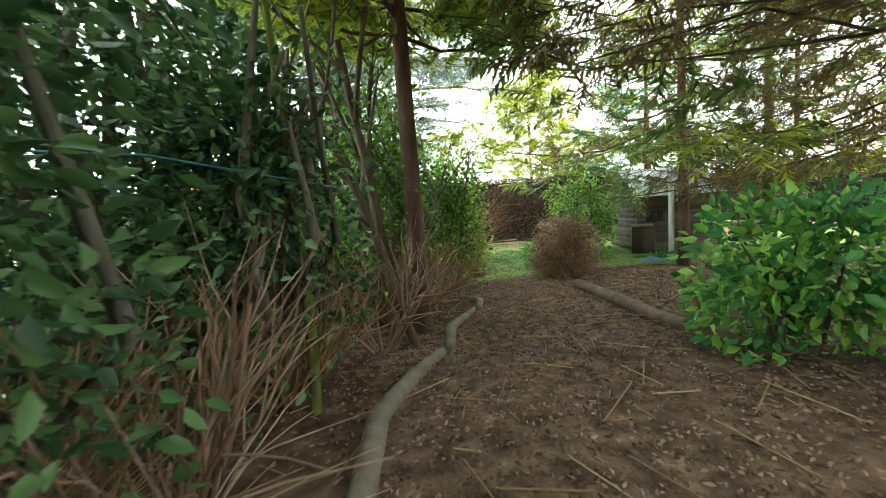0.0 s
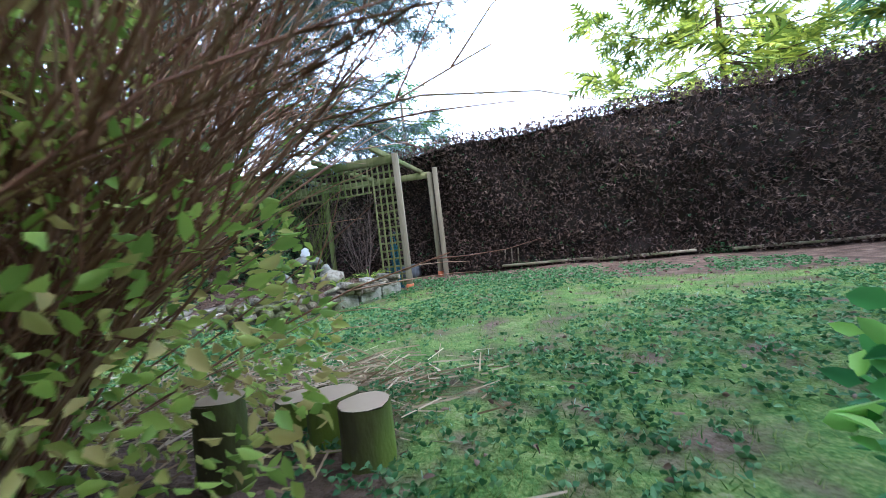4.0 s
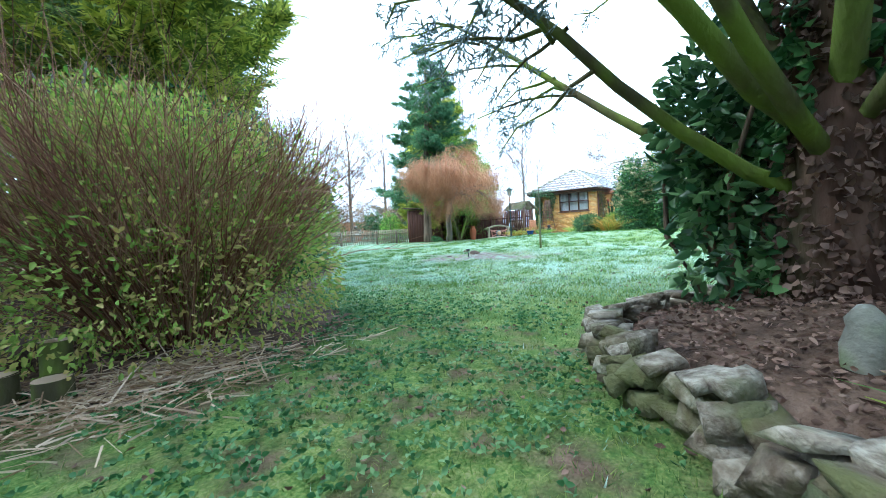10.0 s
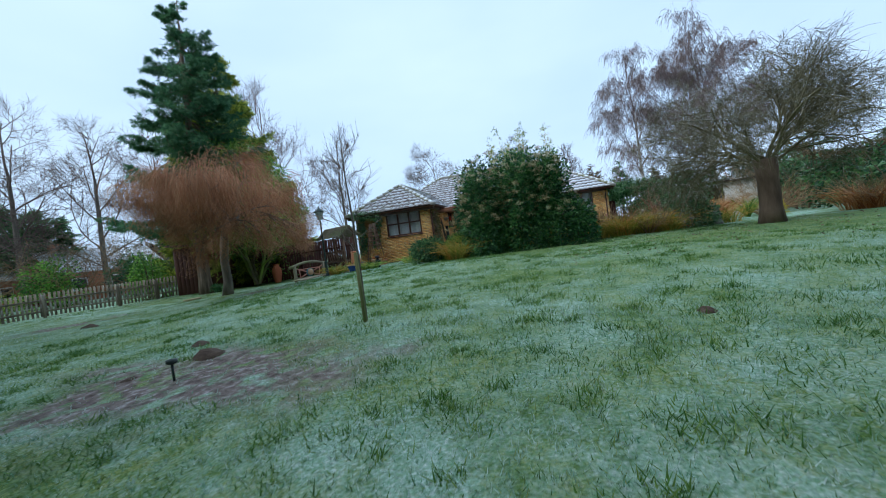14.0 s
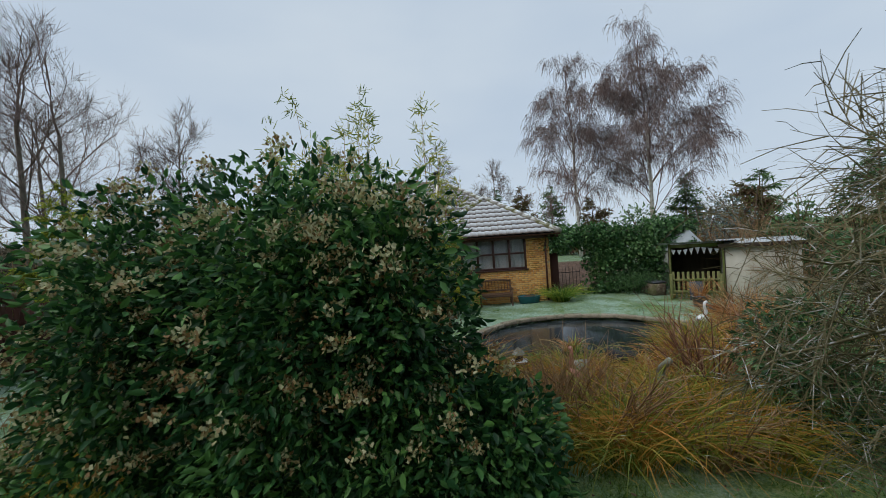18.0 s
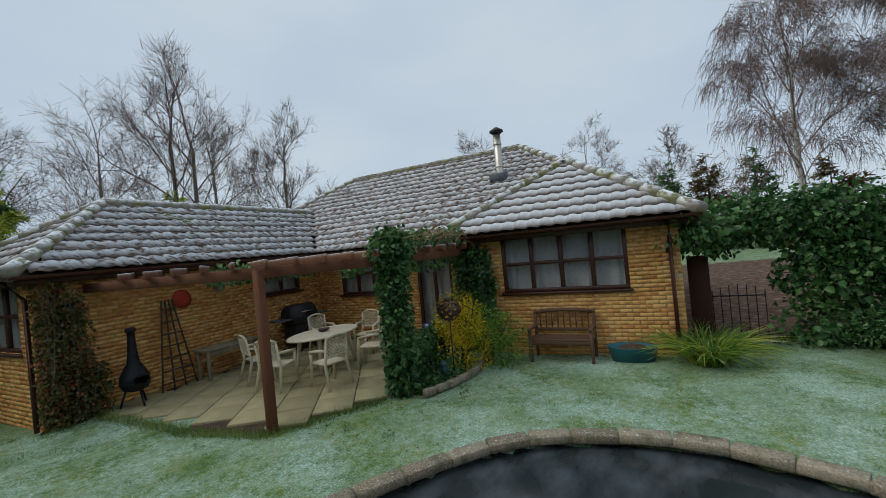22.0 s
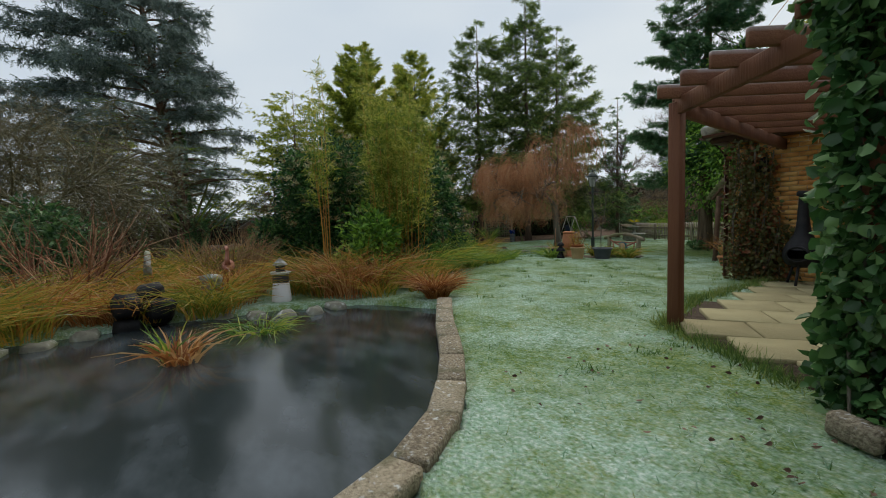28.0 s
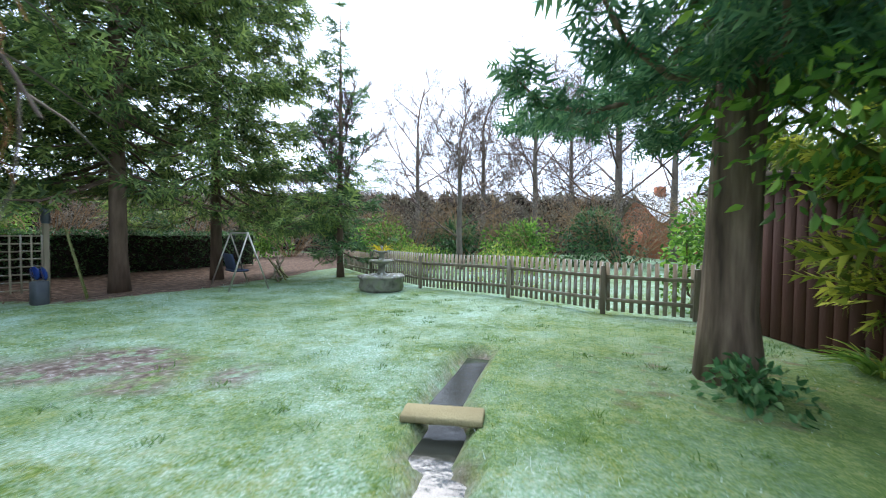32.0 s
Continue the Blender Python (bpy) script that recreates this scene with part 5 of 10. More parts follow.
# ---- the tall dead hedge ----
def hedge(name, a, b, height, thick, label, seed, leaf="hedge_brown", twigs=26000, size=0.16, core=True, green=0, low=0.0, bias=0.5, ragged=1.0):
    rnd = np.random.default_rng(seed)
    a, b = np.array(a, float), np.array(b, float)
    ln = np.linalg.norm(b - a)
    d = (b - a) / ln
    n = np.array((-d[1], d[0]))
    mid = (a + b) / 2
    h = thing(name, mid[0], mid[1], ground_at(*mid), label, "hedge")
    fine, inner, leaf2 = Pile(), Pile(), Pile()

    def bulge(s, z):
        return np.array([0.16 * noise.noise(Vector((u * 0.7, w * 0.9, seed))) + 0.08 * noise.noise(Vector((u * 2.3, w * 2.1, seed + 5))) for u, w in zip(s, z)])

    def crest(s):
        return height * (1 + ragged * np.array([0.035 * noise.noise(Vector((u * 0.8, 0, seed + 9))) + 0.02 * noise.noise(Vector((u * 3.1, 0, seed + 3))) for u in s]))

    # dark sheets and lid behind the twigs, painted as the hedge's inner shade
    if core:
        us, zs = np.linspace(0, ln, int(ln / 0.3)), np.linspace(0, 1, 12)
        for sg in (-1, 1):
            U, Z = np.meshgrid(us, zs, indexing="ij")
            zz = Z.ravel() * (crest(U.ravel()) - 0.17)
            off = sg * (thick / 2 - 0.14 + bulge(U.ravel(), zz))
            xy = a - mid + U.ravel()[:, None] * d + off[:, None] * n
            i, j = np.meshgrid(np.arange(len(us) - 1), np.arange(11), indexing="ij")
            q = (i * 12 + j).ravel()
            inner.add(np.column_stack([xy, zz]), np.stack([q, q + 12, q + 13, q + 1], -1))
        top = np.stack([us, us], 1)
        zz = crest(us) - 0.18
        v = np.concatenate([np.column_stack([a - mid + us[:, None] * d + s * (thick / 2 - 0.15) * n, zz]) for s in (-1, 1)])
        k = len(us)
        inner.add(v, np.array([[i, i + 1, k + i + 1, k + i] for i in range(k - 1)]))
    s = rnd.random(twigs) * ln
    face = rnd.random(twigs)
    cr = crest(s)
    z = low + rnd.random(twigs) * (cr - low)
    sg = np.where(face < bias, -1.0, 1.0)
    off = sg * (thick / 2 - 0.16 * rnd.random(twigs) + bulge(s, z))
    on_top = face > 0.86
    z[on_top] = cr[on_top] - 0.22 * rnd.random(on_top.sum()) - 0.02
    off[on_top] = (rnd.random(on_top.sum()) - 0.5) * thick
    pos = np.column_stack([a - mid + s[:, None] * d + off[:, None] * n, z])
    out = np.column_stack([np.where(on_top, 0, sg)[:, None] * n, np.where(on_top, 1.0, 0.25)])
    way = out * 0.7 + rnd.normal(size=(twigs, 3)) * 0.7
    lg = size * (0.5 + rnd.random(twigs))
    g = rnd.random(twigs) < green
    leaves(fine, pos[~g], way[~g], lg[~g], lg[~g] * 0.45, 0.1, 0.2, "spray")
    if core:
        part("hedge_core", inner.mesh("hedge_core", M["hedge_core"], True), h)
    part("twig_face", fine.mesh("twig_face", M[leaf]), h)
    if green and g.any():
        leaves(leaf2, pos[g], way[g], lg[g], lg[g] * 0.45, 0.1, 0.2, "spray")
        part("green_growth", leaf2.mesh("green_growth", M["hedge_green"]), h, "patches of living green growth")
    return h


ha, hb = HEDGE_AT - HEDGE_DIR * 13, HEDGE_AT + HEDGE_DIR * 3.2
hc = HEDGE_AT + HEDGE_DIR * 14
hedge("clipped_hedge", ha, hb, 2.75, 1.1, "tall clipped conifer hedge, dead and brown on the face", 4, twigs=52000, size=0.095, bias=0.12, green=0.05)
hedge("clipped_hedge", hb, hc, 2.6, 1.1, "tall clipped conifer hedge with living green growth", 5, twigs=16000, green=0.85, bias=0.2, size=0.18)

# ---- the cedar on its stone-edged bed ----
def cedar(x, y, z, h, label, seed):
    rnd = np.random.default_rng(seed)
    t = thing("blue_cedar", x, y, z, label, "tree", "garden conifers")
    wood, fine, ivy, twigs = Pile(), Pile(), Pile(), Pile()
    wood.add(*tube([(0, 0, -0.2), (0, 0, 0.25), (0.03, 0.0, 1.2), (0.0, 0.15, 3.5), (0.05, 0.75, 8), (0, 1.7, h)], [0.42, 0.32, 0.26, 0.22, 0.18, 0.03], 14))
    P, A, L = [], [], []

    def limb(pile, z0, ang, reach, rise, rad, low):
        out = np.array((math.cos(ang), math.sin(ang), 0))
        side = np.array((-out[1], out[0], 0))
        s = np.linspace(0, 1, 9)
        wob = np.cumsum(rnd.normal(size=9)) * 0.04 * reach
        lean = np.array((0, 0.10, 0)) * z0 if z0 > 2 else 0
        line = lean + out * (s ** (0.85 if low else 1) * reach)[:, None] + side * (wob * s)[:, None] + np.array((0, 0, 1.0)) * (z0 + rise * (s ** (1.15 if low else 0.7)) - 0.10 * reach * s ** 3)[:, None]
        pile.add(*tube(line, rad * (1 - 0.85 * s) + 0.006, 7 if low else 5, False))
        for i in range(int(5 + reach * (3.0 if low else 3.6))):
            u = (0.35 if low else 0.22) + (0.65 if low else 0.78) * rnd.random()
            k = min(7, int(u * 8))
            b = line[k] + (line[k + 1] - line[k]) * (u * 8 - k)
            d = unit(out * 0.6 + side * rnd.normal() * 0.9 + np.array((0, 0, 0.12)))
            ln = reach * (0.34 - 0.16 * u) * (0.7 + 0.6 * rnd.random()) + 0.25
            q = np.linspace(0, 1, 5)
            sub = b + d * (q * ln)[:, None] + np.array((0, 0, -1.0)) * (0.30 * ln * q ** 2)[:, None] + rnd.normal(size=(5, 3)) * 0.03
            if sub[-1][0] + x < -4.5 and sub[-1][1] + y < 1.9 and sub[-1][2] < 3.9:
                continue
            twigs.add(*tube(sub, 0.016 * (1 - 0.8 * q) + 0.003, 4, False))
            n = int((20 if low else 12 if z0 > 6 else 13) * ln) + 5
            g = rnd.random(n) ** 0.6
            gk = np.minimum(3, (g * 4).astype(int))
            c = sub[gk] + (sub[gk + 1] - sub[gk]) * (g * 4 - gk)[:, None] + rnd.normal(size=(n, 3)) * 0.07
            P.append(c), A.append(d * 0.6 + rnd.normal(size=(n, 3)) * 0.6 - np.array((0, 0, 0.35))), L.append((0.11 if low else 0.15 if z0 < 6 else 0.34) + (0.12 if low else 0.17 if z0 < 6 else 0.3) * rnd.random(n))

    upper = Pile()
    lows = []
    for i, (z0, ang, reach, rise, rad) in enumerate([(0.55, -65, 2.9, 2.6, 0.06), (0.75, -25, 3.0, 3.0, 0.07), (0.9, 15, 2.6, 2.6, 0.06), (0.6, -105, 3.3, 2.7, 0.06), (0.9, -45, 3.6, 3.6, 0.08), (0.9, -140, 2.4, 3.2, 0.07),
                                                    (1.2, 60, 3.4, 3.0, 0.075), (1.3, 110, 3.8, 2.8, 0.075), (1.2, 165, 3.0, 3.2, 0.08), (1.0, -5, 1.9, 4.0, 0.10), (1.4, 140, 2.6, 3.4, 0.08), (1.1, -80, 1.7, 4.2, 0.11)]):
        lows.append(Pile())
        limb(lows[-1], z0, radians(ang), reach, rise, rad * 0.8, True)
    for i in range(96):
        u = (i / 96) ** 1.25
        ang = i * 2.4 + rnd.random()
        limb(upper, 2.6 + (h - 3.6) * u ** 0.9, ang, (5.4 - 4.4 * u ** 1.4) * (0.75 + 0.35 * rnd.random()) * (1 + 0.28 * math.sin(ang)), 0.5 + 0.6 * rnd.random(), 0.10 * (1 - 0.7 * u), False)
    P, A, L = np.concatenate(P), np.concatenate(A), np.concatenate(L)
    ok = (P[:, 0] + x > -4.5) | (P[:, 1] + y > 1.9) | (P[:, 2] > 3.9)
    P, A, L = P[ok], A[ok], L[ok]
    fronds(fine, P, A, L, L * 0.55, rnd, 0.6, 3, 0.13)
    n = 6500
    a, zz = rnd.random(n) * 6.283, 0.1 + 6.5 * rnd.random(n) ** 1.2
    ok = np.array([noise.noise(Vector((math.cos(q) * 1.5, math.sin(q) * 1.5, w * 1.1))) > -0.05 for q, w in zip(a, zz)])
    a, zz = a[ok], zz[ok]
    rad = np.interp(zz, [0, 0.3, 1.2, 3.5, 8], [0.46, 0.39, 0.32, 0.28, 0.23])
    o = np.stack([np.cos(a), np.sin(a), np.zeros(len(a))], -1)
    leaves(ivy, o * rad[:, None] + np.array((0, 0, 1.0)) * zz[:, None], o * 0.7 + rnd.normal(size=o.shape) * 0.4 - (0, 0, 0.5), 0.085, 0.08, 0.15, 0.2)
    dry = Pile()
    a, zz = rnd.random(2600) * 6.283, 2.3 * rnd.random(2600) ** 1.3
    o = np.stack([np.cos(a), np.sin(a), np.zeros(2600)], -1)
    leaves(dry, o * (np.interp(zz, [0, 0.3, 1.2, 3.5], [0.46, 0.36, 0.29, 0.25]))[:, None] + np.array((0, 0, 1.0)) * zz[:, None], o * 0.5 + rnd.normal(size=o.shape) * 0.5 - (0, 0, 0.6), 0.06, 0.05, 0.2, 0.2)
    part("trunk", wood.mesh("trunk", M["bark_red"], True), t, "reddish scaly trunk")
    part("dead_ivy", dry.mesh("dead_ivy", M["litter"]), t, "dry brown ivy leaves on the trunk")
    for q in lows:
        part("low_limb", q.mesh("low_limb", M["bark_moss"], True), t, "green mossy low limb")
    tagged(part("branchwork", upper.mesh("branchwork", M["bark_red"], True), t), kind="stuff")
    tagged(part("twigwork", twigs.mesh("twigwork", M["bark_moss"], True), t), kind="stuff")
    part("needle_spray", fine.mesh("needle_spray", M["fir_blue"]), t)
    part("ivy", ivy.mesh("ivy", M["ivy"]), t, "ivy climbing the trunk")
    return t


cedar(-3.4, 2.1, 0.36, 17.5, "large blue cedar with ivy on its trunk and mossy low limbs", 12)

# ---- conifers ----
GOLD = "golden cypress with upswept yellow-green sprays"
conifer(-3.3, -7.95, 12.9, 2.7, GOLD, 21, "fir_gold", "bark_red", trunk=0.009, clear=0.27, dens=0.85, upturn=0.6, droop=0.1, spray=0.36, shape=0.55, wild=0.12, name="golden_cypress", dead=0.22, fill=1.9, flat=0.6, pairs=4)
conifer(-0.6, -13.6, 14.2, 3.4, GOLD, 22, "fir_gold", "bark_red", trunk=0.009, clear=0.2, dens=0.7, upturn=0.6, droop=0.1, spray=0.42, shape=0.55, wild=0.1, name="golden_cypress", dead=0.2, fill=1.9, flat=0.45, pairs=3)
conifer(-8.2, -17.9, 16.8, 3.8, "tall green fir over bare ground", 23, "fir_olive", "bark", clear=0.17, dens=0.62, spray=0.40, droop=0.25, upturn=0.12, fill=1.35, trunk=0.012, shape=0.62, pairs=3, flat=0.7)
conifer(-7.7, -21.5, 15.2, 4.5, "tall green fir over bare ground", 24, "fir_olive", "bark", clear=0.17, dens=0.62, spray=0.40, droop=0.25, upturn=0.12, fill=1.3, trunk=0.012, shape=0.62, pairs=3, flat=0.7)
conifer(-5.5, -15.9, 15.3, 4.0, "tall green fir over bare ground", 25, "fir_olive", "bark", clear=0.2, dens=0.5, spray=0.42, pairs=3, trunk=0.012, fill=1.7, shape=0.62)
conifer(-20.9, -14.95, 13.0, 2.8, "dark green cypress with a stout fluted trunk", 26, "fir_cypress", "bark_furrow", lean=(-0.2, 0.4), clear=0.25, dens=1.25, spray=0.19, droop=0.30, upturn=0.12, trunk=0.0195, name="cypress", fill=2.3, shape=0.6, flat=0.6, broad=1.0, pairs=3)
conifer(-25.7, -16.9, 12.9, 3.5, "broad golden conifer behind the laurel", 27, "fir_gold", "bark", clear=0.05, dens=0.95, spray=0.42, upturn=0.3, shape=0.6, name="golden_conifer", fill=2.0, flat=0.5, pairs=3)
conifer(-27.95, -21.1, 12.9, 2.3, "narrow dark conifer behind the house", 28, "fir", "bark", dens=0.8, spray=0.45, pairs=3, fill=1.8, shape=0.6)
conifer(-11.7, -22.9, 9.5, 1.7, "slender young fir by the fence", 29, "fir", "bark", clear=0.1, dens=0.5, spray=0.34, pairs=3, trunk=0.012)
for i, (x, y, h, r) in enumerate([(3.7, -5.5, 12, 4.9), (1.6, -12.0, 12, 6.6), (4.9, -8.6, 11, 5.2), (6.3, -5.6, 12, 2.6), (3.6, -14.5, 12, 3.2), (8.6, -4.8, 10, 2.4)]):
    conifer(x, y, h, r, "old pine with bare lower limbs and brown inner sprays", 60 + i, "fir_gold" if i in (0, 3) else "fir_olive", "bark_red" if i != 3 else "bark_moss", clear=0.19, dens=0.5 if i == 1 else 0.38, upturn=0.12, droop=0.16, spray=0.34, shape=0.4, dead=0.45, name="woodland_conifer", group="woodland conifers", trunk=0.010, fill=1.3)
conifer(6.8, 6.6, 9.5, 3.4, "spreading yellow-green pine behind the hedge", 67, "fir_gold", "bark_red", clear=0.3, dens=0.5, spray=0.45, name="pine", trunk=0.012, shape=0.5)
conifer(9.5, 1.5, 9, 3.0, "spreading pine at the hedge", 68, "fir", "bark_red", clear=0.3, dens=0.4, spray=0.5, name="pine")
conifer(-1.5, 12.5, 7.5, 3.0, "conifer behind the hedge", 69, "fir", "bark", dens=0.4, spray=0.6, pairs=3)

# ---- willow, apple, laurel ----
def willow(x, y, label, seed):
    rnd = np.random.default_rng(seed)
    z = ground_at(x, y)
    t = thing("weeping_willow", x, y, z - 0.05, label, "tree")
    wood, fine, arms = Pile(), Pile(), Pile()
    trunk = np.array([(0, 0, 0), (-0.05, 0.04, 0.5), (0.02, 0.06, 1.2), (-0.02, 0.15, 1.9), (0.3, 0.55, 2.5)])
    wood.add(*tube(trunk, [0.19, 0.14, 0.125, 0.13, 0.12], 12))
    tips = []
    for i in range(9):
        a = i * 0.75 + rnd.random() * 0.4
        branching(arms, trunk[-1] - (0, 0, 0.5 * rnd.random()), (math.cos(a) * 0.9 + 0.4, math.sin(a) * 0.85 + 0.55, 0.78 + 0.4 * rnd.random()), 1.9 + 0.5 * rnd.random(), 0.05, 2, rnd, 0.7, 5, 0.6, -0.05, (7, 5, 4, 4, 3), 0.6, 0.16, tips, 0.5)
    base = np.concatenate([np.array(p)[1:] for p, _ in tips])
    base = base[base[:, 1] > -0.6]
    n = 12500
    b = base[rnd.integers(0, len(base), n)] + rnd.normal(size=(n, 3)) * 0.12
    lo = 2.45 + 0.5 * rnd.random(n) - 0.22 * np.minimum(1.5, np.linalg.norm(b[:, :2], axis=1) - 1.0)
    ln = np.minimum(np.maximum(0.35, b[:, 2] - lo) * (0.5 + 0.55 * rnd.random(n)), 1.7)
    s = np.linspace(0, 1, 7)
    out = unit(b * (1, 1, 0) + rnd.normal(size=(n, 3)) * (0.6, 0.6, 0))
    ph, am = rnd.random((n, 1)) * 6.28, 0.05 + 0.05 * rnd.random((n, 1))
    curl = np.stack([am * np.sin(ph + s * 11), am * np.cos(ph * 1.7 + s * 9), 0 * ph + 0 * s], -1)
    pts = b[:, None] + out[:, None] * (0.35 * ln[:, None] * np.sin(s * 1.9))[..., None] + curl * s[None, :, None] + np.array((0, 0, 1.0)) * (ln[:, None] * (0.18 * np.sin(s * 2.6) - s ** 1.4))[..., None]
    strips(fine, pts, np.full((n, 7), 0.010) * np.linspace(1, 0.5, 7))
    part("trunk", wood.mesh("trunk", M["bark_grey"], True), t)
    tagged(part("branchwork", arms.mesh("branchwork", M["bark_grey"], True), t), kind="stuff")
    part("hanging_twig", fine.mesh("hanging_twig", M["willow"]), t, "curtain of twisted orange twigs")
    return t


willow(-17.15, -10.65, "small weeping willow with contorted orange twigs", 31)
lt = shrub(-22.95, -13.9, 5.5, 2.75, 2.8, "round evergreen laurel tree with a mossy forked trunk", 33, "laurel", 0.135, 22000, "laurel_tree", "bark", 0.42, lumps=30, category="tree", stems=0, z=0.4, lift=1.85, depth=0.45)
shrub(-25.3, -14.1, 4.6, 1.9, 1.7, "leafy evergreen laurel behind the wing", 36, "laurel", 0.15, 6500, "laurel_bush", "bark", 0.42, lumps=18, stems=8, depth=0.45)
lr = np.random.default_rng(34)
for a in range(5):
    lw = Pile()
    branching(lw, (0.08 * math.cos(a), 0.08 * math.sin(a), 0), (0.35 * math.cos(a * 1.3), 0.35 * math.sin(a * 1.3), 1), 3.4, 0.11, 1, lr, 0.6, 4, 0.2, 0.2)
    part("limb", lw.mesh("limb", M["bark_moss"], True), lt, "mossy limb")


def apple(x, y, label, seed):
    rnd = np.random.default_rng(seed)
    t = thing("apple_tree", x, y, ground_at(x, y) - 0.05, label, "tree")
    wood, fine, tips = Pile(), Pile(), []
    wood.add(*tube([(0, 0, 0), (0.02, 0, 0.4), (-0.04, 0.03, 1.0), (0, 0, 1.6)], [0.30, 0.23, 0.22, 0.25], 12))
    for i in range(14):
        a = i * 0.449 * 1.9 + rnd.random() * 0.5
        branching(fine, (0, 0, 1.3 + 0.3 * rnd.random()), (math.cos(a), math.sin(a), 0.62 + 0.45 * rnd.random()), 1.95 + 0.6 * rnd.random(), 0.042, 3, rnd, 0.75, 6, 0.5, 0.02, (7, 6, 4, 3, 3), 0.62, 0.15, tips, 0.25, 0.2)
    part("trunk", wood.mesh("trunk", M["bark"], True), t)
    twig_veil(fine, tips, rnd, 15000, 0.3, 0.007, 0.25)
    part("crown", fine.mesh("crown", M["twig_olive"]), t, "tangle of bare lichened twigs")
    return t


apple(-17.0, 5.0, "old spreading apple tree, bare and lichened", 35)

# ---- the large shrubs ----
for i, (x, y, h, rx, ry, n, fl) in enumerate([(-19.0, -0.85, 3.75, 1.1, 1.1, 16000, 300), (-18.9, -2.12, 3.65, 1.0, 0.85, 12000, 240), (-18.75, 0.15, 3.4, 0.8, 0.8, 10000, 170), (-20.2, -2.55, 3.1, 0.95, 1.0, 8500, 130)]):
    shrub(x, y, h, rx, ry, "large evergreen viburnum with cream flower heads", 41 + i, "viburnum", 0.085, n, "viburnum", "bark", 0.45, lumps=26 - 3 * i, flowers=fl, stems=0, group="viburnum bushes")
shrub(-18.75, 0.85, 1.6, 0.65, 0.5, "low evergreen skirt of the viburnum", 46, "viburnum", 0.085, 3800, "evergreen_bush", stems=6, lumps=14)
spi = shrub(-1.6, -2.6, 2.6, 1.55, 1.55, "rounded spiraea with red-brown stems and young leaves", 43, "spring", 0.05, 32000, "spiraea", "stem_red", 0.5, lumps=20, stems=0, hang=0.0, depth=0.3)
sp2, sr2 = Pile(), np.random.default_rng(362)
for i in range(330):
    a, o = sr2.random() * 6.28, 0.35 + 0.65 * sr2.random()
    branching(sp2, (0.5 * o * math.cos(a), 0.5 * o * math.sin(a), 0), (math.cos(a) * o * 0.75, math.sin(a) * o * 0.75, 0.75 + 0.35 * sr2.random()), 1.75 + 0.5 * sr2.random(), 0.007, 1, sr2, 0.35, 5, 0.3, 0.0, (3, 3, 3, 3, 3), 0.45, 0.05)
part("stem", sp2.mesh("stem", M["stem_red"]), spi, "dense red-brown stems")

# ---- patio ----
PATIO = np.array([(-26.3, -5.55), (-26.3, -2.9), (-26.62, -1.62), (-28.0, -0.62), (-28.4, -0.62), (-31.95, -0.7), (-31.95, -5.55)])
patio = thing("patio", -29, -3, 0.6, "patio of worn sandy paving slabs with moss in the joints", "patio", kind="structure")
pv = np.concatenate([np.column_stack([PATIO - (-29, -3), np.full(7, z)]) for z in (-0.08, -0.012)])
part("bedding", make_mesh("bedding", pv, [np.array([[i, (i + 1) % 7, 7 + (i + 1) % 7, 7 + i] for i in range(7)]), np.array([[7, 7 + i, 8 + i] for i in range(1, 6)])], M["soil"]), patio)
slab_mesh = make_mesh("slab", *moved(box(0.585, 0.585, 0.05, 0.007), at(0, 0, 0)), M["slab"])
half_mesh = make_mesh("slab", *moved(box(0.285, 0.585, 0.05, 0.007), at(0, 0, 0)), M["slab"])
PT = radians(35)
for i in range(-8, 9):
    for j in range(-8, 9):
        u, v = i * 0.6 + (0.3 if j % 2 else 0), j * 0.6
        x, y = -29 + u * math.cos(PT) - v * math.sin(PT), -3 + u * math.sin(PT) + v * math.cos(PT)
        d = edge_distance(np.array([(x, y)]), PATIO)[0]
        if d < -0.17:
            s = part("slab", slab_mesh, patio)
            s.matrix_local = at(x + 29, y + 3, 0.006 * RNG.normal() * 0.6, 35 + RNG.normal() * 0.4, RNG.normal() * 0.4, RNG.normal() * 0.4)

rafters = thing("patio_pergola", -26.67, -1.57, 0.6, "stained timber patio pergola overgrown with vine and ivy", "pergola")


def beam(parent, name, a, b, w, h, mat, label="", base=(0, 0, 0), bevel=0.006):
    """A squared timber from a to b."""
    a, b = np.array(a, float), np.array(b, float)
    d = Vector(b - a)
    ln = d.length
    x = d.normalized()
    z = Vector((0, 0, 1)) if abs(x.z) < 0.9 else Vector((1, 0, 0))
    y = z.cross(x).normalized()
    z = x.cross(y)
    m = Matrix((x, y, z)).transposed().to_4x4()
    m.translation = Vector((a + b) / 2) - Vector(base)
    return part(name, make_mesh(name, *moved(box(ln, w, h, bevel), m), M[mat]), parent, label)


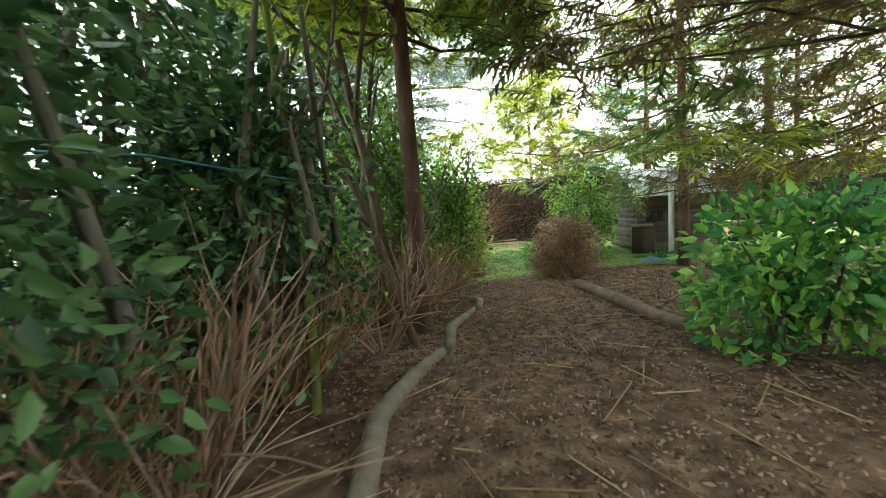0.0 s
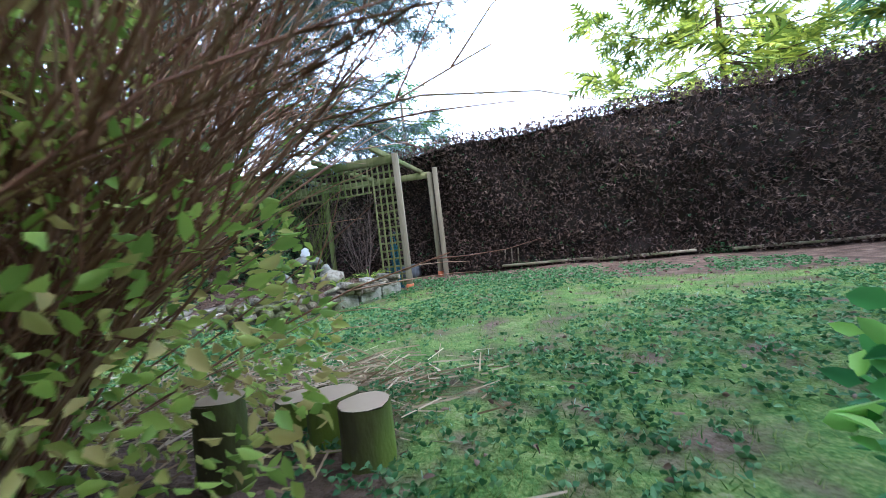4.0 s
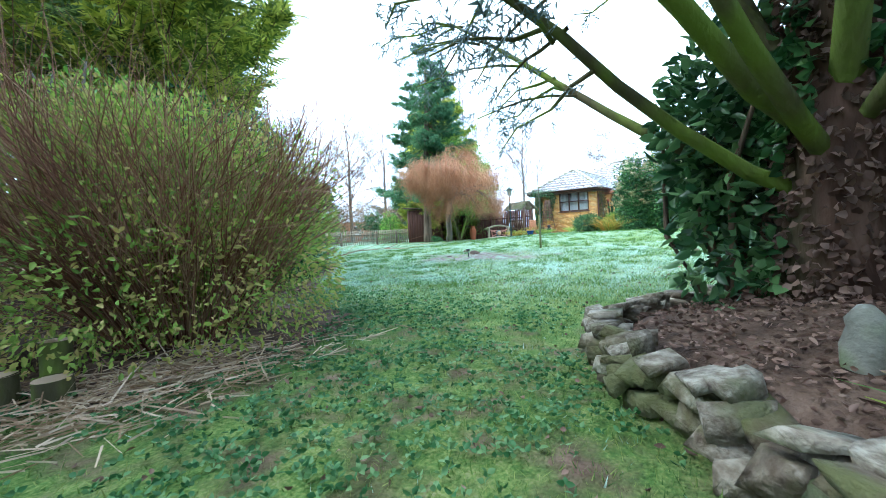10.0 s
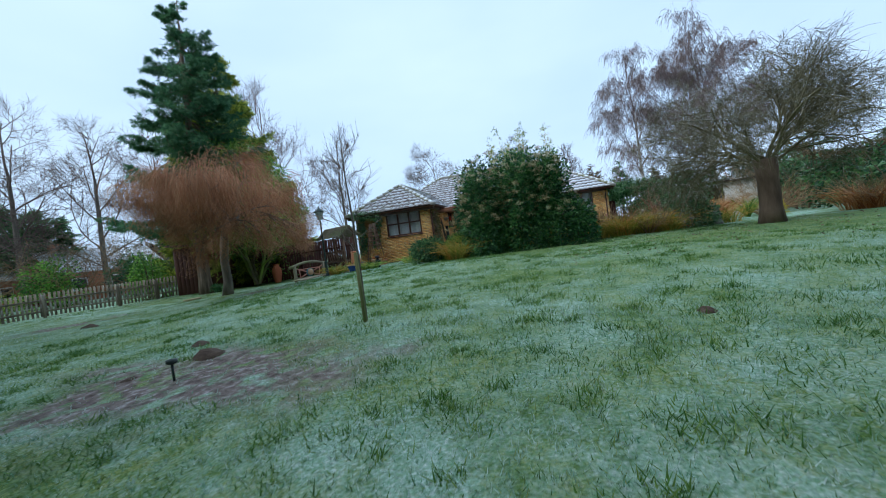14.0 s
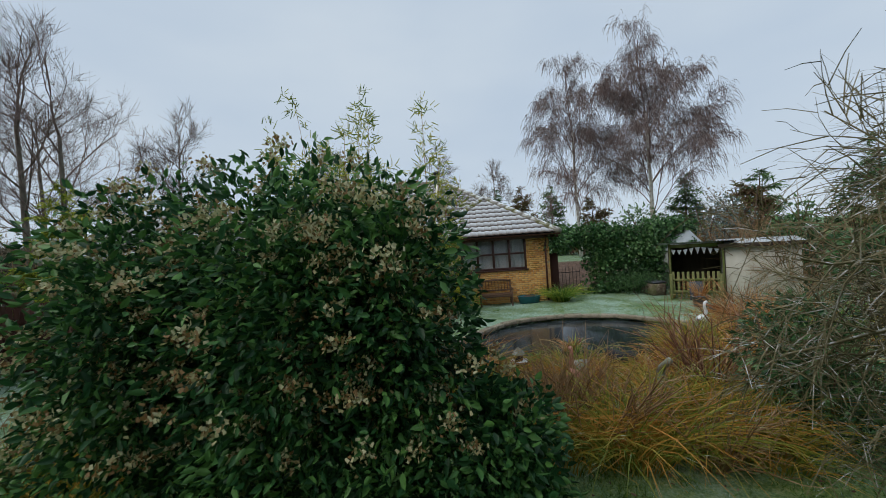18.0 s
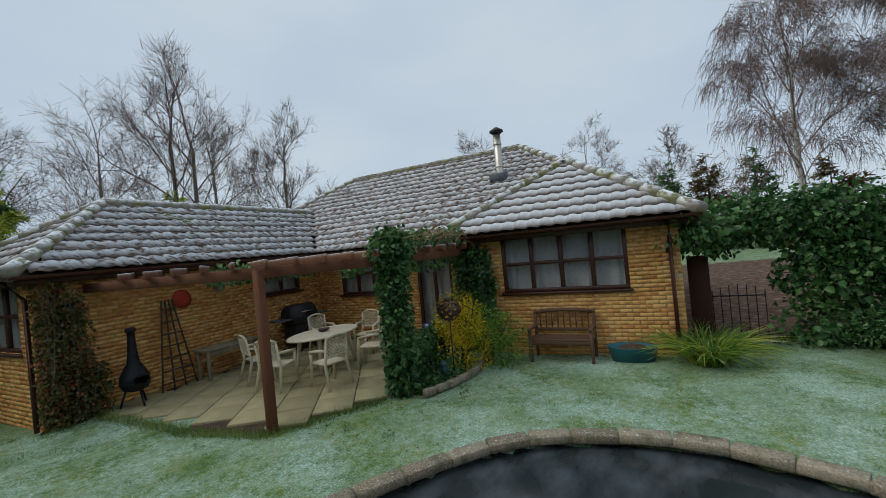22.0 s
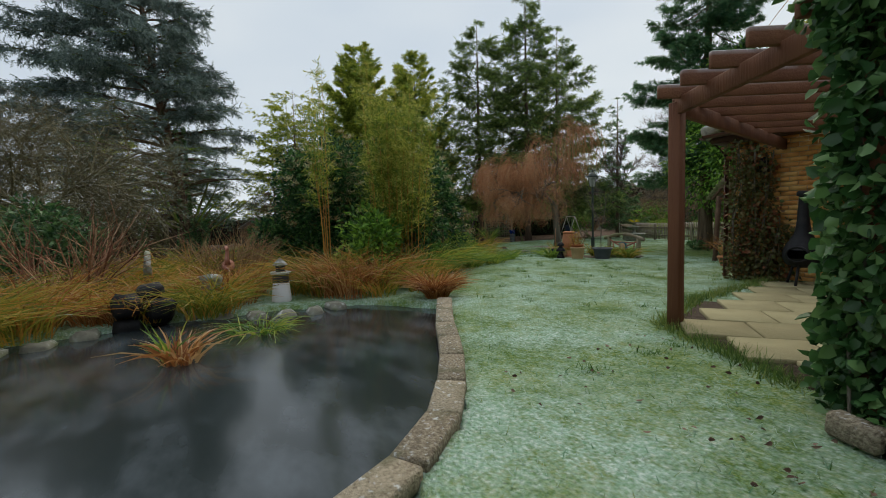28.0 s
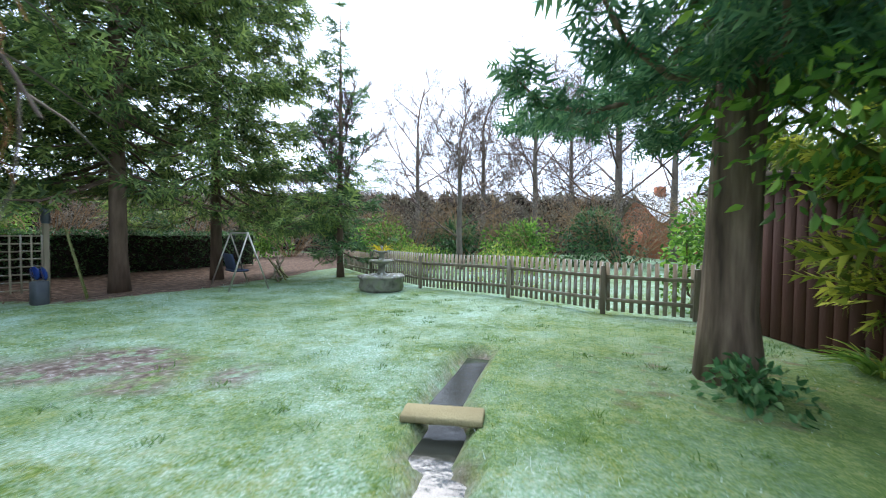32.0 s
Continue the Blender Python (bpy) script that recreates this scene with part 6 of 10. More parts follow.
RB = (-26.67, -1.57, 0.6)
CHAIN = [(-26.3, -5.55), (-26.67, -1.57), (-28.3, -0.47), (-31.05, -0.35)]
beam(rafters, "post", (-26.67, -1.57, 0.5), (-26.67, -1.57, 2.82), 0.115, 0.115, "stained", base=RB)
beam(rafters, "post", (-28.3, -0.47, 0.5), (-28.3, -0.47, 2.82), 0.115, 0.115, "stained", base=RB)
for a, b in zip(CHAIN[:-1], CHAIN[1:]):
    beam(rafters, "beam", (*a, 2.78), (*b, 2.78), 0.06, 0.16, "stained", base=RB)
rn_ = np.array((0.573, 0.82))
rt_ = np.array((-0.82, 0.573))
for i in range(-5, 11):
    o = np.array((-26.67, -1.57)) + rt_ * (0.40 * i + 0.1)
    # where this line meets the beams and the house
    hits = []
    for a, b in zip(CHAIN[:-1], CHAIN[1:]):
        a, b = np.array(a), np.array(b)
        q = np.linalg.solve(np.column_stack([rn_, a - b]), a - o)
        if 0 <= q[1] <= 1:
            hits.append(q[0])
    if not hits:
        continue
    end = max(hits) + 0.24
    start = max((-5.55 - o[1]) / rn_[1], (-31.95 - o[0]) / rn_[0])
    if end - start > 0.4:
        a, b = o + rn_ * start, o + rn_ * end
        beam(rafters, "rafter", (*a, 2.93), (*b, 2.90), 0.045, 0.13, "stained_frosty", base=RB)


def creeper(name, label, lines, n, size, mat, seed, radius=0.3, parent=None, stem=True, hang=0.5, category="climber", width=0.9):
    """Leaves thickly set about the given lines, with a few woody stems along them."""
    rnd = np.random.default_rng(seed)
    t = parent or thing(name, *lines[0][0][:2], ground_at(*lines[0][0][:2]), label, category)
    o = np.array(t.location)
    fine, wood = Pile(), Pile()
    lens = [np.linalg.norm(np.diff(np.array(l, float), axis=0), axis=1).sum() for l in lines]
    for l, ln in zip(lines, lens):
        l = np.array(l, float) - o
        k = max(30, int(n * ln / sum(lens)))
        s = rnd.random(k) * (len(l) - 1)
        i = np.minimum(s.astype(int), len(l) - 2)
        p = l[i] + (l[i + 1] - l[i]) * (s - i)[:, None]
        d = unit(rnd.normal(size=(k, 3)))
        p = p + d * (radius * (0.45 + 0.55 * rnd.random(k)) * np.array([1 + 0.45 * noise.noise(Vector(q) * 1.8) for q in p]))[:, None]
        ln_ = size * (0.6 + 0.7 * rnd.random(k))
        leaves(fine, p, d * 0.6 + rnd.normal(size=(k, 3)) * 0.4 - (0, 0, hang), ln_, ln_ * width, 0.15, 0.15)
        if stem:
            for _ in range(4):
                wood.add(*tube(l + rnd.normal(size=l.shape) * radius * 0.35, 0.006 + 0.007 * rnd.random(), 5, False))
    if stem:
        tagged(part("woody_stem", wood.mesh("woody_stem", M["bark_grey"], True), t), kind="stuff")
    part("foliage", fine.mesh("foliage", M[mat]), t)
    return t


creeper("ivy_column", "thick ivy wrapped round a patio pergola post", [[(-28.3, -0.47, 0.6), (-28.32, -0.45, 1.6), (-28.3, -0.45, 2.7), (-28.35, -0.5, 3.1)], [(-28.1, -0.5, 2.95), (-28.6, -0.4, 3.0)]], 5200, 0.078, "ivy", 51, 0.27)
creeper("ivy_wall", "low wall smothered in ivy beside the patio", [[(-28.35, -0.42, 0.75), (-29.3, -0.55, 0.85), (-30.3, -0.7, 0.9)], [(-28.35, -0.45, 1.15), (-29.3, -0.58, 1.2), (-30.3, -0.75, 1.2)], [(-28.5, -0.1, 0.62), (-29.6, -0.15, 0.62)]], 7500, 0.062, "ivy", 52, 0.26)
creeper("wall_creeper", "rust-tinged creeper on the corner of the brick wing", [[(-25.75, -5.42, 0.6), (-25.74, -5.45, 1.6), (-25.75, -5.42, 2.9)], [(-26.05, -5.42, 0.6), (-26.0, -5.42, 2.7)], [(-26.3, -5.45, 0.6), (-26.25, -5.45, 1.5)]], 4600, 0.055, "ivy_rust", 53, 0.26)
creeper("wall_ivy", "ivy on the wing wall beside the window", [[(-25.45, -8.7, 0.6), (-25.45, -8.6, 1.8), (-25.45, -8.3, 2.9)], [(-25.4, -9.3, 1.2), (-25.3, -9.2, 2.9)], [(-25.3, -8.2, 3.0), (-25.2, -9.6, 3.1)]], 2800, 0.072, "ivy", 54, 0.24)
creeper("bay_ivy", "ivy on the corner of the bay wall", [[(-31.0, -0.5, 0.6), (-31.0, -0.45, 1.8), (-31.0, -0.35, 2.9)], [(-30.95, 0.1, 1.0), (-30.97, 0.0, 2.7)]], 4600, 0.072, "ivy", 55, 0.26)
vine = creeper("vine", "bare tangled vine and hanging ivy over the pergola", [[(-28.4, -0.4, 3.1), (-29.4, -0.5, 3.1), (-30.5, -0.4, 3.15), (-31.0, -0.3, 3.1)], [(-28.6, -1.6, 2.75), (-29.6, -2.4, 2.75), (-30.8, -3.0, 2.7)], [(-27.4, -3.6, 2.8), (-29.0, -4.6, 2.75), (-31.0, -4.8, 2.75)], [(-28.6, -0.6, 2.75), (-30.9, -0.7, 2.7)]], 1900, 0.085, "ivy", 56, 0.22)
vr, vp = np.random.default_rng(57), Pile()
for _ in range(110):
    a = np.array((-28.0 - 3.2 * vr.random(), -0.45 + vr.normal() * 0.25, 3.05 + 0.12 * vr.random())) - np.array(vine.location)
    d = np.array((vr.normal() * 0.5, vr.normal() * 0.35, 0.25 + 0.3 * vr.random()))
    s = np.linspace(0, 1, 6)[:, None]
    vp.add(*tube(a + d * s + np.array((0, 0, -0.55)) * s ** 2 + vr.normal(size=(6, 3)) * 0.05, 0.007 * (1.1 - s[:, 0]), 4, False))
part("bare_shoot", vp.mesh("bare_shoot", M["twig_tan"]), vine, "bare tan shoots")


# ---- patio furniture ----
def patio_chair():
    c = thing("patio_chair", 0, 0, 0, "cream plastic garden armchair with a lattice back", "chair", "chairs round the table")
    W = M["plastic_white"]
    part("seat", make_mesh("seat", *rough(moved(box(0.46, 0.44, 0.035, 0.012), at(0, 0, 0.43)), 0.004), W, True), c)
    for sx in (-1, 1):
        part("front_leg", make_mesh("front_leg", *tube([(sx * 0.24, 0.26, 0), (sx * 0.225, 0.22, 0.43), (sx * 0.25, 0.20, 0.63)], [0.022, 0.028, 0.022], 6), W, True), c)
        part("back_leg", make_mesh("back_leg", *tube([(sx * 0.25, -0.34, 0), (sx * 0.215, -0.22, 0.43), (sx * 0.205, -0.30, 0.90)], [0.022, 0.028, 0.02], 6), W, True), c)
        part("armrest", make_mesh("armrest", *tube([(sx * 0.21, -0.27, 0.68), (sx * 0.27, -0.05, 0.67), (sx * 0.255, 0.20, 0.63)], [0.022, 0.027, 0.024], 6), W, True), c)
    part("top_rail", make_mesh("top_rail", *tube([(-0.205, -0.30, 0.88), (-0.1, -0.315, 0.925), (0, -0.32, 0.935), (0.1, -0.315, 0.925), (0.205, -0.30, 0.88)], 0.026, 6), W, True), c)
    part("lower_rail", make_mesh("lower_rail", *tube([(-0.21, -0.245, 0.56), (0.21, -0.245, 0.56)], 0.02, 6), W, True), c)
    lat = Pile()
    for k in range(-6, 7):
        for s in (-1, 1):
            xs = np.clip(np.array([k * 0.062 - s * 0.16, k * 0.062 + s * 0.16]), -0.2, 0.2)
            if abs(xs[1] - xs[0]) < 0.05:
                continue
            zs = 0.725 + (xs - k * 0.062) * s
            lat.add(*tube([(xs[0], -0.245 - (zs[0] - 0.56) * 0.19, zs[0]), (xs[1], -0.245 - (zs[1] - 0.56) * 0.19, zs[1])], 0.009, 4, False))
    part("lattice_back", lat.mesh("lattice_back", W), c, "moulded lattice back")
    return c


PZ = 0.628
chair = patio_chair()
chair.matrix_world = at(-28.35, -2.02, PZ, 165)
for x, y, r in ((-28.05, -3.0, 105), (-28.35, -3.85, 70), (-29.55, -1.95, 200), (-30.25, -3.95, -20), (-30.55, -2.85, -75)):
    copy_thing(chair, at(x, y, PZ, r))
table = thing("patio_table", -29.3, -3.0, PZ, "oval cream plastic garden table, green with algae", "table")
tp = lathe([(0.0, 0.70), (0.55, 0.70), (0.6, 0.71), (0.6, 0.735), (0.57, 0.745), (0.0, 0.745)], 32)
part("tabletop", make_mesh("tabletop", tp[0] * (1.45, 0.95, 1), tp[1], M["plastic_white"], True), table)
for sx, sy in ((1, 1), (1, -1), (-1, 1), (-1, -1)):
    part("leg", make_mesh("leg", *tube([(sx * 0.52, sy * 0.34, 0), (sx * 0.42, sy * 0.26, 0.70)], [0.03, 0.045], 8), M["plastic_white"], True), table)
ash = thing("table_bowl", -29.35, -3.05, PZ + 0.745, "small dark bowl on the garden table", "bowl")
part("bowl", make_mesh("bowl", *lathe([(0.05, 0), (0.11, 0.03), (0.13, 0.06), (0.11, 0.055), (0.0, 0.02)], 14), M["rust_iron"], True), ash)

stove = thing("chiminea", -26.7, -5.05, PZ, "black cast iron chiminea on a three-legged stand", "chiminea")
bodyp = [(0.10, 0.26), (0.19, 0.30), (0.235, 0.40), (0.225, 0.52), (0.17, 0.64), (0.10, 0.76), (0.075, 0.95), (0.062, 1.2), (0.06, 1.30), (0.085, 1.31), (0.085, 1.36), (0.06, 1.38), (0.045, 1.36), (0.0, 1.2)]
v, f = lathe(bodyp, 20)
mouth = np.array([abs(np.hypot(*(q := v[g].mean(0))[:2])) > 0 and q[1] > 0.13 and abs(q[0]) < 0.13 and 0.36 < q[2] < 0.56 for g in f])
part("body", make_mesh("body", v, f[~mouth], M["iron"], True), stove)
part("mouth_rim", make_mesh("mouth_rim", *tube([(0.13 * math.cos(a), 0.205, 0.46 + 0.105 * math.sin(a)) for a in np.linspace(0, 6.283, 17)], 0.016, 6, False), M["iron"], True), stove)
part("ash", make_mesh("ash", *rough(lathe([(0.0, 0.37), (0.15, 0.36), (0.16, 0.33)], 12), 0.02, 9), M["litter"], True), stove)
for a in (90, 210, 330):
    part("leg", make_mesh("leg", *tube([(0.13 * math.cos(radians(a)), 0.13 * math.sin(radians(a)), 0.32), (0.2 * math.cos(radians(a)), 0.2 * math.sin(radians(a)), 0.12), (0.24 * math.cos(radians(a)), 0.24 * math.sin(radians(a)), 0.0)], 0.018, 6), M["iron"], True), stove)

frame_t = thing("wall_trellis", -27.6, -5.42, PZ, "dark tapered obelisk trellis leaning on the brick wall", "trellis")
for k in range(4):
    x = (k - 1.5) / 1.5
    beam(frame_t, "upright", (x * 0.34, 0.14, 0), (x * 0.10, -0.08, 1.75), 0.028, 0.028, "dark_wood")
for i in range(7):
    u = 0.08 + i * 0.135
    w_ = 0.36 - 0.24 * u
    beam(frame_t, "crossbar", (-w_, 0.14 - 0.22 * u + 0.02, 1.75 * u), (w_, 0.14 - 0.22 * u + 0.02, 1.75 * u), 0.02, 0.03, "dark_wood")
side_table = thing("potting_bench", -28.6, -5.15, PZ, "low weathered wooden bench against the brick wall", "bench")
beam(side_table, "top", (-0.65, 0, 0.62), (0.65, 0, 0.62), 0.45, 0.05, "grey_wood")
beam(side_table, "apron", (-0.6, 0.18, 0.54), (0.6, 0.18, 0.54), 0.03, 0.11, "grey_wood")
for sx in (-0.58, 0.58):
    for sy in (-0.17, 0.17):
        beam(side_table, "leg", (sx, sy, 0), (sx, sy, 0.6), 0.06, 0.06, "grey_wood")
bbq = thing("barbecue", -30.6, -5.05, PZ, "black gas barbecue with closed lid and side shelves", "barbecue")
part("cart", make_mesh("cart", *moved(box(0.7, 0.46, 0.55, 0.02), at(0, 0, 0.42)), M["black_paint"]), bbq)
lid = np.array([[x, 0.27 * math.cos(a), 0.86 + 0.32 * math.sin(a)] for x in (-0.38, 0.38) for a in np.linspace(0, math.pi, 9)])
lf = [np.array([[i, i + 1, 10 + i, 9 + i] for i in range(8)]), np.array([[0, i + 1, i] for i in range(1, 8)] + [[9, 9 + i, 10 + i] for i in range(1, 8)])]
part("lid", make_mesh("lid", lid, lf, M["black_paint"], False), bbq)
part("lid_handle", make_mesh("lid_handle", *tube([(-0.2, 0.29, 1.0), (-0.2, 0.33, 1.0), (0.2, 0.33, 1.0), (0.2, 0.29, 1.0)], 0.012, 6), M["steel"], True), bbq)
part("firebox", make_mesh("firebox", *moved(box(0.78, 0.52, 0.17, 0.02), at(0, 0, 0.78)), M["black_paint"]), bbq)
for sx in (-0.62, 0.62):
    part("side_shelf", make_mesh("side_shelf", *moved(box(0.42, 0.44, 0.03, 0.01), at(sx, 0, 0.85)), M["pot_grey"]), bbq)
for sx in (-0.3, 0.3):
    part("wheel", make_mesh("wheel", *moved(lathe([(0, -0.02), (0.08, -0.02), (0.08, 0.02), (0, 0.02)], 14), at(sx, 0.2, 0.08, 0, 90)), M["black_paint"]), bbq)
disc = thing("wall_ornament", -27.95, -5.57, 2.35, "round red metal wall ornament on the brick wall", "ornament")
part("disc", make_mesh("disc", *moved(lathe([(0.0, 0.03), (0.08, 0.035), (0.2, 0.0), (0.2, -0.012), (0.0, -0.005)], 20, 0.03), at(0, 0, 0, 0, -90)), M["red_paint"], True), disc)
lantern2 = thing("wall_lantern", -26.05, -5.5, 2.45, "small dark wall lantern on the brick wall", "lamp")
part("body", make_mesh("body", *lathe([(0, -0.16), (0.03, -0.14), (0.07, -0.02), (0.08, 0.1), (0.05, 0.15), (0.0, 0.17)], 8), M["iron"]), lantern2)
basket = thing("hanging_basket", -29.9, -5.45, 2.55, "small red hanging feeder by the kitchen window", "feeder")
part("box", make_mesh("box", *box(0.14, 0.12, 0.2, 0.01), M["red_paint"]), basket)
basket2 = thing("wall_planter", -28.75, -5.48, 2.5, "small mossy wall planter on the brick wall", "planter")
part("box", make_mesh("box", *lathe([(0.06, -0.1), (0.12, 0.0), (0.13, 0.08), (0.0, 0.06)], 10), M["concrete"]), basket2)
gas = thing("blue_barrel", -31.4, -1.6, PZ, "blue plastic barrel beside the patio door", "barrel")
part("body", make_mesh("body", *lathe([(0, 0), (0.18, 0), (0.2, 0.1), (0.2, 0.42), (0.17, 0.5), (0, 0.5)], 16), M["pot_blue"], True), gas)

# bench under the bay window
bench = thing("garden_bench", -30.72, 1.65, ground_at(-30.72, 1.65), "brown weathered wooden garden bench against the brick wall", "bench", turn=-90)
BW = "dark_wood"
M["bench"] = material("bench_wood", [(0.075, 0.038, 0.024), (0.16, 0.095, 0.062)], 4, 0.8, 0.4, 40, stretch=(0.2, 1, 1))
for sx in (-0.56, 0.56):
    beam(bench, "front_leg", (sx, 0.24, 0), (sx, 0.24, 0.60), 0.055, 0.055, "bench")
    beam(bench, "back_leg", (sx, -0.22, 0), (sx, -0.28, 0.92), 0.055, 0.055, "bench")
    beam(bench, "armrest", (sx, -0.25, 0.615), (sx, 0.30, 0.615), 0.07, 0.035, "bench")
for k in range(4):
    beam(bench, "seat_slat", (-0.58, -0.17 + k * 0.125, 0.42), (0.58, -0.17 + k * 0.125, 0.42), 0.105, 0.025, "bench")
beam(bench, "front_rail", (-0.55, 0.24, 0.37), (0.55, 0.24, 0.37), 0.03, 0.08, "bench")
beam(bench, "lower_back_rail", (-0.55, -0.245, 0.53), (0.55, -0.245, 0.53), 0.03, 0.06, "bench")
tr_ = [(-0.58, -0.28, 0.86), (-0.3, -0.28, 0.90), (0, -0.28, 0.91), (0.3, -0.28, 0.90), (0.58, -0.28, 0.86)]
part("top_rail", make_mesh("top_rail", *tube(tr_, 0.042, 6), M["bench"]), bench)
for k in range(9):
    x = -0.46 + k * 0.115
    beam(bench, "back_slat", (x, -0.25, 0.55), (x, -0.278, 0.87), 0.045, 0.018, "bench")
tray = thing("teal_trough", -30.75, 2.85, ground_at(-30.75, 2.85), "teal plastic trough of dead plants at the brick wall", "planter")
part("shell", make_mesh("shell", *moved(lathe([(0.0, 0.0), (0.30, 0.0), (0.36, 0.26), (0.38, 0.28), (0.34, 0.27), (0.3, 0.18), (0.0, 0.18)], 20), Matrix.Diagonal((0.7, 1.15, 1, 1))), M["teal"], True), tray)
part("soil", make_mesh("soil", *rough(moved(lathe([(0.3, 0.16), (0.2, 0.26), (0.0, 0.3)], 14), Matrix.Diagonal((0.7, 1.1, 1, 1))), 0.05, 7), M["soil"], True), tray)
tuft(-30.75, 4.0, "large clump of arching sedge at the corner of the house", 71, "sedge_green", 620, 0.7, 0.28, 0.8, 0.02, "sedge_clump")
shrub(-30.1, -0.2, 1.8, 0.85, 0.75, "euonymus bush with bright yellow leaves", 72, "gold_leaf", 0.05, 5200, "golden_euonymus", lumps=9, stems=8)
shrub(-30.25, 0.45, 1.3, 0.75, 0.65, "dark green box bush at the house corner", 73, "laurel", 0.045, 2600, "box_bush", lumps=8, stems=6)
bed = thing("bed_edging", -29.3, 0.15, 0.6, "curved stone edging of the ivy bed", "edging")
for i in range(9):
    u = i / 8
    p = np.array((-28.35 - 1.85 * u, 0.02 + 0.30 * math.sin(u * 2.6), 0.66))
    part("stone", make_mesh("stone", *rough(moved(box(0.235, 0.11, 0.12, 0.02), at(p[0] + 29.3, p[1] - 0.15, 0.05, -50 * math.cos(u * 2.6) * 0.5)), 0.012, 8, i), M["coping"]), bed)
gl = thing("garden_lantern", -28.85, 0.05, 0.62, "small green metal garden lantern on a spike", "lamp")
part("spike", make_mesh("spike", *tube([(0, 0, 0), (0, 0, 0.2)], 0.012, 6), M["green_tin"]), gl)
part("head", make_mesh("head", *lathe([(0.03, 0.16), (0.065, 0.18), (0.05, 0.32), (0.0, 0.32)], 8), M["green_tin"]), gl)
part("cap", make_mesh("cap", *lathe([(0.08, 0.32), (0.075, 0.335), (0.02, 0.38), (0.0, 0.38)], 8), M["green_tin"]), gl)
orb = thing("spinner_orb", -29.15, 0.08, 0.62, "bronze metal garden spinner of looping bands on a pole", "ornament")
part("pole", make_mesh("pole", *tube([(0, 0, 0), (0, 0, 1.0)], 0.012, 8), M["rust_iron"]), orb)
orbp = thing("bands", 0, 0, 1.19)
orbp.parent = orb
for s in range(2):
    for k in range(8):
        a0 = k * math.pi / 4 + s * 0.4
        pts = []
        for q in np.linspace(0, 1, 13):
            lat, lon = (q - 0.5) * math.pi * 0.98, a0 + (1.5 if s else -1.5) * (q - 0.5) * 2
            r = 0.20 + 0.008 * s
            pts.append((r * math.cos(lat) * math.cos(lon), r * math.sin(lat), r * math.cos(lat) * math.sin(lon)))
        b = Pile()
        strips_ = np.array(pts)[None]
        n_ = unit(strips_[0])
        d_ = unit(np.gradient(strips_[0], axis=0))
        sd_ = np.cross(n_, d_) * 0.019
        v = np.concatenate([strips_[0] - sd_, strips_[0] + sd_])
        part("band", make_mesh("band", v, np.array([[i, i + 1, 14 + i, 13 + i] for i in range(12)]), M["rust_iron"], True), orbp)
part("hub", make_mesh("hub", *moved(lathe([(0, -0.03), (0.05, -0.02), (0.05, 0.02), (0, 0.03)], 12), at(0, 0.2, 0, 0, 90)), M["rust_iron"], True), orbp)

# ---- pond edge ----
coping = thing("pond_coping", -26.0, 2.5, 0.6, "curved edging of worn stone round the pond", "edging", kind="structure")
edge = np.concatenate([POND[7:], POND[:1]])
seg = np.concatenate([[0], np.cumsum(np.linalg.norm(np.diff(edge, axis=0), axis=1))])
fine_t = np.linspace(0, seg[-1], 200)
line = np.column_stack([np.interp(fine_t, seg, edge[:, 0]), np.interp(fine_t, seg, edge[:, 1])])
for _ in range(6):
    line[1:-1] = (line[:-2] + line[1:-1] * 2 + line[2:]) / 4
sl = np.concatenate([[0], np.cumsum(np.linalg.norm(np.diff(line, axis=0), axis=1))])
pos_ = 0.0
i = 0
while pos_ < sl[-1] - 0.2:
    ln = 0.42 + 0.12 * RNG.random()
    a = np.array([np.interp(pos_, sl, line[:, k]) for k in (0, 1)])
    b = np.array([np.interp(min(sl[-1], pos_ + ln), sl, line[:, k]) for k in (0, 1)])
    m = (a + b) / 2
    out = np.array(((b - a)[1], -(b - a)[0]))
    out = out / np.linalg.norm(out) * (1 if (m + out * 0.01 - pc) @ out > 0 else -1)
    m = m + out * 0.03
    part("stone", make_mesh("stone", *rough(moved(box(ln - 0.012, 0.2, 0.10, 0.012), at(m[0] + 26, m[1] - 2.5, 0.012 + 0.01 * RNG.normal() * 0.5, math.degrees(math.atan2(*(b - a)[::-1])))), 0.008, 7, i), M["coping"]), coping)
    pos_ += ln
    i += 1

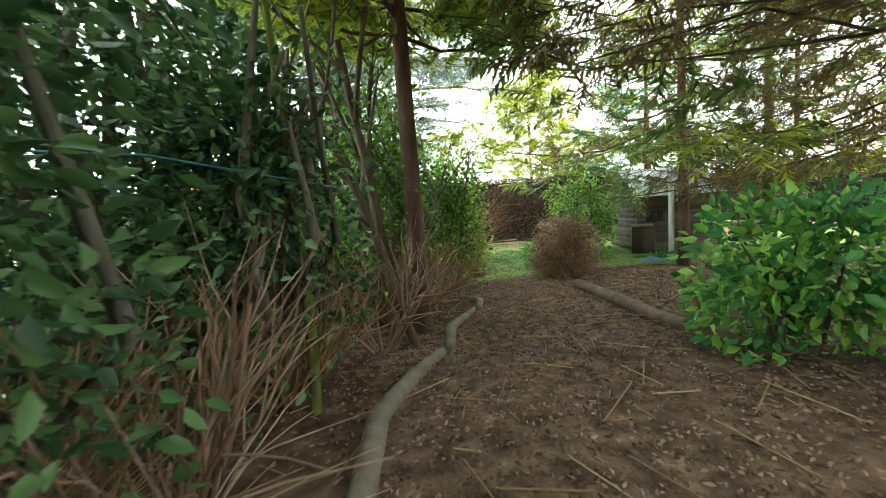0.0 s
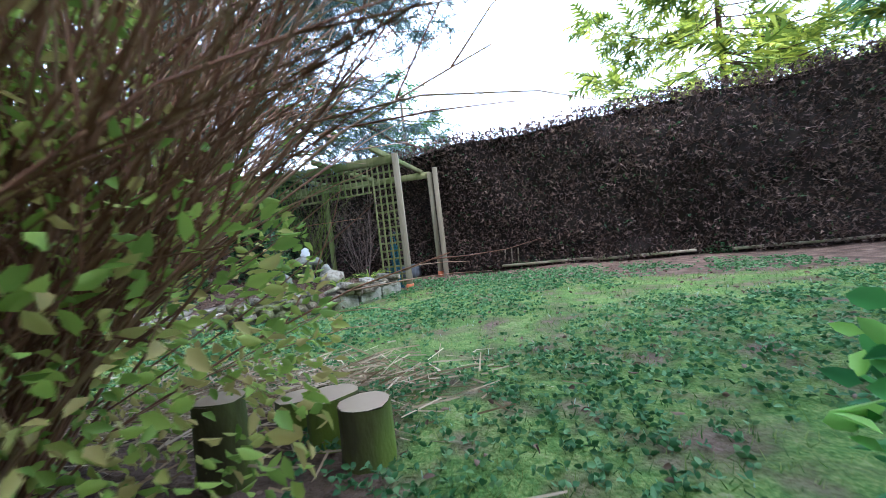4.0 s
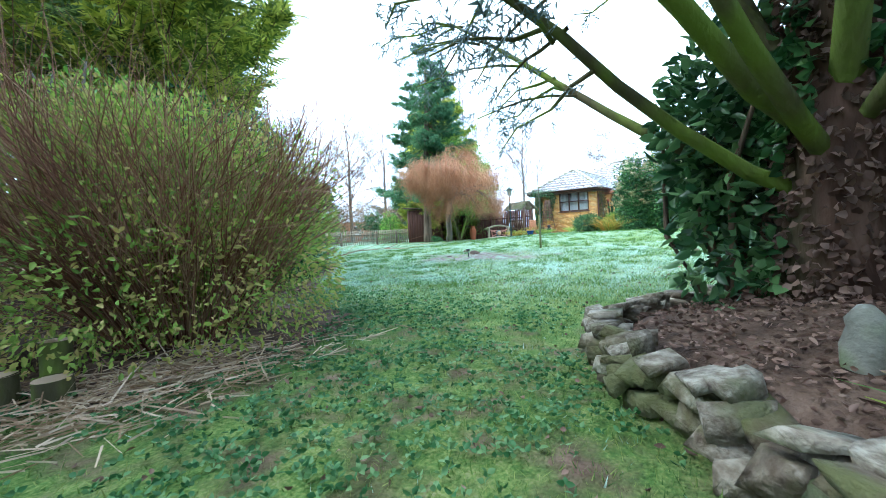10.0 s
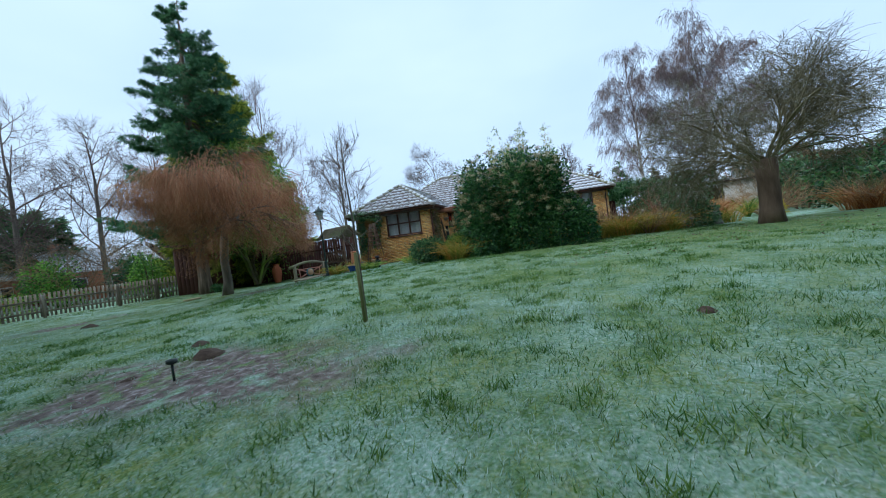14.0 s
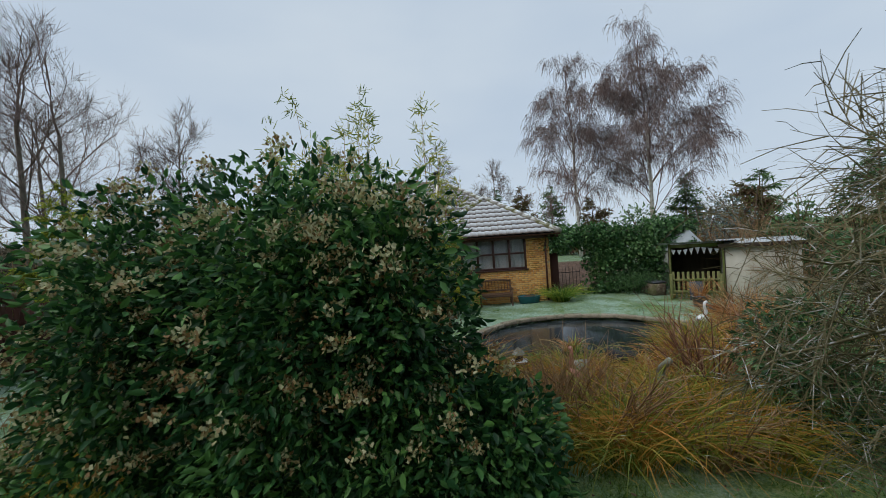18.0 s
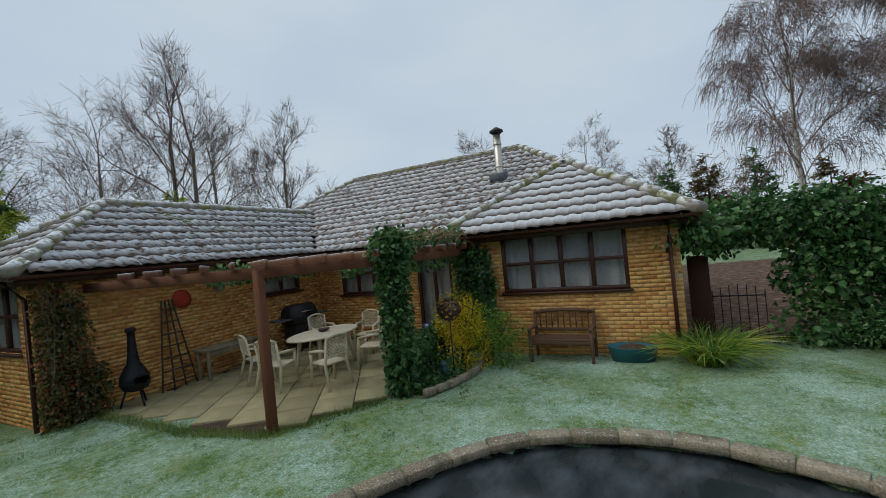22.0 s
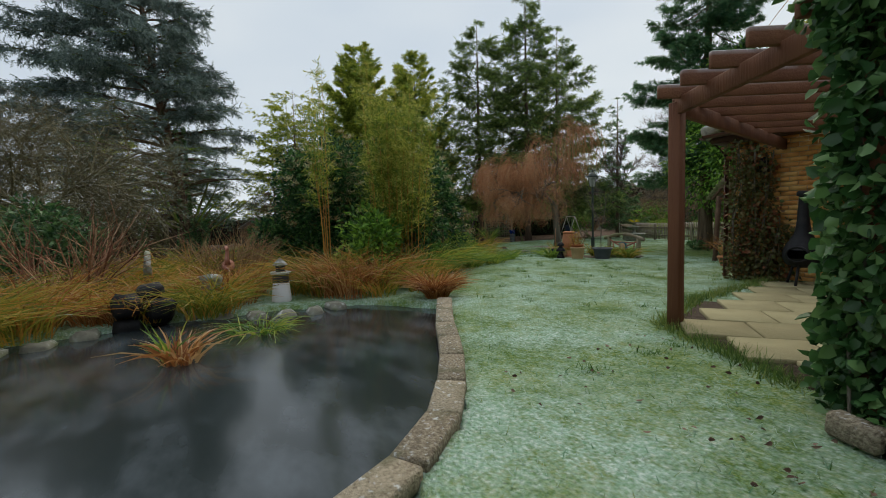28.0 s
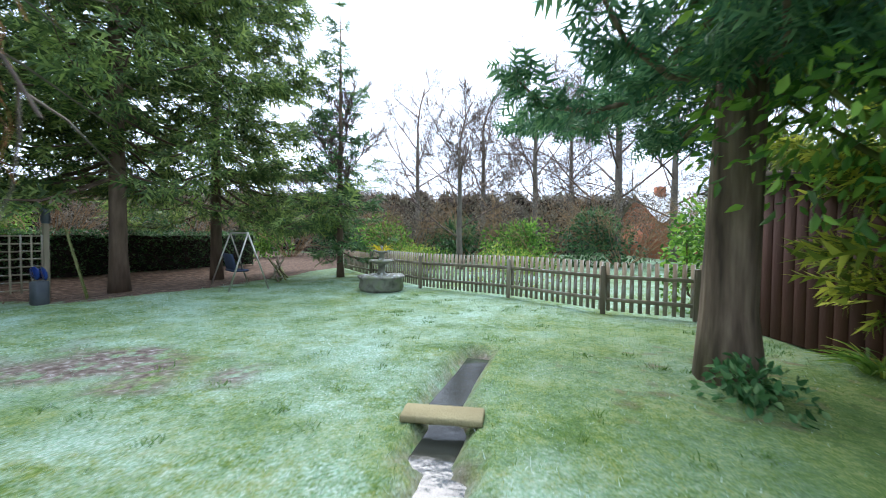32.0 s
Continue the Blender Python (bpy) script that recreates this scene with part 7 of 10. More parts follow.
GRASS = [  (-20.0, 1.75, "sedge", 700, 0.85, 0.25, 0.9, 6, 0.4), (-20.2, 2.5, "sedge", 800, 0.9, 0.25, 0.95, 7, 0.5), (-20.5, 3.2, "sedge", 500, 0.75, 0.25, 0.9, 5, 0.4), (-18.7, -3.2, "sedge", 420, 0.75, 0.2, 0.9, 4, 0.3),  # x, y, material, blades, height, radius, bend, clumps, reach
    (-24.0, 6.1, "sedge_red", 420, 0.8, 0.2, 0.8, 6, 0.5), (-23.4, 5.0, "sedge", 700, 0.8, 0.22, 0.9, 7, 0.6), (-22.6, 4.3, "sedge", 800, 0.85, 0.25, 0.9, 8, 0.6),
    (-22.2, 3.6, "sedge_red", 500, 0.6, 0.2, 0.8, 6, 0.5), (-22.2, 2.6, "sedge", 800, 0.75, 0.25, 0.95, 8, 0.55), (-21.75, 2.0, "sedge_red", 420, 0.7, 0.2, 0.8, 5, 0.4),
    (-21.85, 0.75, "sedge", 560, 0.85, 0.25, 0.9, 6, 0.45), (-22.2, 0.1, "sedge_red", 700, 0.85, 0.25, 0.8, 8, 0.6), (-22.75, -0.5, "sedge", 620, 0.75, 0.25, 0.8, 7, 0.55),
    (-23.7, -0.55, "sedge_red", 620, 0.62, 0.16, 0.75, 1, 0.0), (-21.5, -1.45, "sedge_green", 620, 0.95, 0.22, 1.0, 6, 0.3), (-21.15, -1.95, "sedge", 420, 0.9, 0.2, 1.0, 5, 0.3), (-20.9, -2.55, "sedge_green", 620, 0.75, 0.22, 1.0, 7, 0.35),
    (-20.45, -3.3, "sedge_green", 560, 0.6, 0.22, 0.9, 7, 0.4), (-20.3, -4.2, "sedge_green", 420, 0.45, 0.2, 0.9, 6, 0.4), (-20.1, -5.1, "sedge_green", 260, 0.4, 0.15, 0.9, 4, 0.35),
    (-21.4, 2.5, "sedge_red", 420, 0.65, 0.3, 0.7, 7, 0.6), (-21.0, 3.6, "sedge", 600, 0.7, 0.3, 1.0, 8, 0.7), (-21.9, 4.5, "sedge_red", 420, 0.75, 0.25, 0.6, 8, 0.6), (-21.2, 5.4, "sedge", 400, 0.7, 0.25, 0.9, 6, 0.5),
    (-19.3, -3.3, "sedge", 420, 0.75, 0.2, 0.9, 3, 0.2), (-19.75, -4.3, "sedge", 420, 0.85, 0.2, 0.8, 4, 0.3), (-20.0, 3.5, "sedge", 520, 0.7, 0.2, 0.95, 5, 0.35), (-22.4, 5.6, "sedge_red", 500, 0.9, 0.25, 0.7, 6, 0.5), (-24.9, 6.7, "sedge_red", 520, 1.1, 0.25, 0.7, 6, 0.5),
    (-18.6, 7.6, "sedge_red", 400, 0.8, 0.25, 0.7, 5, 0.5),
]
KINDS = {"sedge": "arching clump of yellow-green sedge at the pond", "sedge_red": "clump of dead russet grass at the pond", "sedge_green": "clump of green strap leaves edging the lawn"}
for i, (x, y, mat, n, h, r, b, c, rc) in enumerate(GRASS):
    tuft(x, y, KINDS[mat], 100 + i, mat, int(n * 1.1), h, r, b * 0.85, 0.013, clumps=c, reach=rc)
tuft(-24.5, 2.7, "tuft of frosted reed standing in the pond", 140, "sedge_red", 70, 0.36, 0.12, 0.7, 0.022, "pond_reed", z=0.5)
tuft(-24.35, 2.8, "tuft of frosted reed standing in the pond", 141, "sedge_green", 16, 0.6, 0.06, 0.35, 0.02, "pond_reed", z=0.5)
tuft(-23.75, 1.9, "low frosted water grass at the pond margin", 142, "sedge_green", 160, 0.25, 0.3, 1.2, 0.012, "pond_reed", z=0.5)
tuft(-23.6, 7.4, "spiky pale yucca with long narrow leaves", 143, "sedge_green", 130, 0.9, 0.06, 0.5, 0.045, "yucca", group="", category="yucca")

light = thing("lighthouse_ornament", -22.25, 1.35, 0.52, "white painted model lighthouse with a black band", "ornament")
part("tower", make_mesh("tower", *lathe([(0.15, 0), (0.15, 0.03), (0.12, 0.34), (0.0, 0.34)], 16), M["white_paint"], True), light)
part("black_band", make_mesh("black_band", *lathe([(0.122, 0.34), (0.118, 0.46), (0.0, 0.46)], 16), M["black_paint"], True), light)
part("gallery", make_mesh("gallery", *lathe([(0.13, 0.46), (0.15, 0.48), (0.15, 0.5), (0.0, 0.5)], 16), M["white_paint"]), light)
part("lantern_room", make_mesh("lantern_room", *lathe([(0.07, 0.5), (0.07, 0.6), (0.0, 0.6)], 10), M["black_paint"]), light)
part("cap", make_mesh("cap", *lathe([(0.11, 0.6), (0.09, 0.63), (0.03, 0.69), (0.0, 0.72)], 12), M["concrete"], True), light)


def bird(name, x, y, label, mat, h, seed, s_neck=True):
    """A long-legged bird figure as one plain mesh."""
    p = Pile()
    b = lathe([(0.0, -0.2), (0.06, -0.15), (0.1, 0.0), (0.07, 0.14), (0.0, 0.22)], 10)
    p.add(*moved(b, at(0, 0, h * 0.6, seed * 40, 80)))
    for sx in (-0.03, 0.03):
        p.add(*tube([(sx, 0, 0), (sx, 0.01, h * 0.55)], 0.01, 5))
    a = radians(seed * 40 + 90)
    d = np.array((math.cos(a), math.sin(a), 0))
    pts = [d * q + np.array((0, 0, z * h)) for q, z in ((0.12, 0.64), (0.2, 0.76), (0.13, 0.86), (0.15, 0.96), (0.24, 0.97), (0.33, 0.92))]
    p.add(*tube(pts, [0.05, 0.032, 0.027, 0.03, 0.03, 0.006], 8))
    ob = solo(name, p.mesh(name, M[mat], True), label, "statue")
    ob.location = (x, y, ground_at(x, y) - 0.03)
    return ob


bird("heron_figure", -24.2, 5.35, "white plastic heron figure at the pond edge", "white_paint", 0.85, 1)
bird("flamingo_figure", -21.2, 1.95, "weathered pink bird figure on one leg among grasses", "pink_wood", 0.85, 2)
serp = Pile()
q = np.linspace(0, 1, 14)
serp.add(*tube(np.stack([0.16 * np.sin(q * 7), 0 * q, 0.1 + 0.75 * q], -1), 0.09 - 0.05 * q, 10))
so = solo("serpent_figure", serp.mesh("serpent_figure", M["concrete"], True), "curled stone serpent figure among the grasses", "statue")
so.location = (-20.9, 3.05, 0.5)
gn = solo("stone_figure", make_mesh("stone_figure", *rough(lathe([(0.14, 0), (0.16, 0.1), (0.11, 0.3), (0.13, 0.42), (0.08, 0.52), (0.09, 0.6), (0.06, 0.68), (0, 0.7)], 12), 0.02, 6), M["concrete"], True), "small seated stone figure by the pond", "statue")
gn.location = (-20.6, 5.2, 0.5)
frog = solo("stone_frog", make_mesh("stone_frog", *rough(lathe([(0.2, 0), (0.24, 0.12), (0.17, 0.3), (0.15, 0.42), (0.17, 0.5), (0.0, 0.55)], 12), 0.05, 5, 3), M["concrete"], True), "mossy stone animal figure at the pond", "statue")
frog.location = (-22.0, 2.25, 0.5)
pump = thing("waterfall_stone", -22.55, 3.0, 0.45, "black wet rockwork of a small waterfall", "rock")
for i in range(5):
    part("rock", make_mesh("rock", *rough(box(0.35, 0.3, 0.25, 0.06), 0.06, 5, i * 3), M["iron"]), pump).location = (0.12 * math.sin(i * 2), 0.2 * math.cos(i * 2), 0.08 + 0.09 * i)
for i in range(14):
    a = i / 13
    st = thing("pond_rock", -22.75 - 0.4 * math.sin(a * 9), 0.4 + 4.6 * a, 0.48, "frosty rock at the pond margin", "rock", "pond rocks")
    part("stone", make_mesh("stone", *rough(box(0.26 + 0.14 * math.sin(i * 5) ** 2, 0.24, 0.18, 0.05), 0.05, 5, i), M["concrete"]), st)
shrub(-22.9, 7.9, 0.75, 0.45, 0.45, "yellow variegated euonymus at the far end of the pond bed", 144, "gold_leaf", 0.06, 900, "euonymus", stems=4)


def bamboo(x, y, label, seed, canes=26, h=4.4, r=0.55, leaf=220, low=0.3):
    rnd = np.random.default_rng(seed)
    t = thing("bamboo", x, y, ground_at(x, y) - 0.05, label, "bamboo", "bamboo clumps")
    fine = Pile()
    for i in range(canes):
        a, q = rnd.random() * 6.28, r * math.sqrt(rnd.random())
        b = np.array((q * math.cos(a), q * math.sin(a), 0))
        lean = np.array((math.cos(a), math.sin(a), 0)) * (0.1 + 0.5 * rnd.random())
        hh = h * (0.62 + 0.42 * rnd.random() ** 1.5)
        s = np.linspace(0, 1, 9)[:, None]
        line = b + lean * s ** 2 * hh * 0.2 + np.array((0, 0, hh)) * s
        part("cane", make_mesh("cane", *tube(line, 0.013 * (1.1 - s[:, 0]), 6, False), M["bamboo_cane"], True), t)
        for u in low + (0.99 - low) * rnd.random(int(leaf / 9)):
            k = min(7, int(u * 8))
            c = line[k] + (line[k + 1] - line[k]) * (u * 8 - k)
            d = unit(rnd.normal(size=3) * (1, 1, 0.2) + (0, 0, 0.75))
            ln = (0.22 + 0.4 * rnd.random()) * (1.25 - u)
            w = np.linspace(0.2, 1, 9)[:, None]
            tip = c + d * w * ln + np.array((0, 0, -0.3)) * w ** 2 * ln + rnd.normal(size=(9, 3)) * 0.03
            leaves(fine, tip, d * 0.7 + rnd.normal(size=(9, 3)) * 0.6 - (0, 0, 0.15), 0.075 + 0.05 * rnd.random(9), 0.014, 0.1, 0.15, "blade")
    part("foliage", fine.mesh("foliage", M["bamboo_leaf"]), t)
    return t


bamboo(-21.3, -1.25, "tall golden-caned bamboo behind the viburnum", 151, 26, 4.5, 0.45, 420)
bamboo(-21.0, 0.15, "slim golden-caned bamboo with airy foliage", 152, 5, 4.3, 0.16, 300, 0.45)
bamboo(-21.35, -0.95, "bamboo clump behind the viburnum", 153, 18, 4.2, 0.4, 400)
shrub(-21.75, -0.4, 1.6, 0.6, 0.7, "low green laurel bush under the bamboo", 154, "laurel", 0.1, 2600, "laurel_bush", stems=6)
shrub(-21.15, -1.75, 1.9, 0.65, 0.7, "evergreen bush between bamboo and lawn", 155, "viburnum", 0.08, 3600, "evergreen_bush", stems=6, flowers=30)
shrub(-20.35, -3.45, 1.05, 0.6, 0.75, "low frosted lavender-like bush edging the lawn", 156, "sedge_green", 0.05, 5200, "low_bush", stems=0, hang=-0.3)
shrub(-18.9, -4.2, 1.0, 0.7, 0.7, "dwarf blue-green pine beside the viburnum", 157, "fir", 0.13, 2600, "dwarf_pine", shape="spray", stems=4)
shrub(-20.25, 4.35, 1.9, 0.75, 0.75, "dwarf dark green conifer by the pond grasses", 158, "holly", 0.12, 4200, "dwarf_conifer", shape="spray", stems=4)


def twiggy(x, y, h, r, label, seed, mat="twig_tan", stems=40, name="bare_shrub", levels=2, upright=1.2, group="bare shrubs", z=None, thick=1.0):
    rnd = np.random.default_rng(seed)
    p = Pile()
    for i in range(stems):
        a = rnd.random() * 6.28
        branching(p, (0.12 * r * math.cos(a), 0.12 * r * math.sin(a), 0), (math.cos(a) * r / h * 1.5, math.sin(a) * r / h * 1.5, upright), h * (0.55 + 0.3 * rnd.random()), (0.011 + 0.003 * h) * thick, levels - 1, rnd, 0.5, 4, 0.25, 0.1, (4, 4, 3, 3, 3), 0.55, 0.07)
    ob = solo(name, p.mesh(name, M[mat]), label, "shrub", group)
    ob.location = (x, y, (ground_at(x, y) if z is None else z) - 0.03)
    return ob


twiggy(-20.3, 1.9, 1.4, 1.0, "bare tan shrub beside the viburnum", 161, stems=38)
twiggy(-20.7, 1.7, 1.2, 0.6, "bare tan shrub beside the viburnum", 162, stems=30)
twiggy(-19.7, 2.9, 1.0, 0.6, "bare twiggy shrub at the grass border", 163, stems=22)
twiggy(-21.3, 3.9, 1.75, 0.8, "bare tan shrub above the pond", 164, stems=30, mat="stem_red")
twiggy(-19.4, -4.7, 1.3, 0.5, "bare young shrub with pale stems", 165, stems=7)
twiggy(-25.9, 7.3, 1.3, 0.7, "bare rose by the pond", 166, stems=20, mat="twig_tan")

# ---- pots, lamp and foot bridge ----
def pot(name, x, y, label, prof, mat, rim=None, soil=None, z=None, group="garden pots"):
    t = thing(name, x, y, ground_at(x, y) if z is None else z, label, "plant pot", group)
    part("body", make_mesh("body", *lathe(prof, 24), M[mat], True), t)
    if rim:
        part("rim", make_mesh("rim", *lathe(rim[0], 24), M[rim[1]], True), t)
    if soil:
        part("soil", make_mesh("soil", *rough(lathe([(soil[0], soil[1]), (soil[0] * 0.5, soil[1] + 0.02), (0, soil[1] + 0.02)], 12), 0.012, 9), M["soil"], True), t)
    return t


tall = pot("chimney_pot", -20.38, -7.47, "tall terracotta chimney pot used as a planter", [(0.19, 0), (0.19, 0.2), (0.16, 0.23), (0.185, 0.26), (0.19, 0.45), (0.165, 0.66), (0.15, 0.74), (0.12, 0.74), (0.11, 0.6), (0.0, 0.58)], "terracotta",
           ([(0.15, 0.72), (0.175, 0.735), (0.175, 0.775), (0.15, 0.785), (0.125, 0.77)], "terracotta"))
pot("blue_pot", -19.88, -7.40, "blue glazed pot with a bare cane", [(0.12, 0), (0.2, 0.22), (0.21, 0.26), (0.19, 0.26), (0.17, 0.2), (0, 0.2)], "pot_blue", ([(0.2, 0.24), (0.235, 0.26), (0.235, 0.285), (0.2, 0.29), (0.185, 0.26)], "pot_tan"), (0.18, 0.2))
tuft(-19.88, -7.40, "dry stems growing in the blue pot", 171, "sedge", 70, 0.35, 0.1, 0.6, 0.008, "potted_grass", z=ground_at(-19.88, -7.4) + 0.22)
cane = thing("plant_cane", -19.9, -7.42, ground_at(-19.9, -7.42) + 0.19, "red-brown cane standing in the blue pot", "cane")
part("cane", make_mesh("cane", *tube([(0, 0, 0), (-0.04, 0.02, 0.7)], 0.011, 6), M["stem_red"]), cane)
pot("sandstone_pot", -21.15, -6.93, "pale terracotta tub with bamboo grass", [(0.15, 0), (0.185, 0.28), (0.21, 0.3), (0.21, 0.34), (0.18, 0.34), (0.16, 0.28), (0, 0.27)], "pot_tan", None, (0.16, 0.28))
shrub(-21.15, -6.93, 0.62, 0.3, 0.3, "small amber-leaved nandina growing in the pale tub", 187, "nandina", 0.028, 900, "nandina", stems=12, stem="stem_red", depth=0.8, z=ground_at(-21.15, -6.93) + 0.3)
gtub = pot("grey_tub", -21.3, -7.85, "slate grey plastic tub holding a bare standard tree", [(0.2, 0), (0.25, 0.26), (0.29, 0.28), (0.29, 0.32), (0.25, 0.32), (0.23, 0.26), (0, 0.25)], "pot_grey", None, (0.23, 0.26))
twiggy(-21.3, -7.85, 2.5, 0.28, "bare pale standard tree growing in the grey tub", 173, "bark_grey", 2, "potted_tree", 3, 3.6, "", z=ground_at(-21.3, -7.85) + 0.24, thick=0.7)
pagoda = thing("pagoda_ornament", -20.72, -6.72, ground_at(-20.72, -6.72), "small dark stone pagoda lantern", "ornament")
for i, (r, z) in enumerate(((0.11, 0.0), (0.08, 0.08), (0.13, 0.2), (0.07, 0.26), (0.1, 0.36))):
    part("tier", make_mesh("tier", *lathe([(r, z), (r * 1.05, z + 0.03), (r * 0.6, z + 0.1), (0, z + 0.1)], 8), M["iron"]), pagoda)
fin = thing("finial_ornament", -20.4, -7.2, ground_at(-20.4, -7.2) + 0.05, "buff ceramic stacked finial", "ornament")
part("finial", make_mesh("finial", *lathe([(0.08, 0), (0.1, 0.03), (0.075, 0.07), (0.09, 0.1), (0.06, 0.15), (0.04, 0.17), (0.05, 0.2), (0.03, 0.23), (0, 0.24)], 14), M["pot_tan"], True), fin)
for i, (x, y, mat, h) in enumerate([(-20.35, -6.75, "sedge_green", 0.42), (-20.6, -8.5, "sedge", 0.62), (-20.8, -8.7, "sedge", 0.5), (-21.35, -8.75, "sedge_green", 0.5), (-20.1, -6.95, "sedge_green", 0.32), (-21.65, -8.6, "sedge", 0.5)]):
    tuft(x, y, "clump of strap leaves among the garden pots", 180 + i, mat, 150, h, 0.14, 0.8, 0.018, group="grasses among the pots")
for i in range(9):
    st = thing("edging_stone", -20.45 - 0.06 * i + 0.2 * math.sin(i * 3), -7.85 + 0.18 * math.cos(i * 2), ground_at(-20.6, -7.8) - 0.02, "flat sandstone rock by the pots", "rock", "rocks by the pots")
    part("stone", make_mesh("stone", *rough(box(0.28, 0.22, 0.12, 0.03), 0.03, 6, i + 30), M["stone"]), st)

lamp = thing("lamp_post", -20.32, -8.72, ground_at(-20.32, -8.72), "dark green garden lamp post with a hexagonal lantern", "lamp post")
lamp.scale = (1, 1, 1.09)
part("base", make_mesh("base", *lathe([(0.1, 0), (0.1, 0.05), (0.06, 0.1), (0.055, 0.5), (0.065, 0.54), (0.035, 0.58)], 16), M["lamp_green"], True), lamp)
part("post", make_mesh("post", *lathe([(0.034, 0.5), (0.03, 1.9), (0.04, 1.93), (0.028, 1.97), (0.045, 2.06), (0.0, 2.06)], 14), M["lamp_green"], True), lamp)
part("ladder_bar", make_mesh("ladder_bar", *tube([(-0.16, 0, 1.92), (0.16, 0, 1.92)], 0.011, 6), M["lamp_green"]), lamp)
part("glass", make_mesh("glass", *lathe([(0.085, 2.08), (0.15, 2.36)], 6), M["ghouse"]), lamp)
for k in range(6):
    a = k * math.pi / 3
    part("glazing_bar", make_mesh("glazing_bar", *tube([(0.088 * math.cos(a), 0.088 * math.sin(a), 2.07), (0.153 * math.cos(a), 0.153 * math.sin(a), 2.37)], 0.009, 5), M["lamp_green"]), lamp)
part("roof", make_mesh("roof", *lathe([(0.15, 2.35), (0.21, 2.355), (0.21, 2.37), (0.06, 2.48), (0.03, 2.5), (0.035, 2.54), (0, 2.56)], 6), M["lamp_green"]), lamp)

bridge = thing("foot_bridge", -20.6, -9.3, 0.42, "small wooden foot bridge with one arched handrail over the ditch", "bridge", turn=-19)
rail_pts = [(u * 0.95, -0.45, 0.54 + 0.17 * math.cos(u * 1.5)) for u in np.linspace(-1, 1, 13)]
part("handrail", make_mesh("handrail", *rough(tube(rail_pts, 0.052 + 0.008 * np.sin(np.arange(13) * 1.7), 10), 0.006, 9), M["grey_wood"], True), bridge, "curved grey handrail")
for u in (-0.72, 0.72):
    beam(bridge, "post", (u, -0.45, -0.25), (u, -0.45, 0.62), 0.1, 0.1, "grey_wood")
for a, b in (((-0.68, 0.50), (-0.1, 0.30)), ((0.68, 0.50), (0.1, 0.30)), ((-0.52, 0.44), (0.52, 0.44)), ((-0.52, 0.44), (-0.48, 0.06)), ((0.52, 0.44), (0.48, 0.06)), ((-0.48, 0.12), (-0.1, 0.26)), ((0.48, 0.12), (0.1, 0.26))):
    beam(bridge, "brace", (a[0], -0.45, a[1]), (b[0], -0.45, b[1]), 0.03, 0.045, "pink_wood", "faded red brace")
part("hub", make_mesh("hub", *moved(lathe([(0.0, -0.05), (0.135, -0.05), (0.145, 0), (0.135, 0.05), (0.0, 0.05)], 20), at(0, -0.45, 0.29, 0, 90)), M["pot_tan"], True), bridge, "pale wooden hub disc")
part("hub_rim", make_mesh("hub_rim", *moved(lathe([(0.14, -0.03), (0.17, -0.03), (0.17, 0.03), (0.14, 0.03)], 20), at(0, -0.45, 0.29, 0, 90)), M["teal"], True), bridge, "dark green hub rim")
for k in range(13):
    u = -0.9 + k * 0.15
    part("plank", make_mesh("plank", *moved(box(0.135, 0.86, 0.03, 0.005), at(u, 0, 0.04 + 0.06 * math.cos(u * 1.5), 0, 0, math.degrees(0.09 * math.sin(u * 1.5)))), M["grey_wood"]), bridge)
flag = thing("paving_slab", -20.42, -7.35, ground_at(-20.42, -7.35) - 0.015, "mossy sandstone slab under the chimney pot", "slab", turn=22)
part("slab", make_mesh("slab", *rough(box(0.62, 0.62, 0.07, 0.02), 0.012, 6), M["slab"]), flag)
red_pot = pot("red_plastic_pot", -21.15, -6.93, "small terracotta pot standing in the pale tub", [(0.12, 0), (0.155, 0.1), (0.18, 0.1), (0.18, 0.135), (0.155, 0.135), (0.14, 0.08), (0, 0.08)], "terra_dark", None, (0.145, 0.1), z=ground_at(-21.15, -6.93) + 0.28)
slab_ = thing("ditch_slab", -18.36, -13.25, ground_at(-18.36, -13.25) + 0.02, "flat pale stone slab laid over the ditch", "slab", turn=188)
part("slab", make_mesh("slab", *rough(box(0.66, 0.26, 0.06, 0.012), 0.01, 8), M["slab"]), slab_)

# ---- swing seat, obelisk, urn and dark shed by the wing ----
arbour = thing("arbour_seat", -24.35, -10.1, ground_at(-24.35, -10.1), "weathered roofed wooden swing seat", "arbour", turn=62)
for sx in (-0.85, 0.85):
    for a, b in (((0, 0.42, 0), (0, 0.30, 1.75)), ((0, -0.42, 0), (0, -0.30, 1.75))):
        beam(arbour, "post", (sx, a[1], 0), (sx, b[1], 1.75), 0.09, 0.09, "bench")
    beam(arbour, "cross_rail", (sx, -0.38, 0.5), (sx, 0.38, 0.5), 0.04, 0.08, "bench")
    beam(arbour, "gable_rafter", (sx, 0.55, 1.68), (sx, 0, 2.15), 0.05, 0.08, "bench")
    beam(arbour, "gable_rafter", (sx, -0.55, 1.68), (sx, 0, 2.15), 0.05, 0.08, "bench")
for s in (-1, 1):
    for k in range(7):
        u = (k + 0.5) / 7
        beam(arbour, "roof_board", (-1.0, s * (0.62 - 0.6 * u), 1.68 + 0.5 * u), (1.0, s * (0.62 - 0.6 * u), 1.68 + 0.5 * u), 0.02, 0.1, "grey_wood")
for k in range(4):
    beam(arbour, "seat_slat", (-0.75, -0.18 + k * 0.12, 0.46), (0.75, -0.18 + k * 0.12, 0.46), 0.1, 0.025, "bench")
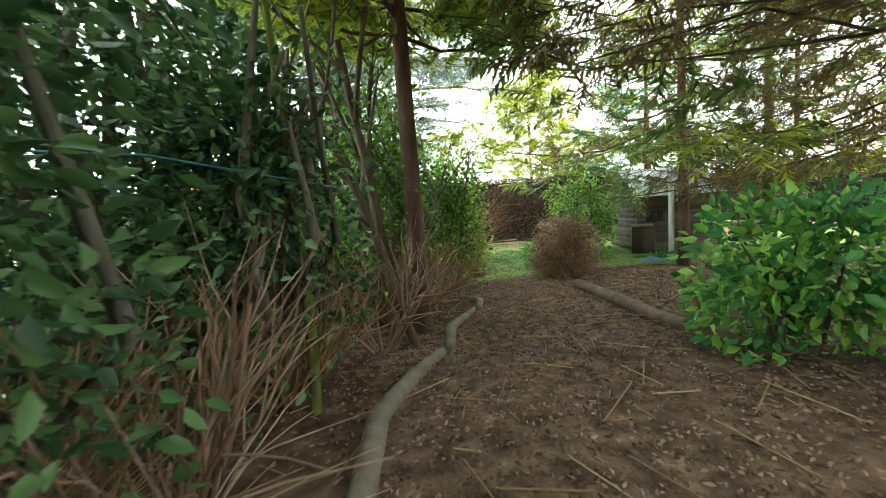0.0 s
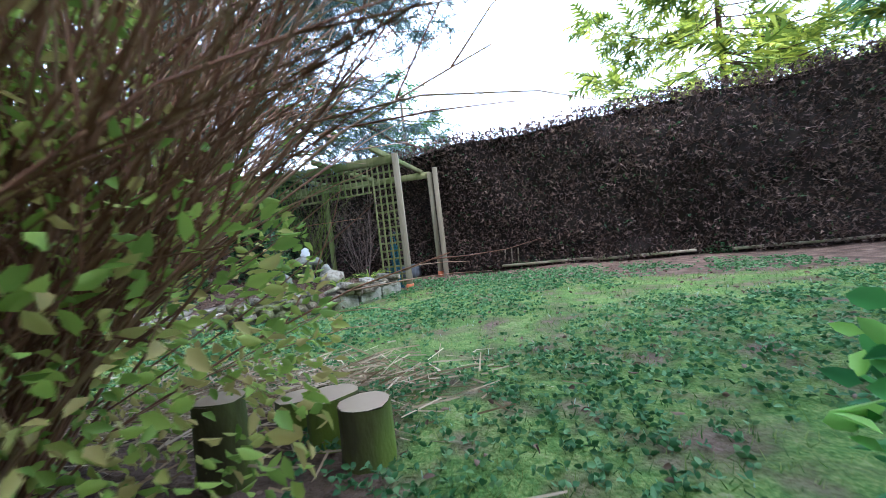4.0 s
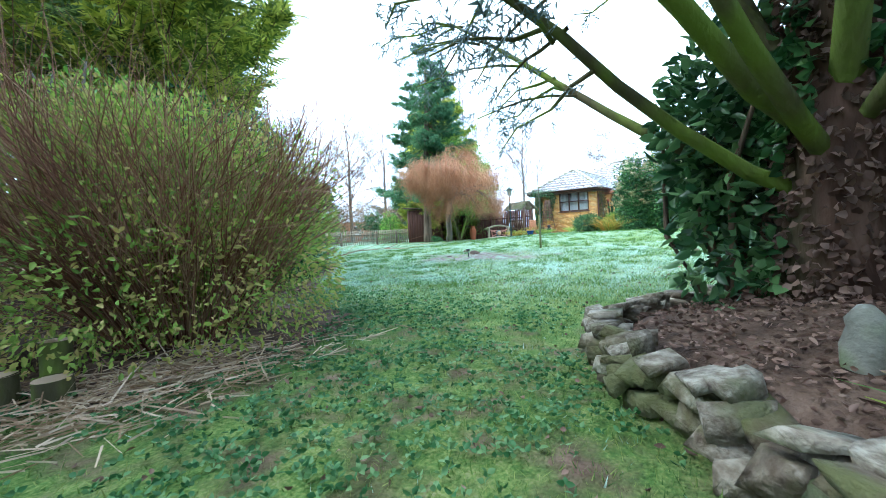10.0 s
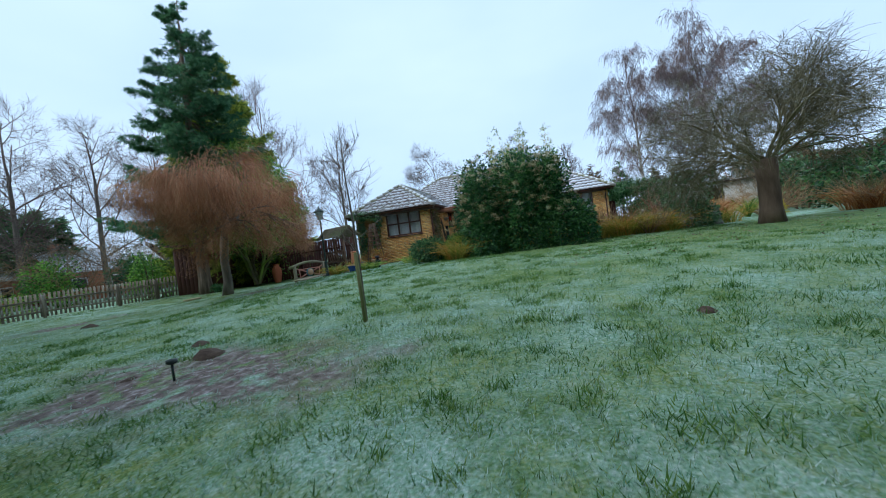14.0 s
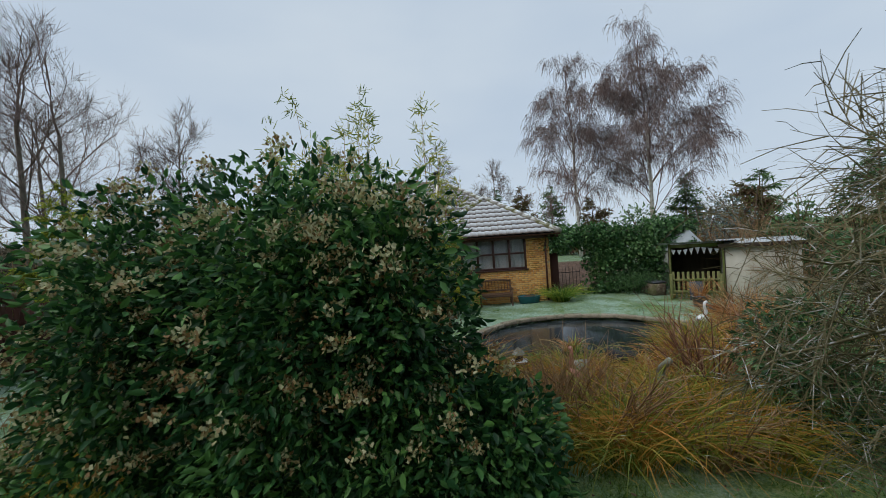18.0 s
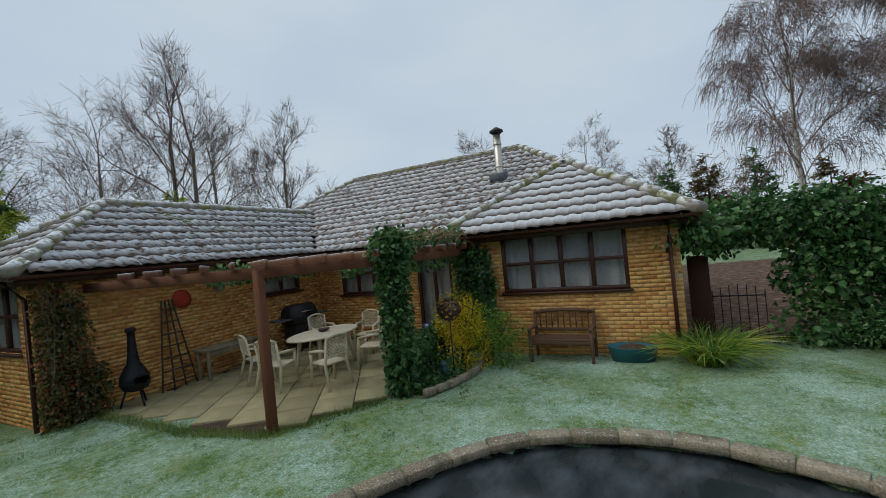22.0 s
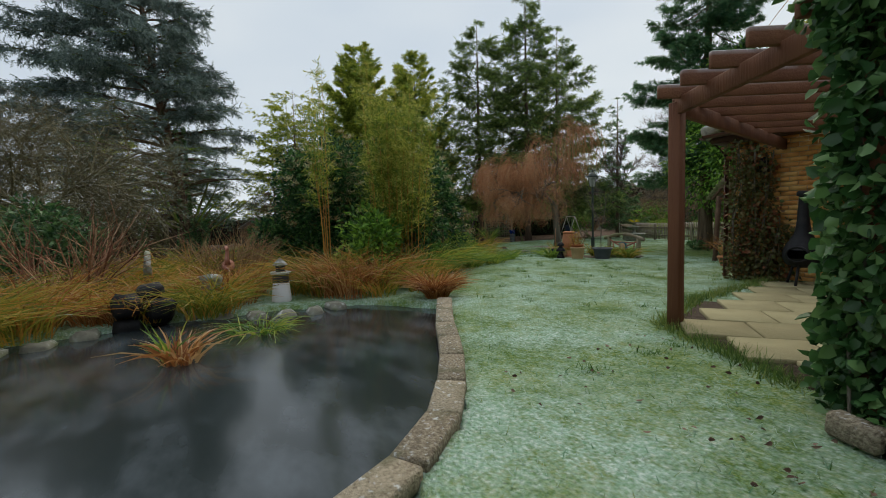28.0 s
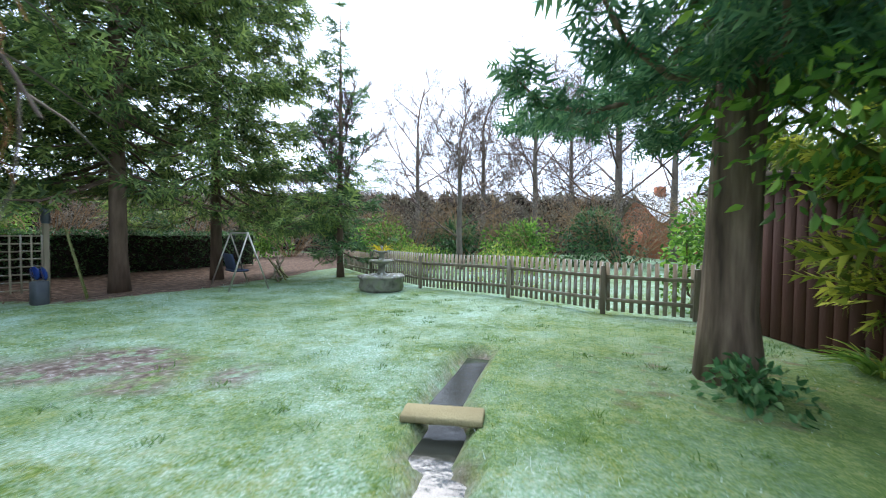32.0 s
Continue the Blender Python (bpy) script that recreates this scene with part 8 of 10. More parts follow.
for k in range(8):
    beam(arbour, "back_slat", (-0.65 + k * 0.185, -0.27, 0.5), (-0.65 + k * 0.185, -0.36, 0.98), 0.07, 0.02, "bench")
beam(arbour, "back_rail", (-0.75, -0.36, 0.98), (0.75, -0.36, 0.98), 0.04, 0.07, "bench")
ob_ = thing("obelisk_trellis", -24.9, -8.45, ground_at(-24.9, -8.45), "dark wooden obelisk trellis", "trellis")
for sx in (-1, 1):
    for sy in (-1, 1):
        beam(ob_, "corner_post", (sx * 0.36, sy * 0.36, 0), (sx * 0.09, sy * 0.09, 2.1), 0.045, 0.045, "bench")
for k in range(9):
    z = 0.15 + k * 0.22
    w = 0.36 - 0.27 * z / 2.1 + 0.03
    for sx in (-1, 1):
        beam(ob_, "rung", (sx * w, -w, z), (sx * w, w, z), 0.02, 0.045, "bench")
        beam(ob_, "rung", (-w, sx * w, z + 0.03), (w, sx * w, z + 0.03), 0.02, 0.045, "bench")
for s in (-1, 1):
    beam(ob_, "middle_post", (s * 0.36, 0, 0), (s * 0.09, 0, 2.1), 0.03, 0.03, "bench")
    beam(ob_, "middle_post", (0, s * 0.36, 0), (0, s * 0.09, 2.1), 0.03, 0.03, "bench")
pot("terracotta_trough", -24.55, -8.0, "terracotta pot of dry grass by the obelisk", [(0.16, 0), (0.22, 0.2), (0.24, 0.2), (0.24, 0.24), (0.2, 0.24), (0.18, 0.2), (0, 0.19)], "terracotta", None, (0.19, 0.2))
tuft(-24.55, -8.0, "dry brown grass in a terracotta pot", 190, "sedge_red", 120, 0.6, 0.12, 0.7, 0.008, "potted_grass", z=ground_at(-24.55, -8.0) + 0.2)
urn = thing("terracotta_urn", -23.55, -13.2, ground_at(-23.55, -13.2), "large round-bellied terracotta urn", "urn")
part("body", make_mesh("body", *lathe([(0.13, 0), (0.14, 0.03), (0.2, 0.32), (0.235, 0.55), (0.2, 0.72), (0.12, 0.82), (0.115, 0.88), (0.09, 0.88), (0.09, 0.8), (0, 0.7)], 24), M["terra_dark"], True), urn)
part("rim", make_mesh("rim", *lathe([(0.115, 0.86), (0.15, 0.88), (0.15, 0.93), (0.1, 0.93), (0.09, 0.88)], 24), M["terra_dark"], True), urn)
for a in (0.4, 3.6):
    c, s = math.cos(a), math.sin(a)
    part("handle", make_mesh("handle", *tube([(0.14 * c, 0.14 * s, 0.78), (0.23 * c, 0.23 * s, 0.80), (0.26 * c, 0.26 * s, 0.70), (0.2 * c, 0.2 * s, 0.64)], 0.02, 6), M["terra_dark"], True), urn)

shed2 = thing("garden_shed", -24.6, -17.2, ground_at(-24.6, -17.2), "dark red-brown boarded shed under the trees", "shed", turn=18)
for k in range(24):
    x = -2.2 + k * 0.19
    part("board", make_mesh("board", *moved(box(0.178, 0.025, 2.25, 0.004), at(x, 1.3, 1.12)), M["red_wood"]), shed2)
for k in range(13):
    part("board", make_mesh("board", *moved(box(0.025, 0.178, 2.25, 0.004), at(2.3, 1.2 - k * 0.19, 1.12)), M["red_wood"]), shed2)
part("frame", make_mesh("frame", *moved(box(4.5, 2.5, 2.2), at(0, 0.02, 1.1)), M["dark_wood"]), shed2)
part("roof", make_mesh("roof", *moved(box(4.9, 3.0, 0.08, 0.01), at(0, 0, 2.3, 0, -5)), M["dark_wood"]), shed2)


def picket_fence(name, line, label, h=0.95, gap=0.135, w=0.075, mat="fence", top=True, group=""):
    """Posts, two rails and one pale after another."""
    a0 = line[0]
    t = thing(name, *a0, ground_at(*a0), label, "fence", group)
    o = np.array((*a0, ground_at(*a0)))
    pv, pf = box(w, 0.02, h, 0.003)
    pv = pv.copy()
    tip = pv[:, 2] > h / 2 - 0.001
    pv[tip & (np.abs(pv[:, 0]) > w * 0.3), 2] -= w * 0.6
    pale = make_mesh("pale", pv, pf, M[mat])
    for a, b in zip(line[:-1], line[1:]):
        a, b = np.array(a, float), np.array(b, float)
        ln = np.linalg.norm(b - a)
        d = (b - a) / ln
        ang = math.degrees(math.atan2(d[1], d[0]))
        n = int(ln / gap)
        for i in range(n):
            p = a + d * (i + 0.5) * ln / n
            q = part("pale", pale, t)
            q.matrix_local = at(*(np.array((*p, ground_at(*p) + h / 2 + 0.06)) - o), ang + RNG.normal() * 1.5, 0, RNG.normal() * 0.8)
        m = max(1, int(ln / 2.0))
        for i in range(m + 1):
            p = a + d * ln * i / m - np.array((-d[1], d[0])) * 0.06
            g = ground_at(*p)
            beam(t, "post", (*p, g - 0.1), (*p, g + h * 0.98), 0.08, 0.08, mat, base=o)
        for z in (0.28, 0.72):
            beam(t, "rail", (*(a - np.array((-d[1], d[0])) * 0.03), ground_at(*a) + z * h / 0.95), (*(b - np.array((-d[1], d[0])) * 0.03), ground_at(*b) + z * h / 0.95), 0.035, 0.07, mat, base=o)
    return t


picket_fence("picket_fence", [(-12.6, -23.6), (-15.3, -21.3), (-18.0, -20.0), (-20.0, -18.7)], "weathered picket fence along the end of the lawn", group="picket fences")
picket_fence("picket_fence", [(-20.0, -18.7), (-21.5, -18.3), (-22.6, -17.6)], "darker picket fence behind the cypress", group="picket fences")
picket_fence("board_fence", [(-23.9, -14.9), (-24.6, -12.4), (-25.75, -9.9)], "dark brown close-boarded fence between the shed and the wing", h=1.7, gap=0.125, w=0.118, mat="red_wood", group="")
picket_fence("board_fence", [(-26.8, -16.5), (-30.2, -14.6)], "dark brown close-boarded fence behind the bungalow", h=1.8, gap=0.125, w=0.118, mat="dark_wood")
picket_fence("picket_fence", [(-10.2, -25.6), (-12.6, -23.6)], "weathered picket fence at the far corner", h=0.8, group="picket fences")

# birdbath on a stone heap, trellis, ladder, swing, timber pile
bb = thing("stone_fountain", -14.4, -20.5, ground_at(-14.4, -20.5), "tiered stone fountain on a mossy stone drum", "fountain")
part("drum", make_mesh("drum", *rough(lathe([(0.55, 0), (0.62, 0.1), (0.58, 0.32), (0.66, 0.38), (0.6, 0.42), (0, 0.42)], 18), 0.04, 5), M["concrete"], True), bb)
part("pedestal", make_mesh("pedestal", *lathe([(0.2, 0.42), (0.1, 0.5), (0.09, 0.7), (0.35, 0.8), (0.34, 0.84), (0.1, 0.82), (0.06, 1.0), (0.2, 1.06), (0.19, 1.09), (0.04, 1.08), (0.04, 1.2), (0, 1.25)], 16), M["concrete"], True), bb)
tuft(-14.4, -20.5, "yellow-leaved plant in the stone fountain", 195, "gold_leaf", 30, 0.3, 0.08, 0.8, 0.03, "fountain_plant", z=ground_at(-14.4, -20.5) + 1.05, group="", category="plant")
trel = thing("trellis_screen", -8.1, -15.3, ground_at(-8.1, -15.3), "square wooden trellis screen between posts", "trellis", turn=78)
for sx in (-1.0, 1.0):
    beam(trel, "post", (sx, 0, 0), (sx, 0, 1.75), 0.1, 0.1, "grey_wood")
for k in range(12):
    beam(trel, "lath", (-0.93 + k * 0.17, 0.015, 0.25), (-0.93 + k * 0.17, 0.015, 1.5), 0.018, 0.035, "fence")
for k in range(8):
    beam(trel, "cross_lath", (-0.97, -0.008, 0.32 + k * 0.165), (0.97, -0.008, 0.32 + k * 0.165), 0.018, 0.035, "fence")
owl = solo("owl_figure", make_mesh("owl_figure", *lathe([(0.07, 0), (0.09, 0.1), (0.075, 0.2), (0.085, 0.27), (0.05, 0.34), (0, 0.36)], 12), M["pot_grey"], True), "grey-blue owl figure on the trellis post", "statue")
owl.location = (-8.31, -16.28, ground_at(-8.1, -15.3) + 1.75)
lad = thing("wooden_ladder", -8.6, -16.6, ground_at(-8.6, -16.6), "mossy wooden ladder leaning on the trellis post", "ladder", turn=-35)
for sx in (-0.2, 0.2):
    beam(lad, "stile", (sx, -0.25, 0), (sx * 0.7, 0.1, 1.6), 0.03, 0.05, "green_wood")
for k in range(8):
    u = (k + 0.5) / 8
    beam(lad, "rung", (-0.2 + 0.06 * u, -0.25 + 0.35 * u, 1.6 * u), (0.2 - 0.06 * u, -0.25 + 0.35 * u, 1.6 * u), 0.025, 0.025, "green_wood")
fig = thing("butterfly_planter", -8.75, -15.9, ground_at(-8.75, -15.9), "grey plinth with a blue butterfly ornament", "ornament")
part("plinth", make_mesh("plinth", *box(0.24, 0.24, 0.5, 0.02), M["pot_grey"]), fig).location = (0, 0, 0.25)
for s in (-1, 1):
    part("wing", make_mesh("wing", *moved(lathe([(0.0, -0.01), (0.14, -0.008), (0.15, 0.0), (0.14, 0.008), (0.0, 0.01)], 12), at(s * 0.13, 0, 0.66, 0, 80, s * 20)), M["pot_blue"]), fig)
tuft(-8.6, -14.1, "spiky phormium with long sword leaves", 196, "sedge_green", 120, 1.1, 0.12, 0.45, 0.06, "phormium", group="", category="phormium")
shrub(-6.9, -11.2, 1.9, 1.1, 1.6, "holly and laurel shrubs at the lawn edge", 197, "holly", 0.08, 7000, "holly_bush", stems=10, turn=-20, lumps=14)
shrub(-6.3, -8.9, 2.1, 1.15, 1.4, "mixed evergreen shrub at the lawn edge", 198, "viburnum", 0.08, 7000, "evergreen_bush", stems=10)
shrub(-5.3, -6.9, 2.3, 1.05, 1.1, "large evergreen shrub at the lawn edge", 199, "holly", 0.09, 6000, "evergreen_bush", stems=10)
shrub(-4.5, -5.9, 1.9, 0.8, 0.8, "rhododendron behind the spiraea", 200, "viburnum", 0.1, 4200, "rhododendron", stems=8)
swing = thing("garden_swing", -10.6, -19.4, ground_at(-10.6, -19.4), "child's metal swing frame with a blue seat", "swing", turn=-30)
for sx in (-0.75, 0.75):
    for sy in (-0.5, 0.5):
        part("leg", make_mesh("leg", *tube([(sx * 1.1, sy, 0), (sx, 0, 1.5)], 0.022, 8), M["steel"], True), swing)
part("top_bar", make_mesh("top_bar", *tube([(-0.75, 0, 1.5), (0.75, 0, 1.5)], 0.024, 8), M["steel"], True), swing)
for sx in (-0.35, 0.35):
    part("chain", make_mesh("chain", *tube([(sx, 0, 1.5), (sx, 0.05, 0.5)], 0.008, 5), M["iron"]), swing)
part("seat", make_mesh("seat", *rough(moved(box(0.75, 0.4, 0.06, 0.02), at(0, 0.05, 0.48)), 0.01), M["blue_cloth"], True), swing)
part("backrest", make_mesh("backrest", *rough(moved(box(0.75, 0.06, 0.45, 0.02), at(0, 0.24, 0.72, 0, -12)), 0.01), M["blue_cloth"], True), swing)
pile = thing("timber_pile", -9.9, -21.9, ground_at(-9.9, -21.9), "sloping pile of mossy old rails and fence panels", "timber pile", turn=-50)
for k in range(11):
    beam(pile, "rail", (-1.3 + 0.1 * RNG.random(), RNG.normal() * 0.15, 0.05 + 0.05 * k * RNG.random()), (1.2 + 0.3 * RNG.random(), RNG.normal() * 0.15, 0.12 + 0.06 * k), 0.05, 0.05, "green_wood" if k % 2 else "grey_wood")
sap = thing("young_tree", -10.2, -2.72, ground_at(-10.2, -2.72), "thin young tree tied to a stake on the lawn", "tree")
beam(sap, "stake", (0.07, 0.02, -0.05), (0.05, 0.0, 0.85), 0.04, 0.04, "green_wood")
sr, sp_ = np.random.default_rng(201), Pile()
sp_.add(*tube([(0, 0, 0), (-0.02, 0, 0.9), (0.03, 0.02, 1.6), (0.06, 0, 2.5), (0.1, 0.03, 3.3)], [0.026, 0.022, 0.017, 0.01, 0.003], 7))
for i in range(13):
    z = 1.2 + i * 0.13
    a = i * 2.4
    branching(sp_, (0.02, 0, z), (math.cos(a), math.sin(a), 0.75), 0.75 - 0.02 * i, 0.008, 1, sr, 0.5, 4, 0.3, 0.1, (4, 4, 3, 3, 3))
part("stem", sp_.mesh("stem", M["bark_grey"]), sap).scale = (0.8, 0.8, 0.74)
for i, (x, y, r) in enumerate([(-9.32, -4.22, 0.2), (-9.9, -4.9, 0.12), (-8.7, -4.6, 0.1), (-13.2, -11.2, 0.2), (-9.5, 0.8, 0.1), (-9.9, 2.6, 0.1)]):
    mh = thing("molehill", x, y, ground_at(x, y) - 0.02, "dark molehill of fresh soil on the frosted lawn", "molehill", "molehills")
    part("mound", make_mesh("mound", *rough(lathe([(r, 0), (r * 0.8, r * 0.25), (r * 0.4, r * 0.5), (0, r * 0.55)], 14), 0.03, 9, i), M["soil"], True), mh)

spike = thing("lawn_spike", -8.6, -3.96, ground_at(-8.6, -3.96), "small green garden spike stuck in the bare patch of lawn", "garden spike")
part("stem", make_mesh("stem", *tube([(0, 0, 0), (0, 0, 0.17)], 0.012, 7), M["lamp_green"]), spike)
part("head", make_mesh("head", *lathe([(0.03, 0.16), (0.05, 0.17), (0.05, 0.2), (0.0, 0.21)], 12), M["lamp_green"], True), spike)
nest = thing("nest_box", -6.6, -13.2, ground_at(-6.6, -13.2), "white bird box on a slim pole above the shrubs", "bird box")
part("pole", make_mesh("pole", *tube([(0, 0, 0), (0, 0, 1.75)], 0.02, 7), M["grey_wood"]), nest)
part("box", make_mesh("box", *moved(box(0.2, 0.2, 0.3, 0.012), at(0, 0, 1.9)), M["white_paint"]), nest)
part("roof", make_mesh("roof", *moved(box(0.27, 0.27, 0.03, 0.008), at(0, 0, 2.07, 0, 8)), M["white_paint"]), nest)

# ---- ivy arch, gate, greenhouse and store beyond the pond ----
creeper("ivy_hedge", "high ivy-covered wall with an arch over the gate", [[(-31.9, 4.3, 2.75), (-32.0, 5.2, 2.95), (-32.0, 6.2, 2.9), (-32.2, 7.6, 2.8)], [(-32.0, 5.5, 1.0), (-32.0, 6.6, 1.0), (-32.2, 7.8, 1.0)], [(-32.0, 5.5, 1.8), (-32.0, 6.6, 1.9), (-32.2, 7.8, 1.9)], [(-32.0, 5.6, 2.4), (-32.1, 7.6, 2.4)], [(-31.2, 3.8, 2.9), (-31.5, 4.4, 2.75)], [(-32.2, 7.6, 2.9), (-32.6, 9.6, 3.1)], [(-32.2, 7.6, 2.2), (-32.6, 9.6, 2.3)], [(-32.2, 7.6, 1.4), (-32.6, 9.6, 1.5)]], 15000, 0.11, "ivy", 211, 0.5)
gate = thing("garden_gate", -32.0, 4.65, ground_at(-32, 4.65), "black wrought iron gate under the ivy arch", "gate", turn=90)
for k in range(7):
    part("bar", make_mesh("bar", *tube([(-0.4 + k * 0.135, 0, 0.05), (-0.4 + k * 0.135, 0, 1.0 + 0.12 * math.cos((k - 3) * 0.5))], 0.009, 6), M["iron"]), gate)
for z in (0.12, 0.9):
    part("rail", make_mesh("rail", *tube([(-0.42, 0, z), (0.42, 0, z)], 0.013, 6), M["iron"]), gate)
gpost = thing("brown_gate_panel", -31.9, 4.05, ground_at(-31.9, 4.05), "dark brown timber panel beside the gate", "fence panel")
part("panel", make_mesh("panel", *moved(box(0.05, 0.35, 1.7, 0.006), at(0, 0, 0.85)), M["red_wood"]), gpost)
shrub(-31.4, 7.0, 1.0, 0.75, 1.2, "clipped dark green box hedge", 212, "holly", 0.05, 5200, "box_hedge", lumps=14, stems=6)
gh = thing("greenhouse", -33.3, 8.9, ground_at(-33, 9), "old aluminium greenhouse with cloudy panes", "greenhouse", turn=25)
part("wall_panel", make_mesh("wall_panel", *moved(box(2.4, 1.9, 1.5), at(0, 0, 0.75)), M["ghouse"]), gh)
rv = np.array([(-1.25, -1.0, 1.5), (1.25, -1.0, 1.5), (1.25, 1.0, 1.5), (-1.25, 1.0, 1.5), (1.25, 0, 2.25), (-1.25, 0, 2.25)])
part("roof", make_mesh("roof", rv, [np.array([[0, 1, 4, 5], [2, 3, 5, 4]]), np.array([[1, 2, 4], [3, 0, 5]])], M["tin"]), gh)
for x in np.linspace(-1.22, 1.22, 5):
    beam(gh, "glazing_bar", (x, -0.97, 0), (x, -0.97, 1.5), 0.03, 0.03, "tin")
    beam(gh, "glazing_bar", (x, -1.0, 1.53), (x, 0, 2.28), 0.03, 0.03, "tin")
for y in np.linspace(-0.95, 0.95, 4):
    beam(gh, "glazing_bar", (1.215, y, 0), (1.215, y, 1.5 + 0.7 * (1 - abs(y) / 0.95)), 0.03, 0.03, "tin")
store = thing("log_store", -30.1, 8.48, ground_at(-30.1, 8.48), "open timber store with a corrugated roof and bunting", "store", turn=62.6)
for sx in (-1.3, 1.3):
    for sy in (-0.8, 0.8):
        beam(store, "post", (sx, sy, 0), (sx, sy, 1.85 + (0.1 if sy < 0 else 0)), 0.1, 0.1, "green_wood")
part("back_panel", make_mesh("back_panel", *moved(box(2.7, 0.04, 1.8), at(0, 0.85, 0.9)), M["dark_wood"]), store)
part("end_panel", make_mesh("end_panel", *moved(box(0.05, 1.7, 1.7, 0.005), at(1.36, 0, 0.95)), M["dark_wood"]), store)
part("end_panel", make_mesh("end_panel", *moved(box(0.04, 1.7, 1.7), at(-1.36, 0, 0.95)), M["dark_wood"]), store)
cu = np.linspace(-1.9, 1.9, 77)
cv = np.concatenate([np.column_stack([cu, np.full(77, y), z + 0.02 * np.sin(cu * 42)]) for y, z in ((-1.25, 2.0), (1.1, 1.86))])
part("corrugated_roof", make_mesh("corrugated_roof", cv, np.array([[i, i + 1, 78 + i, 77 + i] for i in range(76)]), M["tin"], True), store)
beam(store, "lintel", (-1.35, -0.82, 1.86), (1.35, -0.82, 1.86), 0.06, 0.12, "green_wood")
for k in range(8):
    x = -1.1 + k * 0.3
    part("bunting_flag", make_mesh("bunting_flag", np.array([(x - 0.12, -0.9, 1.76 - 0.04 * math.sin(k)), (x + 0.12, -0.9, 1.76 - 0.04 * math.sin(k + 1)), (x, -0.91, 1.55), (x, -0.895, 1.56)]), np.array([[0, 2, 1], [0, 1, 3]]), M["curtain"]), store, "pale bunting flag")
store.scale = (0.58, 0.8, 0.95)
outh = thing("outhouse", -29.26, 9.98, ground_at(-29.26, 9.98), "low pale rendered outhouse beside the open store", "outhouse", turn=62.6)
part("wall", make_mesh("wall", *moved(box(1.95, 1.2, 1.75, 0.01), at(0, 0, 0.875)), M["plaster"]), outh)
part("roof", make_mesh("roof", *moved(box(2.2, 1.5, 0.07, 0.01), at(0, 0, 1.79, 0, 4)), M["tin"]), outh, "flat tin roof")
part("fascia", make_mesh("fascia", *moved(box(2.2, 0.03, 0.13, 0.004), at(0, -0.77, 1.72)), M["dark_wood"]), outh)
picket_fence("store_fence", [(-29.72, 7.45), (-29.08, 8.7)], "yellowed picket front of the open store", h=0.85, mat="green_wood")
pl = thing("stone_planter", -30.9, 7.4, ground_at(-30.9, 7.4), "stone trough with a slab top", "planter")
part("trough", make_mesh("trough", *rough(moved(box(0.75, 0.5, 0.4, 0.03), at(0, 0, 0.2)), 0.02), M["stone"]), pl)
part("slab", make_mesh("slab", *rough(moved(box(0.7, 0.5, 0.06, 0.02), at(-0.08, 0.05, 0.45, 8)), 0.01), M["pot_grey"]), pl)
slate = thing("slate_slab", -29.25, 8.0, ground_at(-29.25, 8.0), "grey slate slab leaning on the pickets", "slab", turn=62)
part("slab", make_mesh("slab", *moved(box(0.4, 0.05, 0.6, 0.01), at(0, 0, 0.3, 0, -12)), M["pot_grey"]), slate)
pot("square_pot", -28.15, 7.5, "grey square pot with dry brown grass", [(0.17, 0), (0.22, 0.3), (0.24, 0.3), (0.24, 0.34), (0.2, 0.34), (0.18, 0.28), (0, 0.27)], "pot_grey", None, (0.19, 0.28))
tuft(-28.15, 7.5, "dry brown grass in the grey pot", 215, "sedge_red", 130, 0.6, 0.12, 0.5, 0.008, "potted_grass", z=ground_at(-28.15, 7.5) + 0.28)
log_ = thing("round_log", -26.9, 7.3, ground_at(-26.9, 7.3) + 0.1, "thick cut log lying on the grass", "log")
part("log", make_mesh("log", *tube([(-0.4, 0, 0), (0.4, 0.1, 0)], 0.11, 12), M["bark"], True), log_)

# ---- stone-edged bed under the cedar ----
bedwall = thing("bed_wall", -2.5, 1.5, 0.0, "low rubble stone wall round the cedar bed", "wall", kind="structure")
wl_ = np.concatenate([BED[:7]])
ws = np.concatenate([[0], np.cumsum(np.linalg.norm(np.diff(wl_, axis=0), axis=1))])
def rubble(sx, sy, sz, rnd):
    """An angular broken stone: the hull of a few points in a block."""
    bm = bmesh.new()
    for q in rnd.random((15, 3)) * 2 - 1:
        q = np.sign(q) * np.abs(q) ** 0.35
        bm.verts.new(q * (sx / 2, sy / 2, sz / 2))
    bmesh.ops.convex_hull(bm, input=bm.verts[:])
    bmesh.ops.delete(bm, geom=[v for v in bm.verts if not v.link_faces], context="VERTS")
    bm.verts.index_update()
    v = np.array([tuple(q.co) for q in bm.verts])
    f = np.array([[q.index for q in face.verts] for face in bm.faces])
    bm.free()
    return v, f


